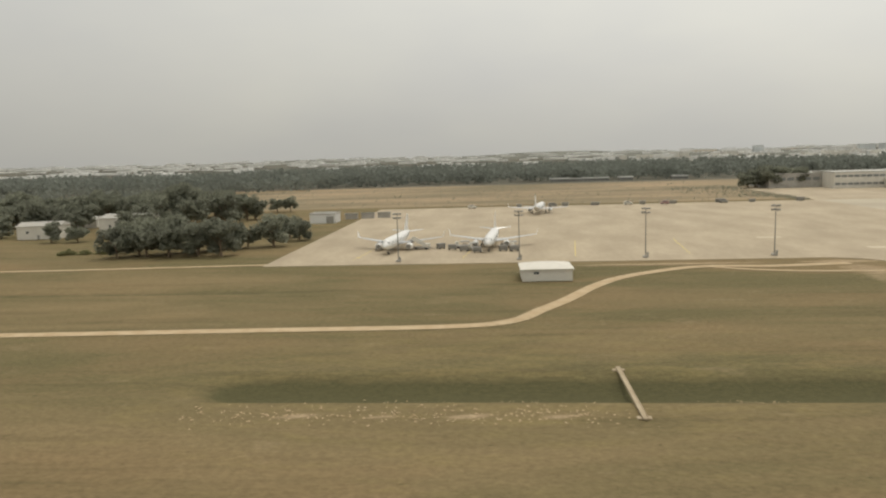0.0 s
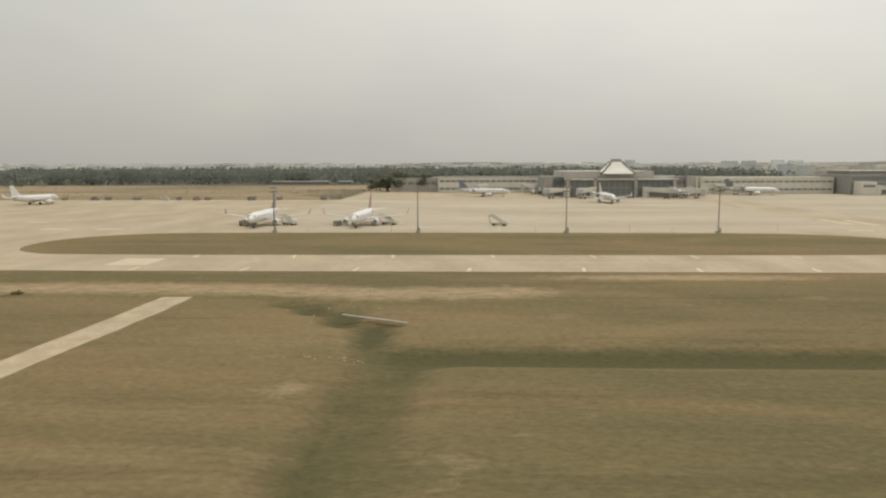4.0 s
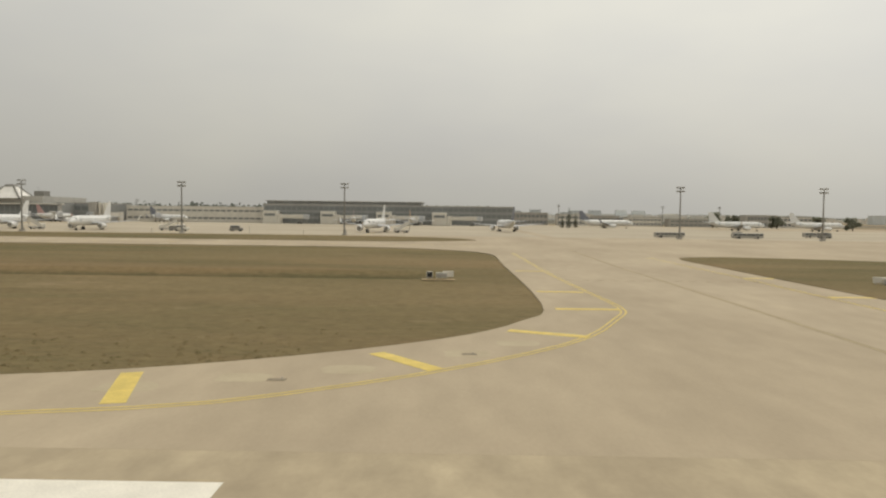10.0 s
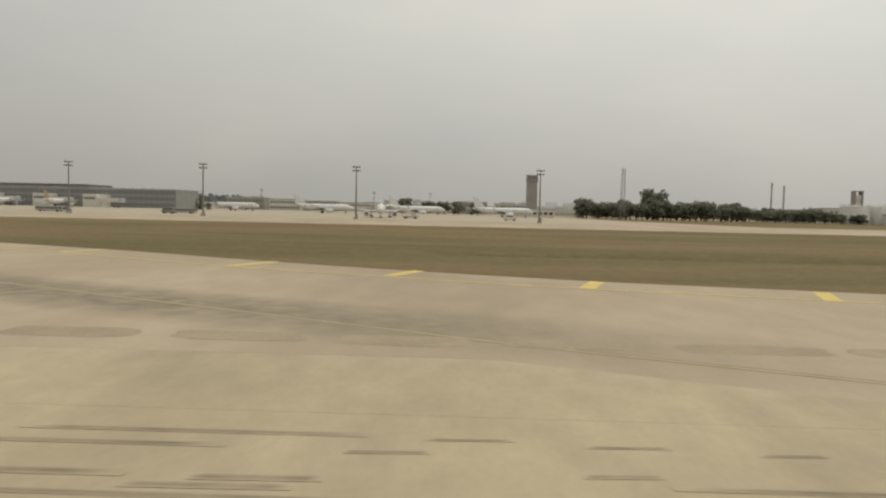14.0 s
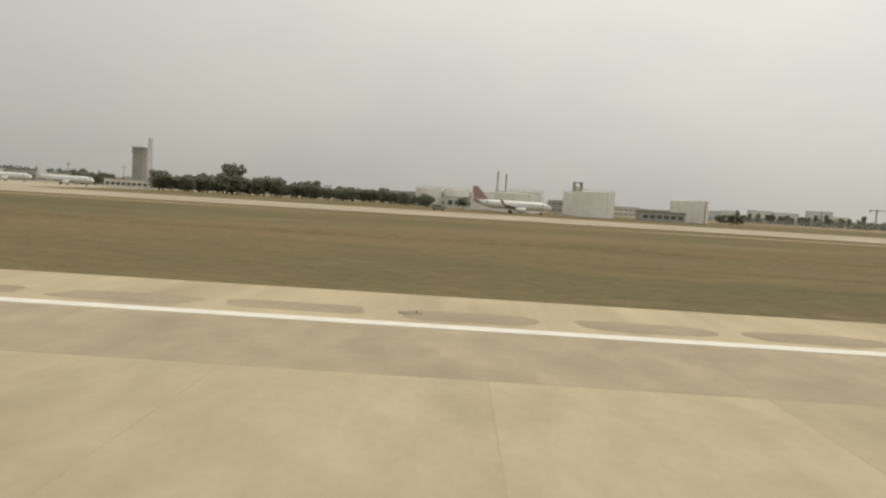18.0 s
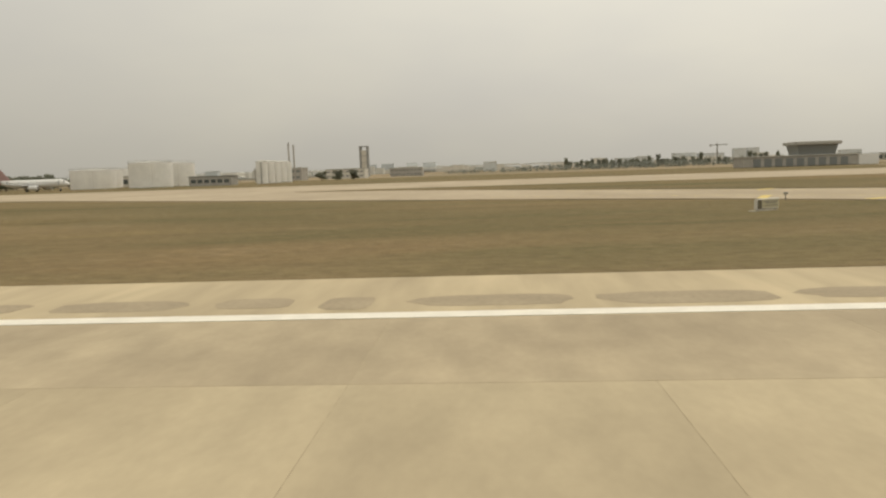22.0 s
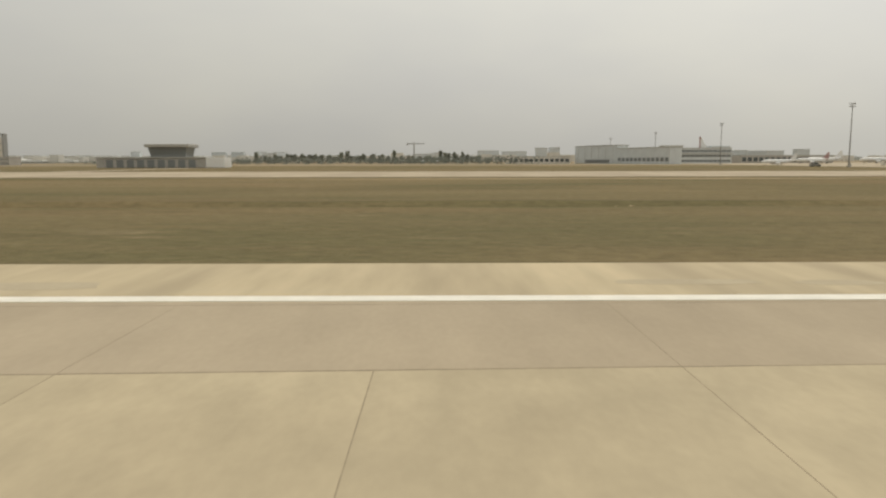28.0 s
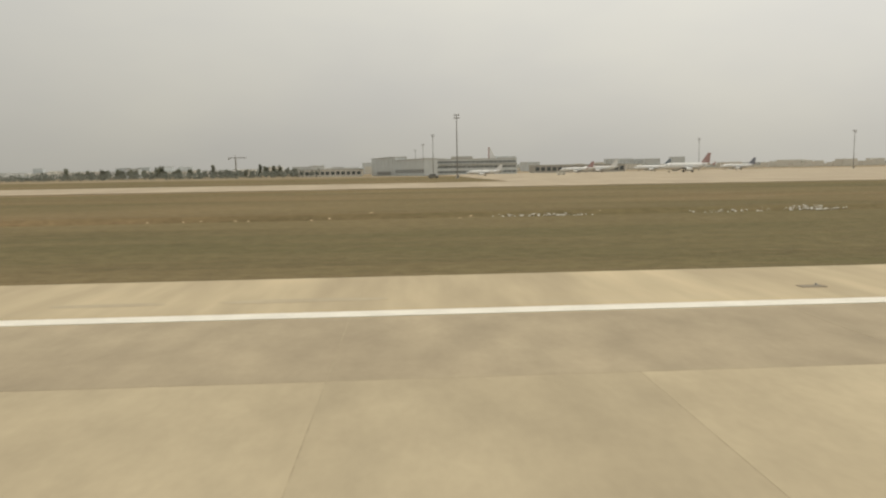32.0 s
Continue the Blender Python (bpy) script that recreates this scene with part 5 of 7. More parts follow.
# glass terminal
tg = block("glass_terminal", 905, 570, 190, 46, 14.0, "glass terminal with dark curtain wall and pale roof edge", "terminal", M_FACADE, M_ROOF, 46, 3, 0.9, 0.7, M_CURTAIN, 0, "", 0.1)
part("upper_hall", bx((-34, -2, 15.5), (118, 38, 3.2), 0, 0.15), M_FACADE, tg)
part("upper_roof", bx((-34, -2, 17.25), (121, 41, 0.4), 0, 0.08), M_ROOF, tg)
for k in range(22):
    part("roof_light", bx((-88 + 7.8 * k, -20.5, 14.75), (1.6, 1.6, 1.0), 0, 0.2), M_STEEL, tg)
for x, d in ((-87.5, 12), (-44.5, 12), (-2.5, 16), (39, 22)):
    part("pier", bx((x, -22.5 - d / 2, 4.8), (10.5, d, 9.6), 0, 0.15), M_PLASTER, tg)
    part("pier_window", bx((x, -22.5 - d - 0.03, 6.6), (8.2, 0.14, 1.8)), M_CURTAIN, tg)
for x, y in ((817.5, 533), (860.5, 533), (902.5, 529), (944, 523)):
    copy_thing(br, pose(x + 7, y + 4, 0, 0, 0, 62))
for k in range(9):
    block("apron_office", 985 + 34 * k + (k % 3) * 4, 640 + (k * 37) % 23, 26 + (k * 7) % 12, 16, 5.5 + (k * 5) % 6, "low grey airport office with window bands behind the apron", "office", M_CONCRETE if k % 2 else M_PLASTER, M_ROOF, 9, 2 if k % 3 else 1, 1.0, 0.8, M_CURTAIN, 0, "offices behind the apron", 0.25)
block("hangar", 505, 640, 80, 46, 11, "large grey hangar beside the apron corner", "hangar", M_CONCRETE, M_ROOF, 12, 1, 5.5, 2.5, M_CURTAIN, 0, "", 0.2)

# control tower
tw = thing("control_tower", 1267, 499, 0, 0, "slender concrete control tower with a flared cab", "control tower")
def square_tube(levels):
    return loft([[(sx * r, sy * r, z) for sx, sy in ((-1, -1), (1, -1), (1, 1), (-1, 1))] for z, r in levels])


part("shaft", square_tube(((0, 4.0), (5, 3.45), (20.6, 3.3))), M_TOWER, tw)
for z in (7, 11, 15, 19):
    for k in (-1, 1):
        part("window", bx((k * 1.1, -3.36 + z * 0.012, z), (0.9, 0.12, 1.3)), M_GLASS, tw)
part("cab_base", square_tube(((20.6, 3.3), (21.3, 3.75), (22.3, 3.8))), M_TOWER, tw)
part("cab_glass", square_tube(((22.3, 3.5), (24.2, 3.55))), M_CURTAIN, tw)
part("cab_roof", bx((0, 0, 24.5), (7.5, 7.5, 0.6), 0, 0.15), M_TOWER, tw)
for k in (-1, 1):
    part("rail_post", tb((k * 3.2, -3.2, 24.8), (k * 3.2, -3.2, 26.0), 0.06), M_STEEL, tw)
part("aerial", tb((0, 0, 24.8), (0, 0, 26.6), 0.08), M_STEEL, tw)
tw.scale = (1.04, 1.04, 1.15)
block("tower_annex", 1266, 488, 30, 12, 5, "low pale annex at the foot of the control tower", "annex", M_PLASTER, M_ROOF, 8, 1, 1.2, 1.2)


def lattice(name, x, y, h, w, label, category):
    top = thing(name, x, y, 0, 0, label, category)
    n = max(5, int(h / 3.5))
    for sx in (-1, 1):
        for sy in (-1, 1):
            part("leg", tb((sx * w, sy * w, 0), (sx * w * 0.6, sy * w * 0.6, h), 0.09, 0.06, 6), M_DARKSTEEL, top)
    for k in range(n):
        z0, z1 = h * k / n, h * (k + 1) / n
        r0, r1 = w * (1 - 0.4 * k / n), w * (1 - 0.4 * (k + 1) / n)
        bm = bmesh.new()
        for (ax, ay), (bx_, by) in (((-1, -1), (1, -1)), ((1, -1), (1, 1)), ((1, 1), (-1, 1)), ((-1, 1), (-1, -1))):
            tube(bm, (ax * r0, ay * r0, z0), (bx_ * r1, by * r1, z1), 0.045, seg=4)
            tube(bm, (bx_ * r0, by * r0, z0), (ax * r1, ay * r1, z1), 0.045, seg=4)
            tube(bm, (ax * r1, ay * r1, z1), (bx_ * r1, by * r1, z1), 0.04, seg=4)
        part("bracing", bm, M_DARKSTEEL, top)
    return top


lattice("radio_mast", 1311, 414, 29.5, 1.25, "slim steel lattice radio mast", "radio mast")


def chimney(x, y, h, r):
    top = thing("chimney", x, y, 0, 0, "slender industrial chimney behind the tanks", "chimney", "chimneys")
    part("stack", tb((0, 0, 0), (0, 0, h), r * 1.25, r, 12), M_CONCRETE, top)
    part("band", tb((0, 0, h - 3), (0, 0, h - 1.5), r * 1.12, r * 1.1, 12), M_STEEL, top)
    part("rim", tb((0, 0, h), (0, 0, h + 0.4), r * 1.15, r * 1.15, 12), M_DARKSTEEL, top)


chimney(1528.5, 737, 36.8, 0.75)
chimney(1536.4, 727, 34, 0.75)


def tank(x, y, r, h, label="white cylindrical fuel tank with a railed rim"):
    top = thing("fuel_tank", x, y, 0, 0, label, "fuel tank", "fuel tanks")
    part("shell", tb((0, 0, 0), (0, 0, h), r, r, 48), M_TANK, top)
    part("roof", tb((0, 0, h), (0, 0, h + r * 0.08), r * 1.005, r * 0.1, 32), M_ROOF, top)
    for z in (h * 0.33, h * 0.66, h - 0.15):
        part("band", tb((0, 0, z), (0, 0, z + 0.18), r + 0.06, r + 0.06, 32), M_TANK, top)
    rl = bmesh.new()
    for k in range(24):
        a, b = 2 * math.pi * k / 24, 2 * math.pi * (k + 1) / 24
        tube(rl, (r * math.cos(a), r * math.sin(a), h), (r * math.cos(a), r * math.sin(a), h + 1.1), 0.05, seg=4)
        tube(rl, (r * math.cos(a), r * math.sin(a), h + 1.1), (r * math.cos(b), r * math.sin(b), h + 1.1), 0.05, seg=4)
    part("railing", rl, M_STEEL, top)
    part("ladder", bx((r * 0.5, -r * 0.88, h / 2), (0.4, 0.3, h)), M_TANK, top)
    return top


tank(1558, 370, 10.8, 12.6)
tank(1557.5, 402, 10, 12.6)
tank(1520, 382, 11.5, 9.8, "wide low white fuel tank")
tank(1507, 416, 10.5, 10.2, "wide low white fuel tank")
tank(1531, 446, 10.5, 12.4, "white fuel tank behind the others")
tank(1470, 470, 8.4, 11.4, "white fuel tank behind the trees")
tank(1488, 470, 8.0, 11.4, "white fuel tank behind the trees")
for k in range(5):
    s = thing("silo", 1615.3, 375.5 + 11.4 * k, 0, 0, "tall white steel silo in a row of five", "silo", "row of silos")
    part("barrel", tb((0, 0, 0), (0, 0, 11.6), 3.1, 3.1, 20), M_TANK, s)
    part("roof", tb((0, 0, 11.6), (0, 0, 12.4), 3.15, 0.5, 20), M_ROOF, s)
    part("ladder", bx((0.6, -3.2, 5.6), (0.5, 0.25, 11.2)), M_STEEL, s)
block("pump_house", 1592, 368, 22, 10, 4.2, "low dark pump house among the fuel tanks", "pump house", M_CONCRETE, M_DARKSTEEL, 6, 1)
block("depot", 1512, 452, 60, 16, 6, "long low fuel depot building", "depot", M_PLASTER, M_ROOF, 14, 1)
for k, (x, y, w, h) in enumerate(((1452, 520, 25, 8.4), (1490, 525, 27, 10), (1576, 545, 36, 8.8), (1618, 588, 32, 7), (1662, 634, 28, 6.6))):
    block("works_building", x, y, w, 18, h, "pale industrial building behind the tanks", "works", M_PLASTER if k % 2 else M_CONCRETE, M_ROOF, 8, 2, 1.2, 1.0, M_CURTAIN, 0, "industrial buildings")
# tall process tower
pt = thing("process_tower", 1608.4, 728, 0, 0, "tall slim concrete tower with dark corner frame", "tower")
for sx in (-1, 1):
    part("pylon", bx((sx * 3.2, 0, 13), (1.6, 6, 26.4), 0, 0.1), M_FACADE, pt)
part("core", bx((0, 0, 11.4), (4.6, 5, 22.8), 0, 0.1), M_PLASTER, pt)
part("crown", bx((0, 0, 26.0), (8.2, 7, 0.8), 0, 0.1), M_FACADE, pt)
for z in (6, 12, 18):
    part("gallery", bx((0, -2.7, z), (5.2, 0.6, 0.5)), M_STEEL, pt)

pt.scale = (1.12, 1.12, 1.16)

# pavilion with a flared cab
pv = thing("fire_station", 1901, 392, 0, 0, "low garage hall with a flared glass lookout on top", "fire station")
part("hall", bx((-8, 0, 2.2), (53, 14, 4.4), 0, 0.1), M_CONCRETE, pv)
part("hall_roof", bx((-8, 0, 4.7), (54, 15, 0.5), 0, 0.08), M_ROOF, pv)
for k in range(9):
    part("garage_door", bx((-28 + 5 * k, -7.05, 1.9), (3.4, 0.16, 3.6)), M_CURTAIN, pv)
part("annex", bx((23.2, -1, 2.3), (9.2, 12, 4.6), 0, 0.1), M_PLANE, pv, "white plastered annex")
part("lookout", loft([[(x_ * w, y_ * d, z) for x_, y_ in ((-1, -1), (1, -1), (1, 1), (-1, 1))] for z, w, d in ((4.9, 8.5, 5.8), (6.2, 8.6, 5.9), (9.4, 9.4, 6.6))]), M_CURTAIN, pv, "flared dark glass lookout")
part("lookout_roof", bx((0, 0, 10.1), (21.4, 15, 1.5), 0, 0.2), M_CONCRETE, pv)
pv.scale = (1.08, 1.08, 1.14)

# second terminal
t2 = block("second_terminal", 2205.4, 727.7, 80.6, 12, 17.0, "long terminal wing with plain walls tinted blue-white for haze", "terminal", M_HAZEBLUE, M_ROOF, 0, 0, turn=-71.6)
for k in range(6):
    part("wall_joint", bx((-33 + 13.2 * k, -6.03, 8.2), (0.25, 0.1, 15.6)), M_STEEL, t2)
part("door_band", bx((4, -6.04, 2.2), (46, 0.16, 3.4)), M_CURTAIN, t2)
part("roof_strip", bx((6, -5.4, 17.7), (48, 0.6, 0.5)), M_BLUE, t2, "blue roof edge dulled for haze")
block("second_terminal", 2230.9, 651.2, 80.4, 12, 13.9, "pale terminal wing with a row of dark window bays", "terminal", M_HAZEBLUE, M_ROOF, 12, 1, 1.6, 7.6, M_CURTAIN, -71.6, "", 0.3)
t3 = block("second_terminal", 2291.5, 738, 82, 44, 14.6, "glass terminal front with pale floor bands", "terminal", M_HAZEBLUE, M_ROOF, 18, 3, 1.2, 1.2, M_CURTAIN, 0, "", 0.1)
part("canopy", bx((0, -22.6, 9.9), (82.4, 1.6, 0.7)), M_ROOF, t3)
part("roof_plant", bx((-12, 0, 16.4), (21, 12, 3.4), 0, 0.2), M_ROOF, t3)
part("penthouse", bx((31, -14, 15.9), (19, 12, 2.6), 0, 0.2), M_HAZEBLUE, t3)
sail = part("sail", loft([[(15.4, -6, 15), (28, -6, 15), (28, -5, 15), (15.4, -5, 15)], [(15.4, -6, 19), (20, -6, 19), (20, -5, 19), (15.4, -5, 19)], [(15.4, -6, 26.5), (16.2, -6, 26.5), (16.2, -5, 26.5), (15.4, -5, 26.5)]]), M_PLANE, t3, "white sail-shaped sign")
part("sail_edge", bx((15.2, -5.5, 20.8), (1.1, 1.1, 12)), M_RED, sail, "dull red edge")
for x, y, w, h in ((2719, 1666, 62, 24), (2790, 1700, 48, 23)):
    block("apartment_block", x, y, w, 20, h, "hazy grey apartment block far beyond the airfield", "apartment block", M_HAZEBLUE, M_ROOF, 8, 6, 1.2, 1.0, M_CURTAIN, 0, "far apartment blocks", 1.6)
block("cargo_hall", 2146, 756, 64, 30, 6.5, "low pale cargo hall beside the terminal", "hall", M_PLASTER, M_ROOF, 12, 1)
block("cargo_hall", 2404, 765, 96, 30, 7.5, "low pale cargo hall behind the far apron", "hall", M_CONCRETE, M_ROOF, 16, 1)


# ---- far tower crane ----
cr = thing("tower_crane", 2012.8, 912, 0, 0, "distant tower crane over the town", "crane")
part("tower", bx((0, 0, 11), (1.2, 1.2, 22)), M_STEEL, cr)
part("jib", bx((4, 0, 22.3), (16, 0.8, 0.9)), M_STEEL, cr)
part("counter_jib", bx((-5.5, 0, 22.3), (6, 0.9, 0.9)), M_STEEL, cr)
part("counterweight", bx((-7.4, 0, 21.2), (1.8, 1.4, 1.6)), M_CONCRETE, cr)
part("apex", tb((0, 0, 22), (0, 0, 25.5), 0.5, 0.1, 6), M_STEEL, cr)
cr.scale = (1.08, 1.08, 1.08)


# ---- trees and far woods ----
def clump(verts, faces, c, r, n, rg, flat=1.0):
    """n small bent leaf cards scattered in a ball."""
    for _ in range(n):
        d = Vector((rg.gauss(0, 1), rg.gauss(0, 1), rg.gauss(0, 1))).normalized() * r * rg.uniform(0.45, 1.08)
        p = Vector(c) + Vector((d.x, d.y, d.z * flat))
        u = Vector((rg.gauss(0, 1), rg.gauss(0, 1), rg.gauss(0, 0.6))).normalized()
        w = u.cross(Vector((rg.gauss(0, 1), rg.gauss(0, 1), rg.gauss(0, 1)))).normalized()
        s = r * rg.uniform(0.16, 0.34)
        k = len(verts)
        verts += [tuple(p - u * s), tuple(p + w * s * 0.8 + d * 0.08), tuple(p + u * s), tuple(p - w * s * 0.8 + d * 0.08)]
        faces.append((k, k + 1, k + 2, k + 3))


def tree(x, y, h, spread, seed, label="green broadleaf tree with foliage lightened for haze", group="airfield trees"):
    rg = random.Random(seed)
    top = thing("tree", x, y, 0, rg.uniform(0, 360), label, "tree", group)
    bm = bmesh.new()
    tube(bm, (0, 0, -0.2), (0.1, 0.05, h * 0.45), 0.04 * h, 0.022 * h, 8)
    for k in range(5):
        a = 2 * math.pi * k / 5 + rg.uniform(-0.3, 0.3)
        tube(bm, (0.05, 0, h * rg.uniform(0.28, 0.42)), (spread * 0.6 * math.cos(a), spread * 0.6 * math.sin(a), h * rg.uniform(0.55, 0.75)), 0.016 * h, 0.006 * h, 6)
    part("trunk", bm, M_BARK, top)
    verts, faces = [], []
    for k in range(17):
        a = rg.uniform(0, 6.283)
        rr = spread * math.sqrt(rg.uniform(0, 0.8))
        zz = h * rg.uniform(0.2, 0.86)
        clump(verts, faces, (rr * math.cos(a), rr * math.sin(a), zz), spread * rg.uniform(0.34, 0.55), 95, rg, 0.8)
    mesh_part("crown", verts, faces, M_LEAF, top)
    return top


rt = random.Random(11)
kinds = [tree(107.5 + 10 * k, 274 + 3 * (k % 2), 11.6 + 0.5 * k, 5.6, 40 + k) for k in range(5)]


def plant(x, y, k, size=1.0):
    ob = copy_thing(kinds[k % 5], pose(x, y, 0, 0, 0, rt.uniform(0, 360)))
    ob.scale = (size, size, size * rt.uniform(0.9, 1.1))
    return ob


for x, y, s in ((113, 280, 1.0), (123, 284, 1.1), (133, 288, 1.0), (140, 294, 0.95), (145, 297, 0.85), (149.5, 297, 0.8), (159, 300, 1.0), (156.5, 331, 0.85), (164, 320, 0.8), (103, 483, 0.75), (112.6, 481, 0.8), (46, 329, 0.7), (30, 372, 1.0),
                (104, 292, 1.0), (118, 306, 1.1), (98, 318, 1.1), (70, 352, 0.9), (86, 340, 1.0), (64, 375, 1.1), (12, 385, 1.0), (5, 352, 0.9), (-12, 360, 1.1), (-25, 335, 1.0), (-6, 322, 0.8), (58, 330, 0.7)):
    plant(x, y, rt.randrange(5), s)
for k in range(46):
    plant(rt.uniform(-60, 110), rt.uniform(385, 470), rt.randrange(5), rt.uniform(1.0, 1.5))
for x, s in ((1298, 0.95), (1306, 0.85), (1313, 0.9), (1321, 0.95), (1327, 0.85), (1333, 0.65), (1338, 1.0), (1341.5, 1.3), (1346, 1.1), (1352, 0.85), (1357, 0.85), (1363, 0.9), (1369, 0.95), (1375, 0.9), (1381, 0.8), (1387, 0.8), (1392, 0.8), (1398, 0.75), (1404, 0.7),
             (1410, 0.7), (1416, 0.72), (1422, 0.7), (1428, 0.68), (1434, 0.7), (1440, 0.7), (1446, 0.66), (1452, 0.55), (1458, 0.5), (1464, 0.52), (1470, 0.5)):
    for k in range(2):
        plant(x + rt.uniform(-1.5, 1.5), 460 + 9 * k + rt.uniform(-3, 3), rt.randrange(5), s * rt.uniform(0.9, 1.05))
for x, y, s in ((1250, 488, 0.6), (1230, 500, 0.8), (1217, 520, 0.8), (1205, 560, 0.9), (1170, 600, 1.0), (1190, 610, 1.0), (1638, 412, 0.45), (1646, 418, 0.5), (1654, 426, 0.45),
                (1492, 388, 0.5), (1473, 378, 0.6), (1461, 391, 0.6), (2250, 680, 0.5)):
    plant(x, y, rt.randrange(5), s)
# a far row of slim trees
for k in range(48):
    far = plant(1826 + 5.6 * k + rt.uniform(-2, 2), 885 + rt.uniform(-12, 12), rt.randrange(5), rt.uniform(0.6, 0.9))
    far.scale = (far.scale.x * 0.55, far.scale.y * 0.55, far.scale.z * rt.uniform(0.9, 1.35))
for k in range(14):
    plant(452 + 3.3 * k + rt.uniform(-1.5, 1.5), 626 + rt.uniform(-8, 8), rt.randrange(5), rt.uniform(1.0, 1.35))


def cypress(x, y, h, seed):
    rg = random.Random(seed)
    top = thing("cypress", x, y, 0, 0, "dark narrow cypress tree", "tree", "cypresses")
    part("trunk", tb((0, 0, 0), (0, 0, h * 0.5), 0.25, 0.12), M_BARK, top)
    verts, faces = [], []
    for k in range(14):
        u = k / 13
        clump(verts, faces, (rg.uniform(-0.3, 0.3), rg.uniform(-0.3, 0.3), h * (0.08 + 0.88 * u)), h * 0.15 * (1.15 - u), 30, rg, 1.3)
    mesh_part("crown", verts, faces, M_CYPRESS, top)


cypress(1035, 504, 14.5, 1)
cypress(1040, 506, 11, 2)
cypress(1031, 508, 10, 3)
for k, (x, y) in enumerate(((1062, 520), (990, 600), (1300, 500))):
    cypress(x, y, 9, 5 + k)


def shrub(x, y, r, seed):
    rg = random.Random(seed)
    top = thing("shrub", x, y, -0.1, 0, "dense green shrub growing in the ditch", "shrub", "ditch shrubs")
    verts, faces = [], []
    for k in range(22):
        a, d = rg.uniform(0, 6.283), math.sqrt(rg.random())
        clump(verts, faces, (r * d * math.cos(a), r * 0.7 * d * math.sin(a), r * rg.uniform(0.05, 0.55) * (1.1 - d * 0.8)), r * rg.uniform(0.24, 0.4), 46, rg, 0.8)
    mesh_part("foliage", verts, faces, M_SHRUB, top)


for k, (x, y, r) in enumerate(((443.5, 134, 1.3), (440.5, 132.5, 0.9), (446.5, 137, 1.1), (741, 92, 1.5), (741.2, 95, 1.2), (1968.5, 70, 1.2), (81, 286, 3.6), (87, 287, 3.0), (94, 288, 3.6))):
    shrub(x, y, r, 80 + k)

# far woods: thousands of crowns as one body
rf = random.Random(3)
verts, faces = [], []
for k in range(3900):
    x = rf.uniform(-800, 900) if k < 3000 else rf.uniform(-300, 860)
    y = (750 + 90 * min(1, max(0, x / 150)) + 400 * rf.random() ** 1.3) if k < 3000 else rf.uniform(950, 1700)
    r = rf.uniform(6.4, 9.6) if k < 3000 else rf.uniform(5, 8.5)
    clump(verts, faces, (x, y, r * 1.05), r, 18, rf, 1.0)
for k in range(500):
    x = rf.uniform(-350, -20)
    clump(verts, faces, (x, rf.uniform(380, 800), 5.5), 6, 18, rf, 1.0)
for k in range(620):
    x = rf.uniform(1690, 2140)
    r = rf.uniform(2.6, 4.4) * (0.5 + 0.5 * min(1, max(0, (x - 1720) / 150)))
    clump(verts, faces, (x, rf.uniform(700, 790), r * 0.9), r, 12, rf, 1.0)
tagged(mesh_part("far_woods", verts, faces, M_FOREST), "dark belt of woods beyond the airfield, greyed for haze", "woods", kind="stuff")

# scrub and rough soil beyond the first apron
verts, faces = [], []
for k in range(1500):
    x, y = rf.uniform(-100, 445), rf.uniform(492, 790)
    if k > 900:
        y = rf.uniform(488, 665)
        x = 444 - rf.random() ** 1.5 * 60 * min(1, max(0.1, (y - 484) / 90))
    r = rf.uniform(0.4, 1.4)
    clump(verts, faces, (x, y, r * 0.4), r, 9, rf, 0.6)
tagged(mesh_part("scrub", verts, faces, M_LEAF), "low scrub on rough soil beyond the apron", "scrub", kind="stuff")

# far greenhouses and town
verts, faces = [], []


def far_box(x, y, w, d, h, z=0.0):
    k = len(verts)
    for zz in (z, z + h):
        verts.extend([(x - w / 2, y - d / 2, zz), (x + w / 2, y - d / 2, zz), (x + w / 2, y + d / 2, zz), (x - w / 2, y + d / 2, zz)])
    faces.extend([(k + 4, k + 5, k + 6, k + 7), (k, k + 1, k + 5, k + 4), (k + 1, k + 2, k + 6, k + 5), (k + 2, k + 3, k + 7, k + 6), (k + 3, k, k + 4, k + 7)])


for k in range(430):
    y = rf.uniform(1600, 3400)
    x = rf.uniform(-0.75, 0.62) * y + 250
    far_box(x, y, rf.uniform(15, 75), rf.uniform(20, 60), rf.uniform(3, 6), (y - 1500) * 0.012)
tagged(mesh_part("greenhouses", verts, faces, M_GREENHOUSE), "hazy plain of white greenhouse roofs", "greenhouses", kind="stuff")

verts, faces = [], []
for k in range(260):
    x = rf.uniform(500, 4200)
    y = rf.uniform(1500, 2400)
    far_box(x, y, rf.uniform(12, 40), rf.uniform(12, 30), rf.choice((5, 8, 12, 16)) * rf.uniform(0.8, 1.2))
tagged(mesh_part("far_town", verts, faces, M_PLASTER), "pale hazy town on the horizon", "town", kind="stuff")

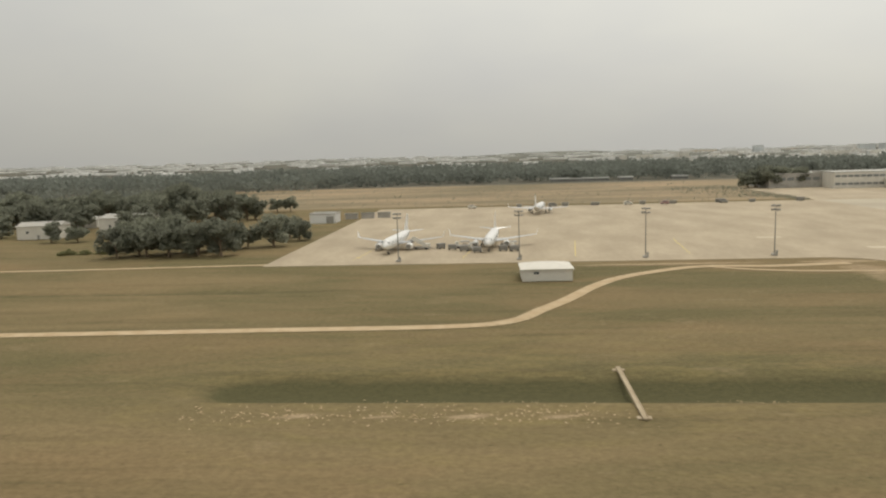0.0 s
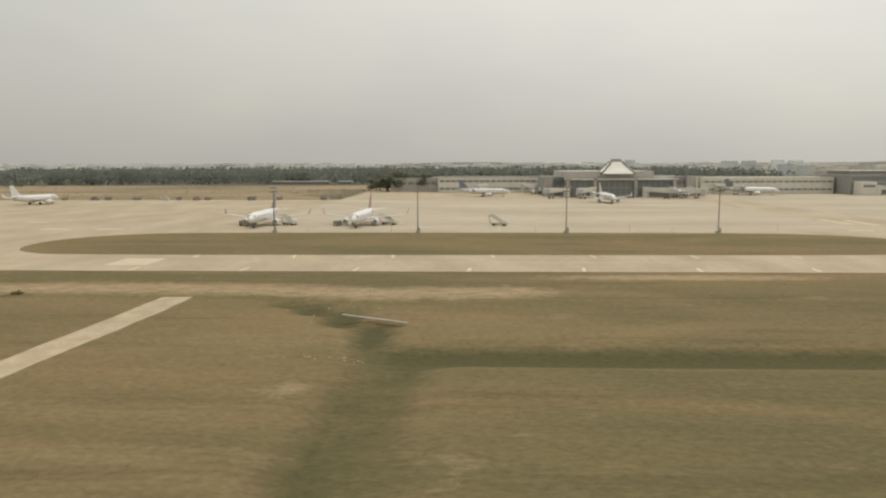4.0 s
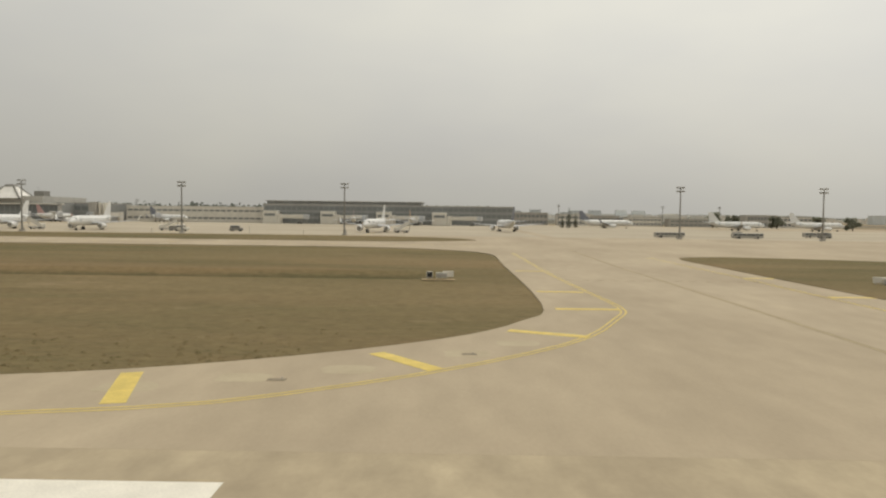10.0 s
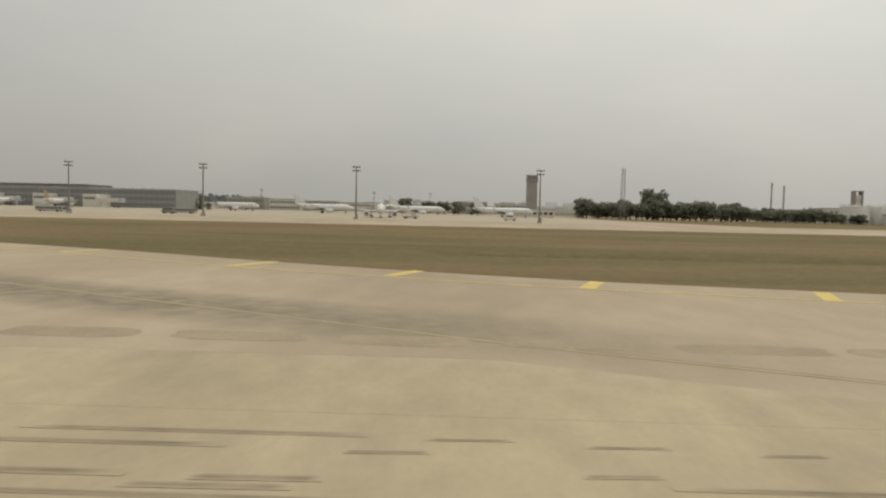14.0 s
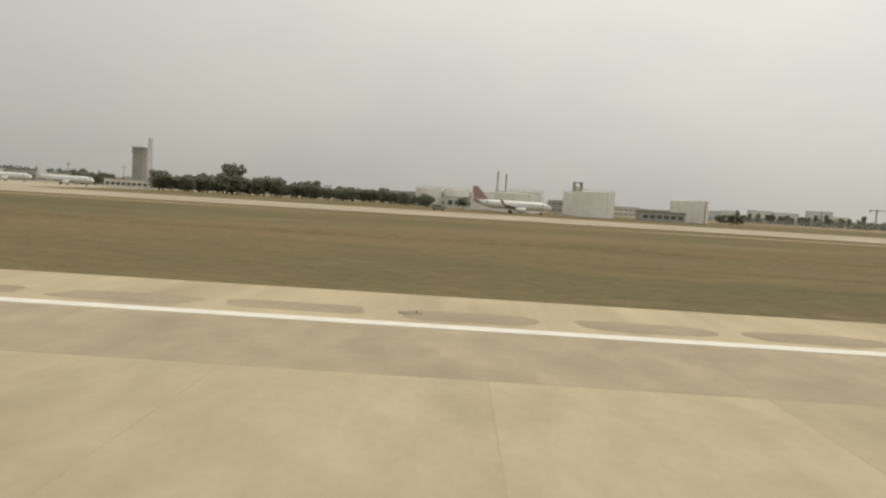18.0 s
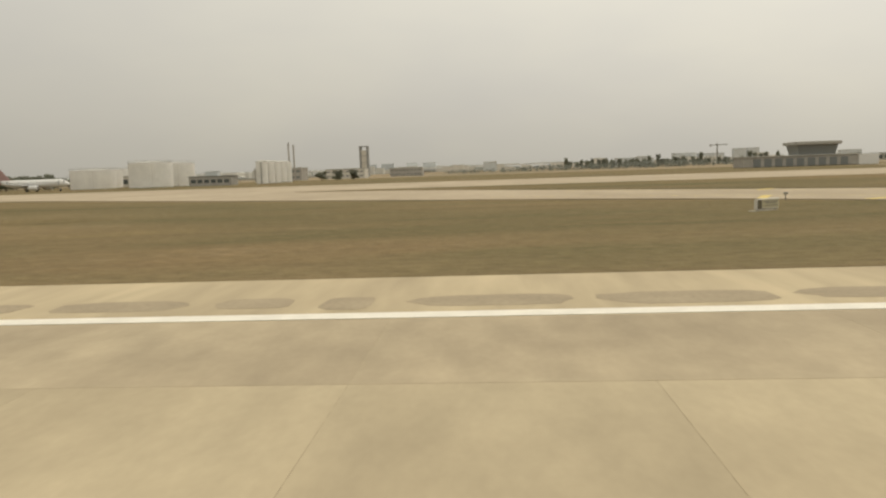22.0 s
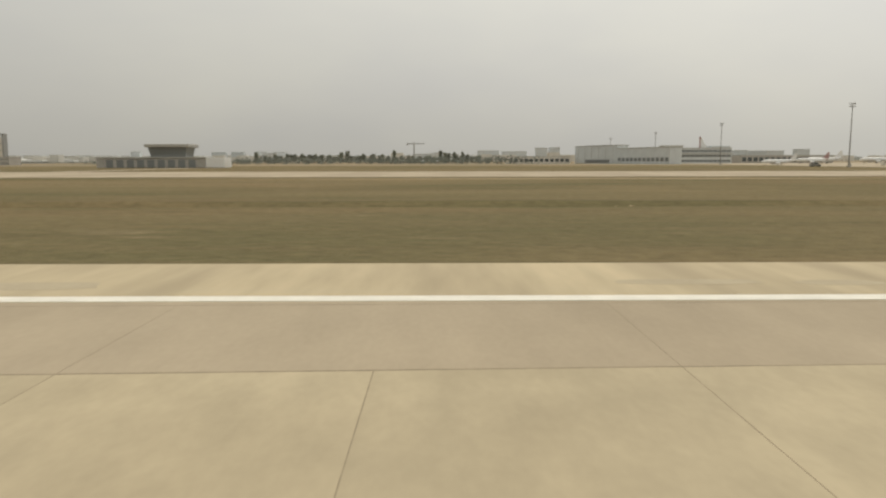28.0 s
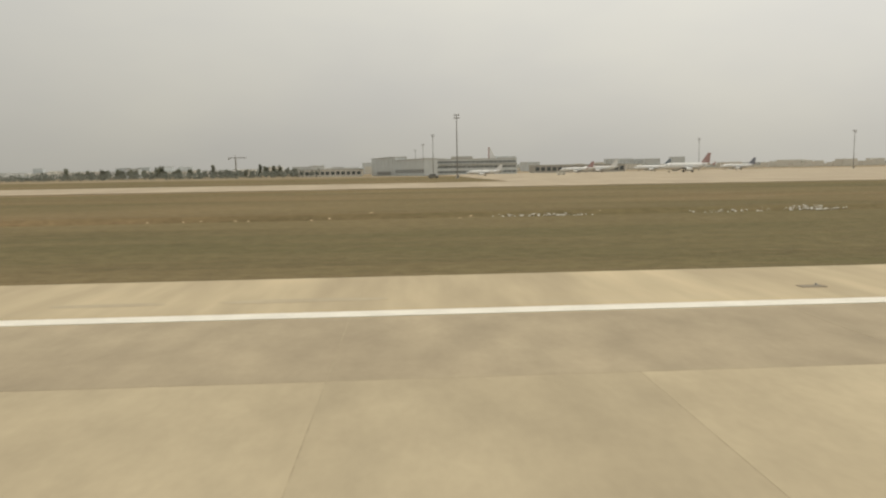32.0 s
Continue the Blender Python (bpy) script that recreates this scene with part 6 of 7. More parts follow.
# single apartment blocks that stand out of the skyline
for k, (x, y, w, h) in enumerate(((1057.6, 2371, 30, 32), (1350, 2300, 46, 28), (1410, 2300, 40, 29), (1490, 2280, 34, 30), (1545, 2280, 40, 29), (2153, 1600, 47, 23.4), (2210, 1600, 54, 21.3), (2270, 1600, 25, 29.4), (2299, 1600, 22, 29.8), (2032, 1600, 26, 16), (2076, 1600, 26, 15.5),
                                  (2500, 1600, 42, 19), (1735, 1330, 24, 16), (2044, 1490, 28, 18), (2012, 1510, 42, 16), (1075, 1400, 26, 18), (1110, 1350, 20, 20), (1180, 1420, 24, 16), (2740, 1500, 32, 21), (2795, 1500, 28, 24))):
    b = block("apartment_block", x, y, w, 16, h, "hazy grey apartment block on the skyline", "apartment block", M_HAZEBLUE, M_ROOF, 6, max(3, int(h / 4)), 1.2, 1.3, M_CURTAIN, 0, "apartment blocks", 1.2)

# low far ridge
for name, yy, amp, base, x0, x1, seed in (("far_ridge_1", 3900, 26, 16, -6000, 8000, 1.0), ("far_ridge_2", 2700, 34, 14, 500, 7000, 7.0)):
    vs, fs = [], []
    n = 120
    for i in range(n + 1):
        x = x0 + (x1 - x0) * i / n
        fade = min(1, min(i, n - i) / 12)
        z = fade * max(2, base + amp * noise.noise((x * 0.0009, seed, 0)) + amp * 0.35 * noise.noise((x * 0.004, seed, 3)))
        vs += [(x, yy, -1), (x, yy + 140, z), (x, yy + 500, -1)]
    for i in range(n):
        a, b = 3 * i, 3 * i + 3
        fs += [(a, b, b + 1, a + 1), (a + 1, b + 1, b + 2, a + 2)]
    tagged(mesh_part(name, vs, fs, M_HILL, smooth=True), "low hazy ridge at the horizon", "ridge", kind="structure")


# ---- small things on the field ----
# culvert bridge over the first ditch
cv = thing("culvert_bridge", 269, 122, 0, 0, "narrow concrete footbridge slab across the ditch", "footbridge")
part("deck", bx((0, 0, 0.1), (0.75, 23, 0.26), 0, 0.05), M_STUB, cv)
for s in (-1, 1):
    part("kerb", bx((s * 0.32, 0, 0.26), (0.1, 23, 0.12), 0, 0.03), M_STUB, cv)
    part("abutment", bx((0, s * 10.5, -0.6), (1.9, 1.0, 1.3), 0, 0.05), M_STUB, cv)
cv2 = thing("culvert_bridge", 515, 117, 0, 62, "thin concrete slab crossing the ditch", "footbridge")
part("deck", bx((0, 0, -0.02), (0.5, 12, 0.16), 0, 0.03), M_CONCRETE, cv2)
cv3 = thing("culvert_bridge", 596, 98, 0, -6, "short pale concrete slab over the ditch", "footbridge")
part("deck", bx((0, 0, 0.02), (1.3, 12, 0.25), 0, 0.05), M_STUB, cv3)
cv4 = thing("culvert_bridge", 584, 72, 0, -14, "worn strip of concrete in the grass", "slab")
part("deck", bx((0, 0, -0.02), (0.7, 24, 0.16), 0, 0.03), M_STUB, cv4)

# wind indicator circle
ring = thing("wind_circle", 819, 76.5, 0, 0, "white painted circle in the grass round a windsock", "marking")
verts, faces = [], []
for k in range(48):
    a = 2 * math.pi * k / 48
    verts += [(5.9 * math.cos(a), 5.9 * math.sin(a), 0.1), (4.9 * math.cos(a), 4.9 * math.sin(a), 0.1), (5.9 * math.cos(a), 5.9 * math.sin(a), -0.2), (4.9 * math.cos(a), 4.9 * math.sin(a), -0.2)]
for k in range(48):
    a, b = 4 * k, 4 * ((k + 1) % 48)
    faces += [(a, b, b + 1, a + 1), (a + 2, b + 2, b, a), (a + 1, b + 1, b + 3, a + 3)]
mesh_part("band", verts, faces, M_WHITE, ring)
part("plinth", bx((0, 0, 0.05), (2.0, 2.0, 0.35), 0, 0.05), M_LIGHTPATCH, ring)
ws = thing("windsock", 819, 76.5, 0.15, 0, "drooping pale windsock with a faded band", "windsock")
part("pole", tb((0, 0, 0), (0, 0, 4.9), 0.04, 0.025), M_PLASTER, ws)
part("sock", loft([[(x_ + 0.02, r * math.cos(a), z_ + r * math.sin(a)) for a in [2 * math.pi * i / 10 for i in range(10)]] for x_, z_, r in ((0.1, 4.75, 0.3), (-0.9, 4.65, 0.25), (-1.7, 4.3, 0.2), (-2.3, 3.9, 0.14))], False), M_PLASTER, ws)
part("band", loft([[(x_, r * math.cos(a), z_ + r * math.sin(a)) for a in [2 * math.pi * i / 10 for i in range(10)]] for x_, z_, r in ((-0.55, 4.7, 0.29), (-1.0, 4.64, 0.26))], False), M_ORANGE, ws, "faded orange band")


def sign(x, y, turn, m=1, label="dark airfield sign box beside two pale boards on a slab"):
    """Guidance signs on one footing: a dark box and two pale boards; m mirrors the row."""
    top = thing("airfield_sign", x, y, 0, turn, label, "airfield sign", "airfield signs")
    part("dark_box", bx((0, 0, 0.72), (1.05, 0.4, 1.0), 0, 0.04), M_PLASTER, top)
    part("dark_face", bx((0, -0.21, 0.72), (0.88, 0.05, 0.84)), M_TYRE, top, "black sign face")
    part("board", bx((m * 2.0, 0, 0.66), (1.9, 0.36, 0.86), 0, 0.04), M_PLASTER, top)
    part("board_face", bx((m * 2.0, -0.19, 0.64), (1.76, 0.05, 0.68)), M_CONCRETE, top, "weathered grey sign face")
    part("turned_board", bx((m * 3.1, 0.75, 0.8), (1.9, 0.3, 0.95), m * 24, 0.04), M_PLASTER, top)
    for lx, ly in ((-0.35, 0), (0.35, 0), (m * 1.4, 0), (m * 2.6, 0), (m * 2.6, 0.53), (m * 3.6, 0.97)):
        part("leg", bx((lx, ly, 0.15), (0.1, 0.1, 0.34)), M_STEEL, top)
    part("base", bx((m * 1.4, 0.25, -0.05), (5.6, 1.6, 0.1), 0, 0.04), M_DIRT, top, "dusty concrete footing")
    return top


sg = sign(653.7, 84.0, 0)
far_sign = copy_thing(sg, pose(950.2, 83, 0))
far_sign.scale = (0.68, 0.68, 0.72)
sg2 = sign(705.9, 82.6, 0, -1)
far_sign = copy_thing(sg2, pose(1003.2, 82.1, 0))
far_sign.scale = (0.68, 0.68, 0.72)


def twin_sign(x, y, z, turn, wide, dark, lettered, label):
    """A pale board and a dark-faced box side by side on one footing."""
    top = thing("airfield_sign", x, y, z, turn, label, "airfield sign", "airfield signs")
    board = part("board", bx((0, 0, 0.5), (wide, 0.26, 0.8), 0, 0.03), M_PLASTER, top)
    part("board_face", bx((0, -0.135, 0.5), (wide - 0.14, 0.02, 0.64)), M_SIGNFACE if lettered else M_GRAVEL, board, "weathered pale sign face")
    if lettered:
        for k, (w, zz) in enumerate(((wide - 0.4, 0.68), (wide - 0.7, 0.56), (wide - 0.5, 0.36))):
            part("text_bar", bx((0.05 * k, -0.15, zz), (w, 0.012, 0.06)), M_DARKSTEEL, board, "dark bar of unreadable writing")
    sx = dark[0]
    case = part("dark_box", bx((sx, -0.04, 0.48), (dark[1], 0.3, 0.78), 0, 0.03), M_PLASTER, top)
    part("dark_face", bx((sx, -0.195, 0.48), (dark[1] - 0.1, 0.02, 0.66)), M_SIGNDARK, case, "dark olive sign face")
    for lx in (-wide * 0.35, wide * 0.35, sx):
        part("leg", bx((lx, 0, 0.05), (0.1, 0.1, 0.16)), M_STEEL, top)
    part("base", bx((sx * 0.5, 0, -0.03), (wide + dark[1] + 0.2, 0.6, 0.08), 0, 0.02), M_CONCRETE, top, "dusty concrete footing")
    return top


twin_sign(1115.7, 60.8, -0.1, 35, 2.1, (1.9, 1.5), False, "pale grey sign board beside a dark-faced box in the grass")
twin_sign(1755.8, 62.3, -0.1, 28, 1.9, (-1.2, 0.55), True, "cream lettered sign board with a narrow dark panel")
small = thing("marker_board", 1393.2, 38.5, -0.1, -55, "narrow grass-coloured marker box with a white top", "marker board")
part("panel", bx((0, 0, 0.42), (0.85, 0.26, 0.7), 0, 0.03), M_SIGNDARK, small)
part("cap", bx((0, 0, 0.8), (0.9, 0.3, 0.06), 0, 0.02), M_WHITE, small, "white top edge")
part("footing", bx((0, 0, 0.02), (1.1, 0.5, 0.1), 0, 0.02), M_PLASTER, small)
for x, y in ((1121.4, 68.3), (1762.2, 75.2)):
    mk = thing("edge_marker", x, y, -0.1, 0, "short dark edge marker at the pavement side", "marker post", "dark edge markers")
    part("post", tb((0, 0, 0), (0, 0, 0.6), 0.05, 0.05, 8), M_DARKSTEEL, mk)
    part("head", bx((0, 0, 0.66), (0.42, 0.12, 0.2), 0, 0.03), M_DARKSTEEL, mk)
# distance board beside the runway
db = thing("distance_board", 766, 40.6, 0, 28, "small pale yellow distance board box in the grass", "marker board")
part("box", bx((0, 0, 0.45), (0.7, 0.3, 0.85), 0, 0.03), M_PLASTER, db)
part("face", bx((0, -0.16, 0.45), (0.58, 0.03, 0.7)), M_YELLOW, db, "faded yellow face")
part("foot", bx((0, 0, -0.02), (1.3, 0.7, 0.14), 0, 0.02), M_CONCRETE, db)
# box on posts beside the second diagonal exit and a marker board near the runway
bxm = thing("marker_board", 1386, 77, 0, 0, "small grey marker board on posts in the grass", "marker board")
part("board", bx((0, 0, 1.2), (0.6, 0.12, 0.4), 10, 0.02), M_DARKSTEEL, bxm)
for s in (-1, 1):
    part("post", tb((s * 0.25, 0, -1.3), (s * 0.25, 0, 1.1), 0.03), M_STEEL, bxm)
# square drain covers with pale concrete collars
def manhole(x, y, s=0.75):
    top = thing("drain_cover", x, y, 0, 4, "pale square concrete drain cover in the grass", "drain cover", "drain covers")
    fr = bmesh.new()
    for dx, dy, w, h in ((0, s / 2, s + 0.18, 0.18), (0, -s / 2, s + 0.18, 0.18), (s / 2, 0, 0.18, s - 0.18), (-s / 2, 0, 0.18, s - 0.18)):
        box(fr, (dx, dy, 0), (w, h, 0.3), 0, 0.02)
    part("collar", fr, M_LIGHTPATCH, top)
    part("lid", bx((0, 0, -0.03), (s - 0.18, s - 0.18, 0.24)), M_CONCRETE, top)
    return top


mh = manhole(656.8, 52.8)
for x, y in ((655.8, 44.1), (707.5, 53.2), (712.7, 44.6), (657.3, 69.9), (655.5, 69.3), (1151.1, 35.6), (1162.5, 33.9), (817, 31.8), (799.5, 37.4), (307.7, 113.4), (347.5, 113.9), (1673.6, 38.4)):
    copy_thing(mh, pose(x, y, 0, 0, 0, 4))

# approach indicator units on a concrete strip
slab("concrete_strip", [(1028.2, 56), (1031.4, 55.8), (1031.4, 36.2), (1028.8, 36.8)], 0.09, 0.3, M_CONCRETE, "pale concrete strip carrying light units", "strip")
def papi(x, y):
    top = thing("approach_light_unit", x, y, 0.09, 8, "small dark boxy approach light unit on short legs", "light unit", "approach light units")
    part("housing", bx((0, 0, 0.42), (1.15, 0.6, 0.26), 0, 0.04), M_STEEL, top)
    part("front", bx((0, -0.31, 0.4), (1.0, 0.05, 0.18)), M_DARKSTEEL, top)
    for sx in (-1, 1):
        part("leg", tb((sx * 0.42, 0, 0), (sx * 0.42, 0, 0.32), 0.04), M_STEEL, top)
    return top
pp = papi(1029.8, 61.5)
for x, y in ((1029.6, 51.6), (1029.7, 44), (1030, 37.8)):
    copy_thing(pp, pose(x, y, 0.09, 0, 0, 8))

# shoulder pits with edge lights
def pit(x, y):
    top = thing("light_pit", x, y, 0.0, 0, "dark steel pit cover with a tiny edge light", "edge light", "runway edge lights")
    part("cover", bx((0, 0, 0.004), (0.8, 0.42, 0.04), 0, 0.008), M_PIT, top)
    part("lamp", tb((0.2, 0.1, 0.02), (0.2, 0.1, 0.09), 0.05, 0.03), M_STEEL, top)
    return top
pl = pit(818, 25.7)
for x, y in ((668.6, 70.1), (668.9, 48.1), (914.1, 25.9), (920.7, 25.9), (926.2, 25.9), (1125.3, 25.4), (697.4, 49.5), (703.9, 40.8), (693.4, 59.6), (945, 32.2), (953.6, 38.6), (1019.8, 27.1), (1022.9, 26), (1030.8, 25.7), (1042, 25.7), (1090.7, 25.7), (1163.9, 25.5), (1169.3, 26.7), (1173.2, 30.6), (1174.3, 35.9), (1172.9, 41.1), (1171, 44.8), (1385, 25.7), (1433.8, 25.7), (1488.1, 25.4), (1542.3, 26.2), (1594, 25.7), (1648, 25.8), (1702, 25.7), (1750, 25.7), (1845.8, 23.3), (1918.7, 31.2), (1916.3, 21.3), (2028, 25.7), (2079.9, 25.7), (2131, 25.8), (2182, 26), (2234, 25.7)):
    copy_thing(pl, pose(x, y, 0))

# ground vehicles on the apron
def body(top, size, z, material, bevel=0.12, name="body", at_=(0, 0)):
    return part(name, bx((at_[0], at_[1], z + size[2] / 2), size, 0, bevel), material, top)


def wheels(top, xs, ys, r=0.45):
    for x in xs:
        for y in ys:
            part("wheel", tb((x, y - 0.14, r), (x, y + 0.14, r), r, r, 10), M_TYRE, top)


def bus(x, y, turn, label="long low apron bus with dark windows"):
    top = thing("apron_bus", x, y, 0, turn, label, "bus", "apron buses")
    body(top, (11, 2.6, 1.7), 0.35, M_CONCRETE)
    for s in (-1, 1):
        for k in range(7):
            part("window", bx((-4.6 + 1.53 * k, s * 1.31, 1.5), (1.3, 0.06, 0.7)), M_GLASS, top)
    part("windscreen", bx((5.52, 0, 1.45), (0.06, 2.2, 0.9)), M_GLASS, top)
    wheels(top, (-3.4, 3.4), (-1.2, 1.2), 0.42)
    return top


def car(x, y, turn, mat, label):
    top = thing("service_van", x, y, 0, turn, label, "van", "service vans")
    body(top, (5.2, 2.0, 1.1), 0.35, mat)
    body(top, (3.6, 1.9, 0.95), 1.4, mat, 0.2, "cabin", (-0.5, 0))
    part("windscreen", bx((1.3, 0, 1.85), (0.08, 1.6, 0.6), 0), M_GLASS, top)
    for s in (-1, 1):
        part("side_window", bx((-0.3, s * 0.96, 1.9), (2.6, 0.05, 0.5)), M_GLASS, top)
    wheels(top, (-1.6, 1.6), (-0.95, 0.95), 0.36)
    return top


def stairs(x, y, turn):
    top = thing("boarding_stairs", x, y, 0, turn, "grey mobile boarding stairs truck", "boarding stairs", "boarding stairs")
    body(top, (6.2, 2.1, 0.6), 0.45, M_CONCRETE, 0.08, "chassis")
    body(top, (1.6, 2.0, 1.3), 1.0, M_PLASTER, 0.12, "cab", (-2.2, 0))
    fl = bmesh.new()
    for k in range(12):
        box(fl, (-1.2 + 0.42 * k, 0, 1.2 + 0.22 * k), (0.46, 1.6, 0.1))
    part("steps", fl, M_STEEL, top)
    for s in (-1, 1):
        part("side_rail", loft([[(-1.3, s * 0.85 - 0.04, 1.1), (-1.3, s * 0.85 + 0.04, 1.1), (-1.3, s * 0.85 + 0.04, 2.2), (-1.3, s * 0.85 - 0.04, 2.2)], [(3.6, s * 0.85 - 0.04, 3.6), (3.6, s * 0.85 + 0.04, 3.6), (3.6, s * 0.85 + 0.04, 4.8), (3.6, s * 0.85 - 0.04, 4.8)]]), M_PLASTER, top)
    part("platform", bx((4.3, 0, 3.65), (1.5, 1.9, 0.16)), M_STEEL, top)
    part("strut", tb((3.4, 0, 0.8), (4.2, 0, 3.6), 0.12), M_STEEL, top)
    wheels(top, (-2, 2), (-0.95, 0.95), 0.42)
    return top


def loader(x, y, turn):
    top = thing("cargo_loader", x, y, 0, turn, "dark cargo loader with raised platform", "cargo loader", "loading equipment")
    body(top, (5.5, 2.6, 0.7), 0.4, M_CONCRETE, 0.06, "chassis")
    body(top, (3.4, 2.6, 0.25), 2.4, M_STEEL, 0.03, "platform", (0.8, 0))
    for sx in (-0.6, 2.2):
        part("scissor", tb((sx, -0.9, 1.0), (1.6 - sx, -0.9, 2.4), 0.09), M_STEEL, top)
    body(top, (1.2, 1.1, 1.3), 1.1, M_PLASTER, 0.1, "cab", (-2, 0.6))
    wheels(top, (-1.8, 1.8), (-1.2, 1.2), 0.4)
    return top


def cart(x, y, turn):
    top = thing("baggage_cart", x, y, 0, turn, "dark covered baggage cart", "baggage cart", "baggage carts")
    body(top, (3.2, 1.7, 0.25), 0.45, M_STEEL, 0.03, "bed")
    body(top, (3.0, 1.6, 1.3), 0.75, M_DARKSTEEL, 0.06, "cover")
    wheels(top, (-1.1, 1.1), (-0.75, 0.75), 0.28)
    return top


sa = stairs(541.5, 282, 160)
for x, y, tn in ((788, 285, 170), (460.5, 285, 150), (499, 287, 160), (838, 290, 20), (932, 300, 30), (221, 283, 165), (1200, 294, 170)):
    copy_thing(sa, pose(x, y, 0, 0, 0, tn))
ba = bus(1035, 273, 2)
for x, y, tn in ((1064, 272, -3), (1104, 300, 2)):
    copy_thing(ba, pose(x, y, 0, 0, 0, tn))
la = loader(240, 279, 80)
for x, y, tn in ((255, 281, 95), (236, 285, 10), (720, 287, 75), (205, 284, 90)):
    copy_thing(la, pose(x, y, 0, 0, 0, tn))
ct = cart(232.5, 280, 5)
for x, y, tn in ((237, 276, 8), (242, 272, 3), (228, 284, 40), (251, 275, 15), (255, 274, 20), (443, 283, 30), (447, 279, 10), (480, 281, 50), (723, 292, 0), (842, 286, 10)):
    copy_thing(ct, pose(x, y, 0, 0, 0, tn))
for x, y, tn, m, lb in ((232, 476, 0, M_PLASTER, "white service van far across the apron"), (283, 478, 10, M_DARKSTEEL, "dark service van far across the apron"), (330, 478, 0, M_PLASTER, "white service van far across the apron"),
                        (352, 476, 180, M_RED, "red service van far across the apron"), (388, 477, 0, M_DARKSTEEL, "dark service van far across the apron"), (1064, 281, 20, M_DARKSTEEL, "dark service van on the apron"),
                        (1102, 290, 0, M_DARKSTEEL, "dark service van on the apron"), (845, 287, 0, M_PLASTER, "white van beside an airliner"), (610, 520, 0, M_PLASTER, "white van at the terminal"),
                        (640, 500, 30, M_BLUE, "blue van at the terminal"), (866, 290, 0, M_DARKSTEEL, "dark van beside a mast"), (1482, 280, 0, M_DARKSTEEL, "dark van on the perimeter road"), (1240, 290, 0, M_PLASTER, "white van near the tower"),
                        (2318, 446, 0, M_PLASTER, "white van on the far apron"), (2236, 372, 0, M_DARKSTEEL, "dark van by a light mast")):
    car(x, y, tn, m, lb)
for k in range(8):
    block("equipment_rack", 262 + 24 * k + (k % 2) * 5, 479 + (k % 3), 3 + k % 3, 2.0, 1.2 + 0.4 * (k % 2), "dark stored ground equipment along the apron edge", "equipment", M_DARKSTEEL, M_STEEL, group="stored equipment")

# thin fence posts along the apron edge
for k, x in enumerate((474, 503, 553, 585, 600, 636, 760, 775, 790, 828, 845, 880, 900)):
    fp = thing("edge_marker", x, 257 + (k % 3), 0, 0, "thin pale marker post at the apron edge", "marker post", "edge markers")
    part("post", tb((0, 0, -0.1), (0, 0, 1.6 + 1.2 * (k % 2)), 0.07, 0.05, 6), M_STEEL, fp)
    part("cap", bx((0, 0, 1.7 + 1.2 * (k % 2)), (0.2, 0.2, 0.2)), M_PLASTER, fp)

# pale rubble by the ditches and low tufts along the runway shoulder
rs = random.Random(21)
verts, faces = [], []


def stone(x, y, r, z=-0.08):
    k = len(verts)
    for i in range(6):
        a = math.pi / 3 * i + rs.uniform(-0.3, 0.3)
        verts.append((x + r * rs.uniform(0.6, 1.2) * math.cos(a), y + r * rs.uniform(0.5, 1.0) * math.sin(a), z))
    verts.append((x, y, z + r * rs.uniform(0.35, 0.7)))
    for i in range(6):
        faces.append((k + i, k + (i + 1) % 6, k + 6))


for k in range(320):
    stone(rs.uniform(206, 264) + rs.choice((0, 0, 0, 8)), rs.gauss(112.5, 2.0), rs.uniform(0.08, 0.3))
for cx, cy, n, w in ((236, 121, 16, 3), (253, 121, 16, 2), (285, 121, 30, 3), (641.5, 102.5, 70, 1.9), (621.5, 86, 40, 1.2), (654.5, 81, 30, 1.8), (704, 70, 24, 1.5), (657, 62, 14, 2.5), (659.5, 44, 12, 2.0), (737, 88, 20, 7), (838, 89.5, 50, 2.5), (803.1, 50.4, 6, 0.5), (799.9, 46.3, 6, 0.5), (828.9, 46.6, 6, 0.5), (818, 59, 14, 1.2), (818, 54, 14, 1.0), (1925, 68, 30, 9), (2060, 67, 40, 6), (2215, 67.5, 40, 12), (2120, 68, 30, 20), (2174, 32.5, 12, 2.5), (505, 126, 20, 5), (515, 95, 20, 4)):
    for k in range(n):
        x, y = rs.gauss(cx, w), rs.gauss(cy, w * 0.25)
        stone(x, y, rs.uniform(0.05, 0.22), -0.1 - ditch_depth(x, y))
tagged(mesh_part("rubble", verts, faces, M_DIRT), "scattered pale rubble along the ditches", "rubble", kind="stuff")
verts, faces = [], []
for cx, cy, n, w in ((2235, 70.9, 90, 2.6), (2241.3, 70.2, 70, 0.9), (2252, 70.9, 60, 2.2), (2259.8, 71.2, 80, 1.7)):
    for k in range(n):
        x, y = rs.gauss(cx, w), rs.gauss(cy, 0.2)
        stone(x, y, rs.uniform(0.05, 0.2), -0.1 - ditch_depth(x, y))
tagged(mesh_part("white_litter", verts, faces, M_PLASTER), "scattered white litter along the ditch bank", "litter", kind="stuff")
verts, faces = [], []
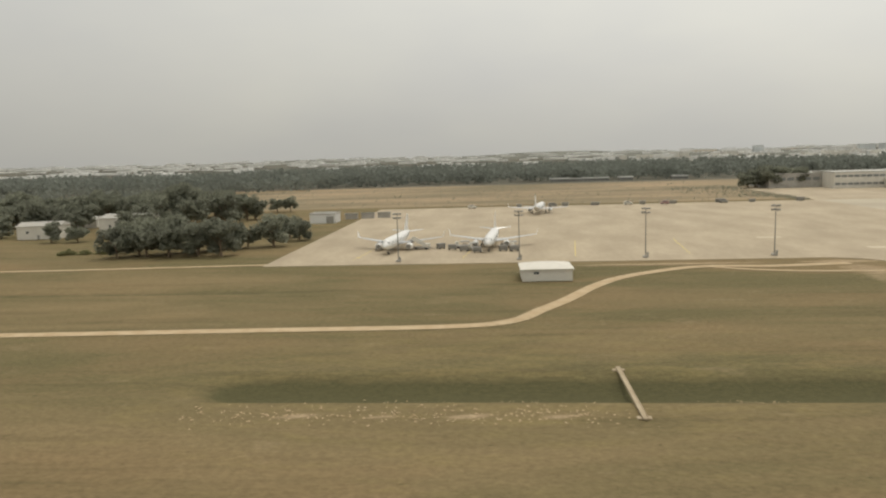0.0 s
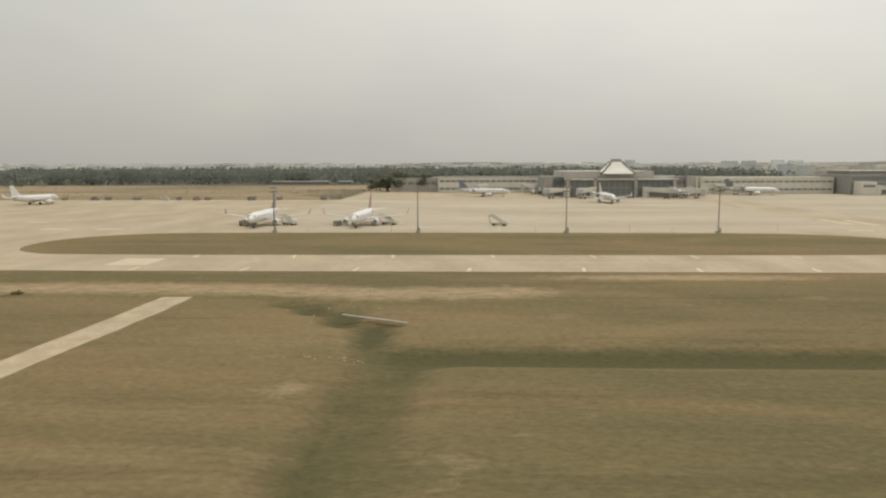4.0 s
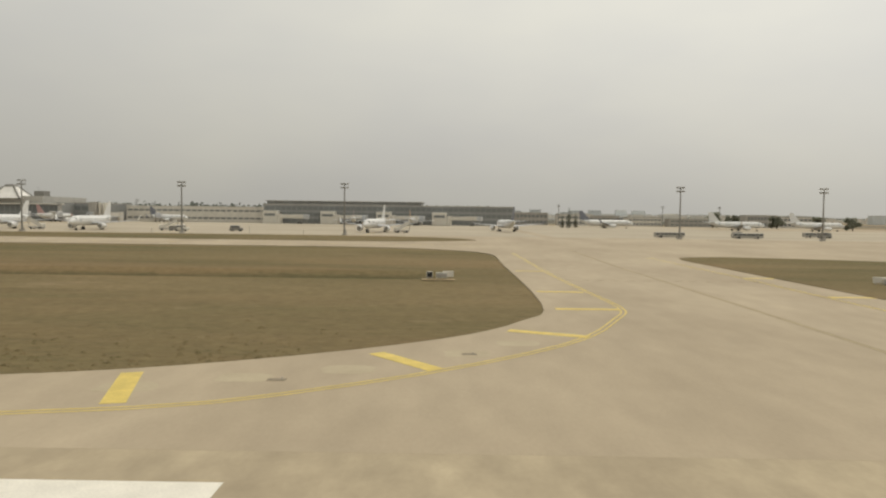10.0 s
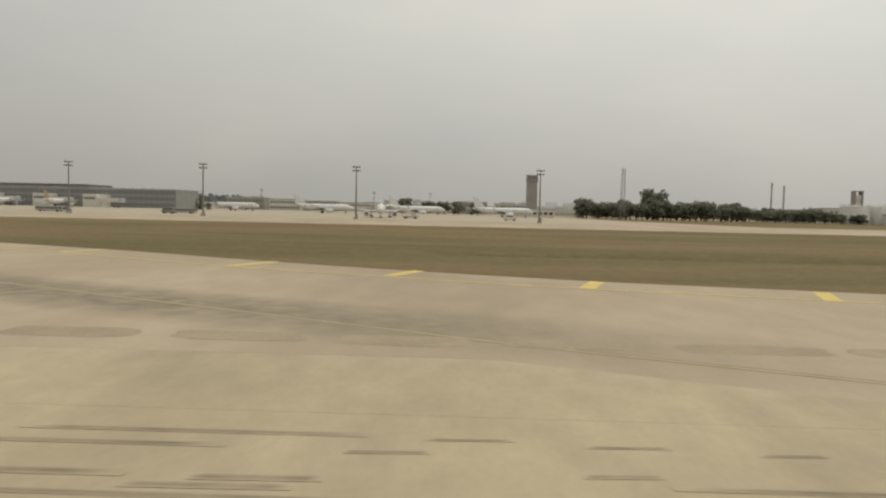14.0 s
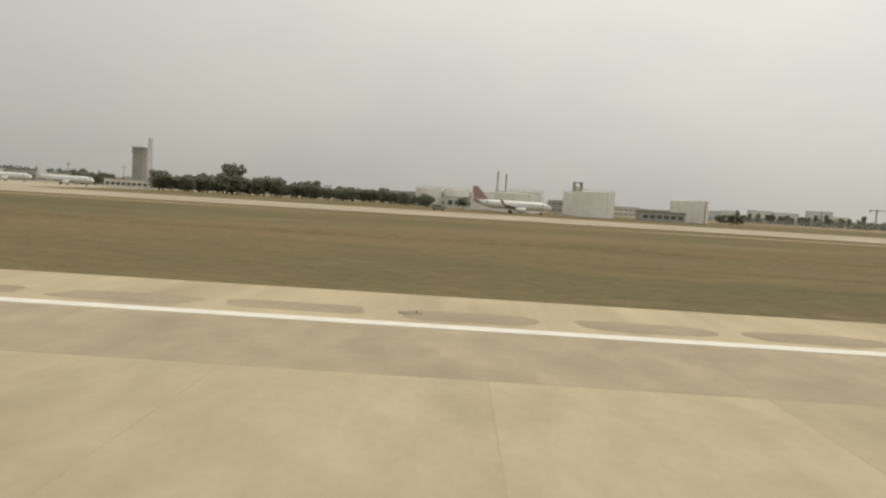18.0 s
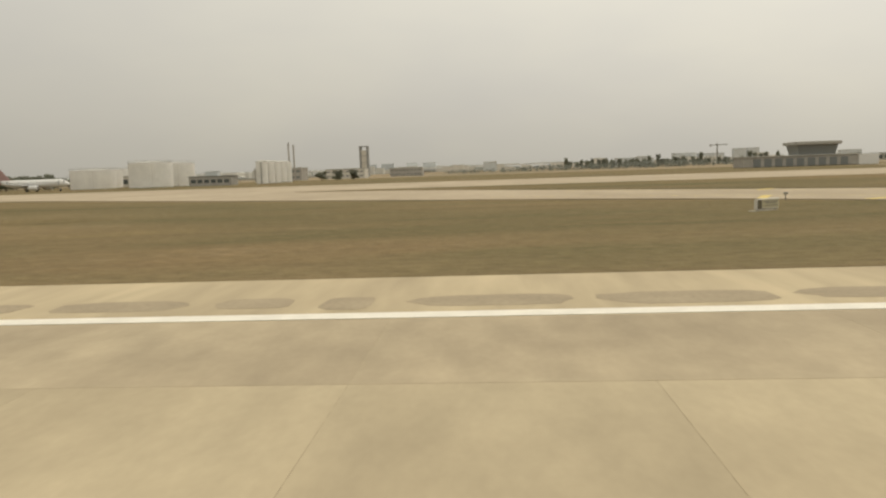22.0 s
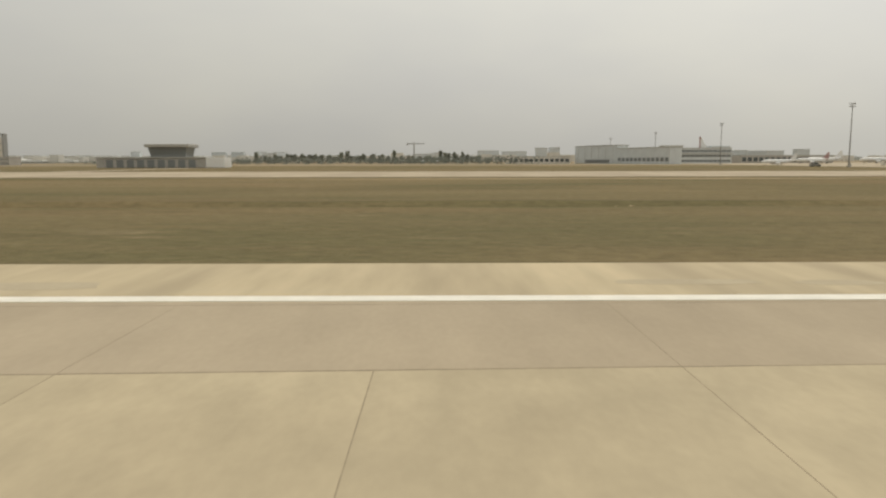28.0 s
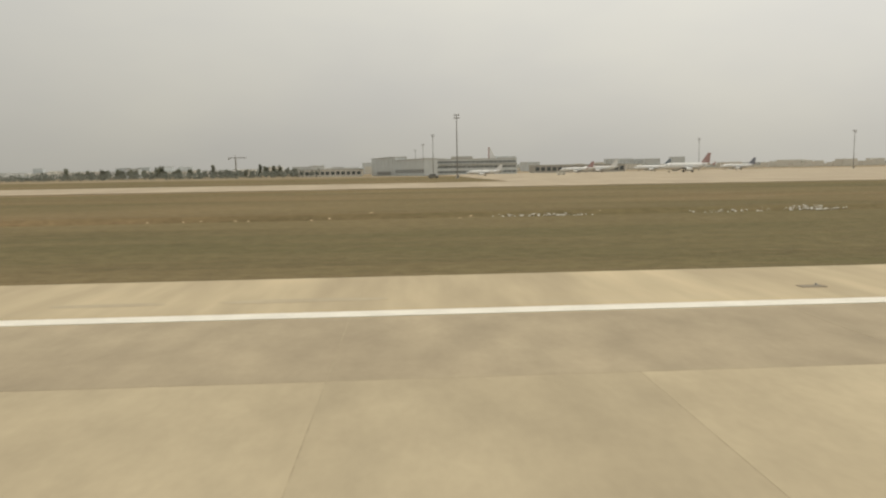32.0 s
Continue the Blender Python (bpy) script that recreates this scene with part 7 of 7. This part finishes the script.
for k in range(9000):
    x = rs.uniform(1030, 1160) if k > 6500 else rs.uniform(730, 960)
    y = 30.5 + abs(rs.gauss(0, 6.5))
    if 905 + max(0, 45 - y) * 0 < x < 1020 and x > 940 - max(0, y - 30) * -0.6 or 1155 < x < 1330 or 1745 < x < 1940 or (x < 760 and y < 46):
        continue
    r = rs.uniform(0.07, 0.26)
    b = len(verts)
    for i in range(5):
        a = 6.283 * i / 5 + rs.uniform(-0.4, 0.4)
        verts.append((x + r * math.cos(a) * rs.uniform(0.8, 1.8), y + r * math.sin(a), -0.16))
    verts.append((x + rs.uniform(-0.05, 0.05), y, -0.12 + r * rs.uniform(0.2, 0.6)))
    for i in range(5):
        faces.append((b + i, b + (i + 1) % 5, b + 5))
tagged(mesh_part("grass_tufts", verts, faces, M_TUFT), "low dry grass tufts along the runway shoulder", "grass", kind="stuff")

# concrete plank left across the ditch
slab("concrete_plank", [(617.2, 88.3), (618.5, 88.1), (619.3, 104.4), (618.2, 104.6)], -0.04, 0.22, M_DIRT, "pale broken concrete plank laid across the ditch", "plank", "")

# ---- runway slabs, one by one ----
def slab_mesh(name, w, d, mat):
    bm = bx((0, 0, -0.02), (w, d, 0.05))
    me = bpy.data.meshes.new(name)
    bm.to_mesh(me)
    bm.free()
    me.materials.append(mat)
    return me


# joint positions: fields of about 5.8 m slabs between joints placed to fit the camera's view
joints = []
fields = (1428.0, 1490.3, 1613.6, 1731.4, 1764.3, 1792.3, 1845.4, 1866.3, 1872.0, 1891.9, 1897.6, 1918.5, 1924.2, 1945.3, 2065.0, 2087.6, 2133.0, 2173.4, 2400.0)
for a, b in zip(fields, fields[1:]):
    n = max(1, round((b - a) / 5.8))
    joints += [a + (b - a) * k / n for k in range(n)]
joints.append(fields[-1])
for a, b, m in ((joints[0], 1764.3, M_JOINTPALE), (1764.3, 2140.0, M_JOINT), (2140.0, joints[-1], M_JOINTPALE)):
    slab("joint_bed", [(a, 0.1), (b, 0.1), (b, 22.7), (a, 22.7)], 0.003, 0.004, m, parent=runway)
for a, b, m in ((RW0, 1165, M_LANE), (1165, 1326, M_RUNWAY), (1326, joints[0], M_LANE)):
    slab("outer_lane", [(a, 17.0), (b, 17.0), (b, 22.7), (a, 22.7)], 0.004, 0.004, m, parent=runway)
inner = slab_mesh("slab", 1.0, 16.88, M_RUNWAY)
outer = slab_mesh("slab", 1.0, 5.69, M_LANE)
LANE_IN = ((1764.3, 17.05), (1790, 16.1), (1840, 14.9), (1868, 13.9), (1895, 13.45), (1945, 13.4), (1975, 14.4), (2065, 17.05))
LANE_OUT = ((1764.3, 22.7), (1795, 22.3), (1840, 21.6), (1868, 20.05), (1895, 20.3), (1945, 20.1), (1975, 21.5), (2065, 22.7))


def lane_edge(x, line):
    for (a, ya), (b, yb) in zip(line, line[1:]):
        if x <= b:
            return ya + (yb - ya) * max(0.0, (x - a) / (b - a))
    return line[-1][1]


for k, (a, b) in enumerate(zip(joints, joints[1:])):
    lift = 0.0008 * ((k * 7) % 3)
    by_exit = 1764 < a < 2064.9
    if by_exit:
        slab("slab", [(a + 0.011, 0.11), (b - 0.011, 0.11), (b - 0.011, lane_edge(b, LANE_IN) - 0.06), (a + 0.011, lane_edge(a, LANE_IN) - 0.06)], 0.005 + lift, 0.05, M_RUNWAY, parent=runway)
    else:
        o = new("slab", inner)
        o.parent, o.location, o.scale = runway, ((a + b) / 2, 8.55, lift), (b - a - 0.022, 1, 1)
    if k % 2 == 0 and k + 2 < len(joints):
        c = joints[k + 2]
        lift = 0.0008 * ((k * 5) % 3)
        if by_exit:
            slab("slab", [(a + 0.01, lane_edge(a, LANE_IN)), (c - 0.01, lane_edge(c, LANE_IN)), (c - 0.01, lane_edge(c, LANE_OUT) - 0.02), (a + 0.01, lane_edge(a, LANE_OUT) - 0.02)], 0.005 + lift, 0.05, M_APRON, parent=runway)
            if a > 1795 and c < 2060:
                slab("slab", [(a, lane_edge(a, LANE_OUT) + 0.03), (c, lane_edge(c, LANE_OUT) + 0.03), (c, 22.72), (a, 22.72)], 0.005, 0.05, M_APRON, parent=runway)
        else:
            o = new("slab", outer)
            o.parent, o.location, o.scale = runway, ((a + c) / 2, 19.86, lift), (c - a - 0.02, 1, 1)


# ---- the one scale of the place ----
for ob in list(scene.objects):
    if ob.parent is None and ob.type in {"MESH", "EMPTY"}:
        ob.matrix_basis = Matrix.Scale(S, 4) @ ob.matrix_basis
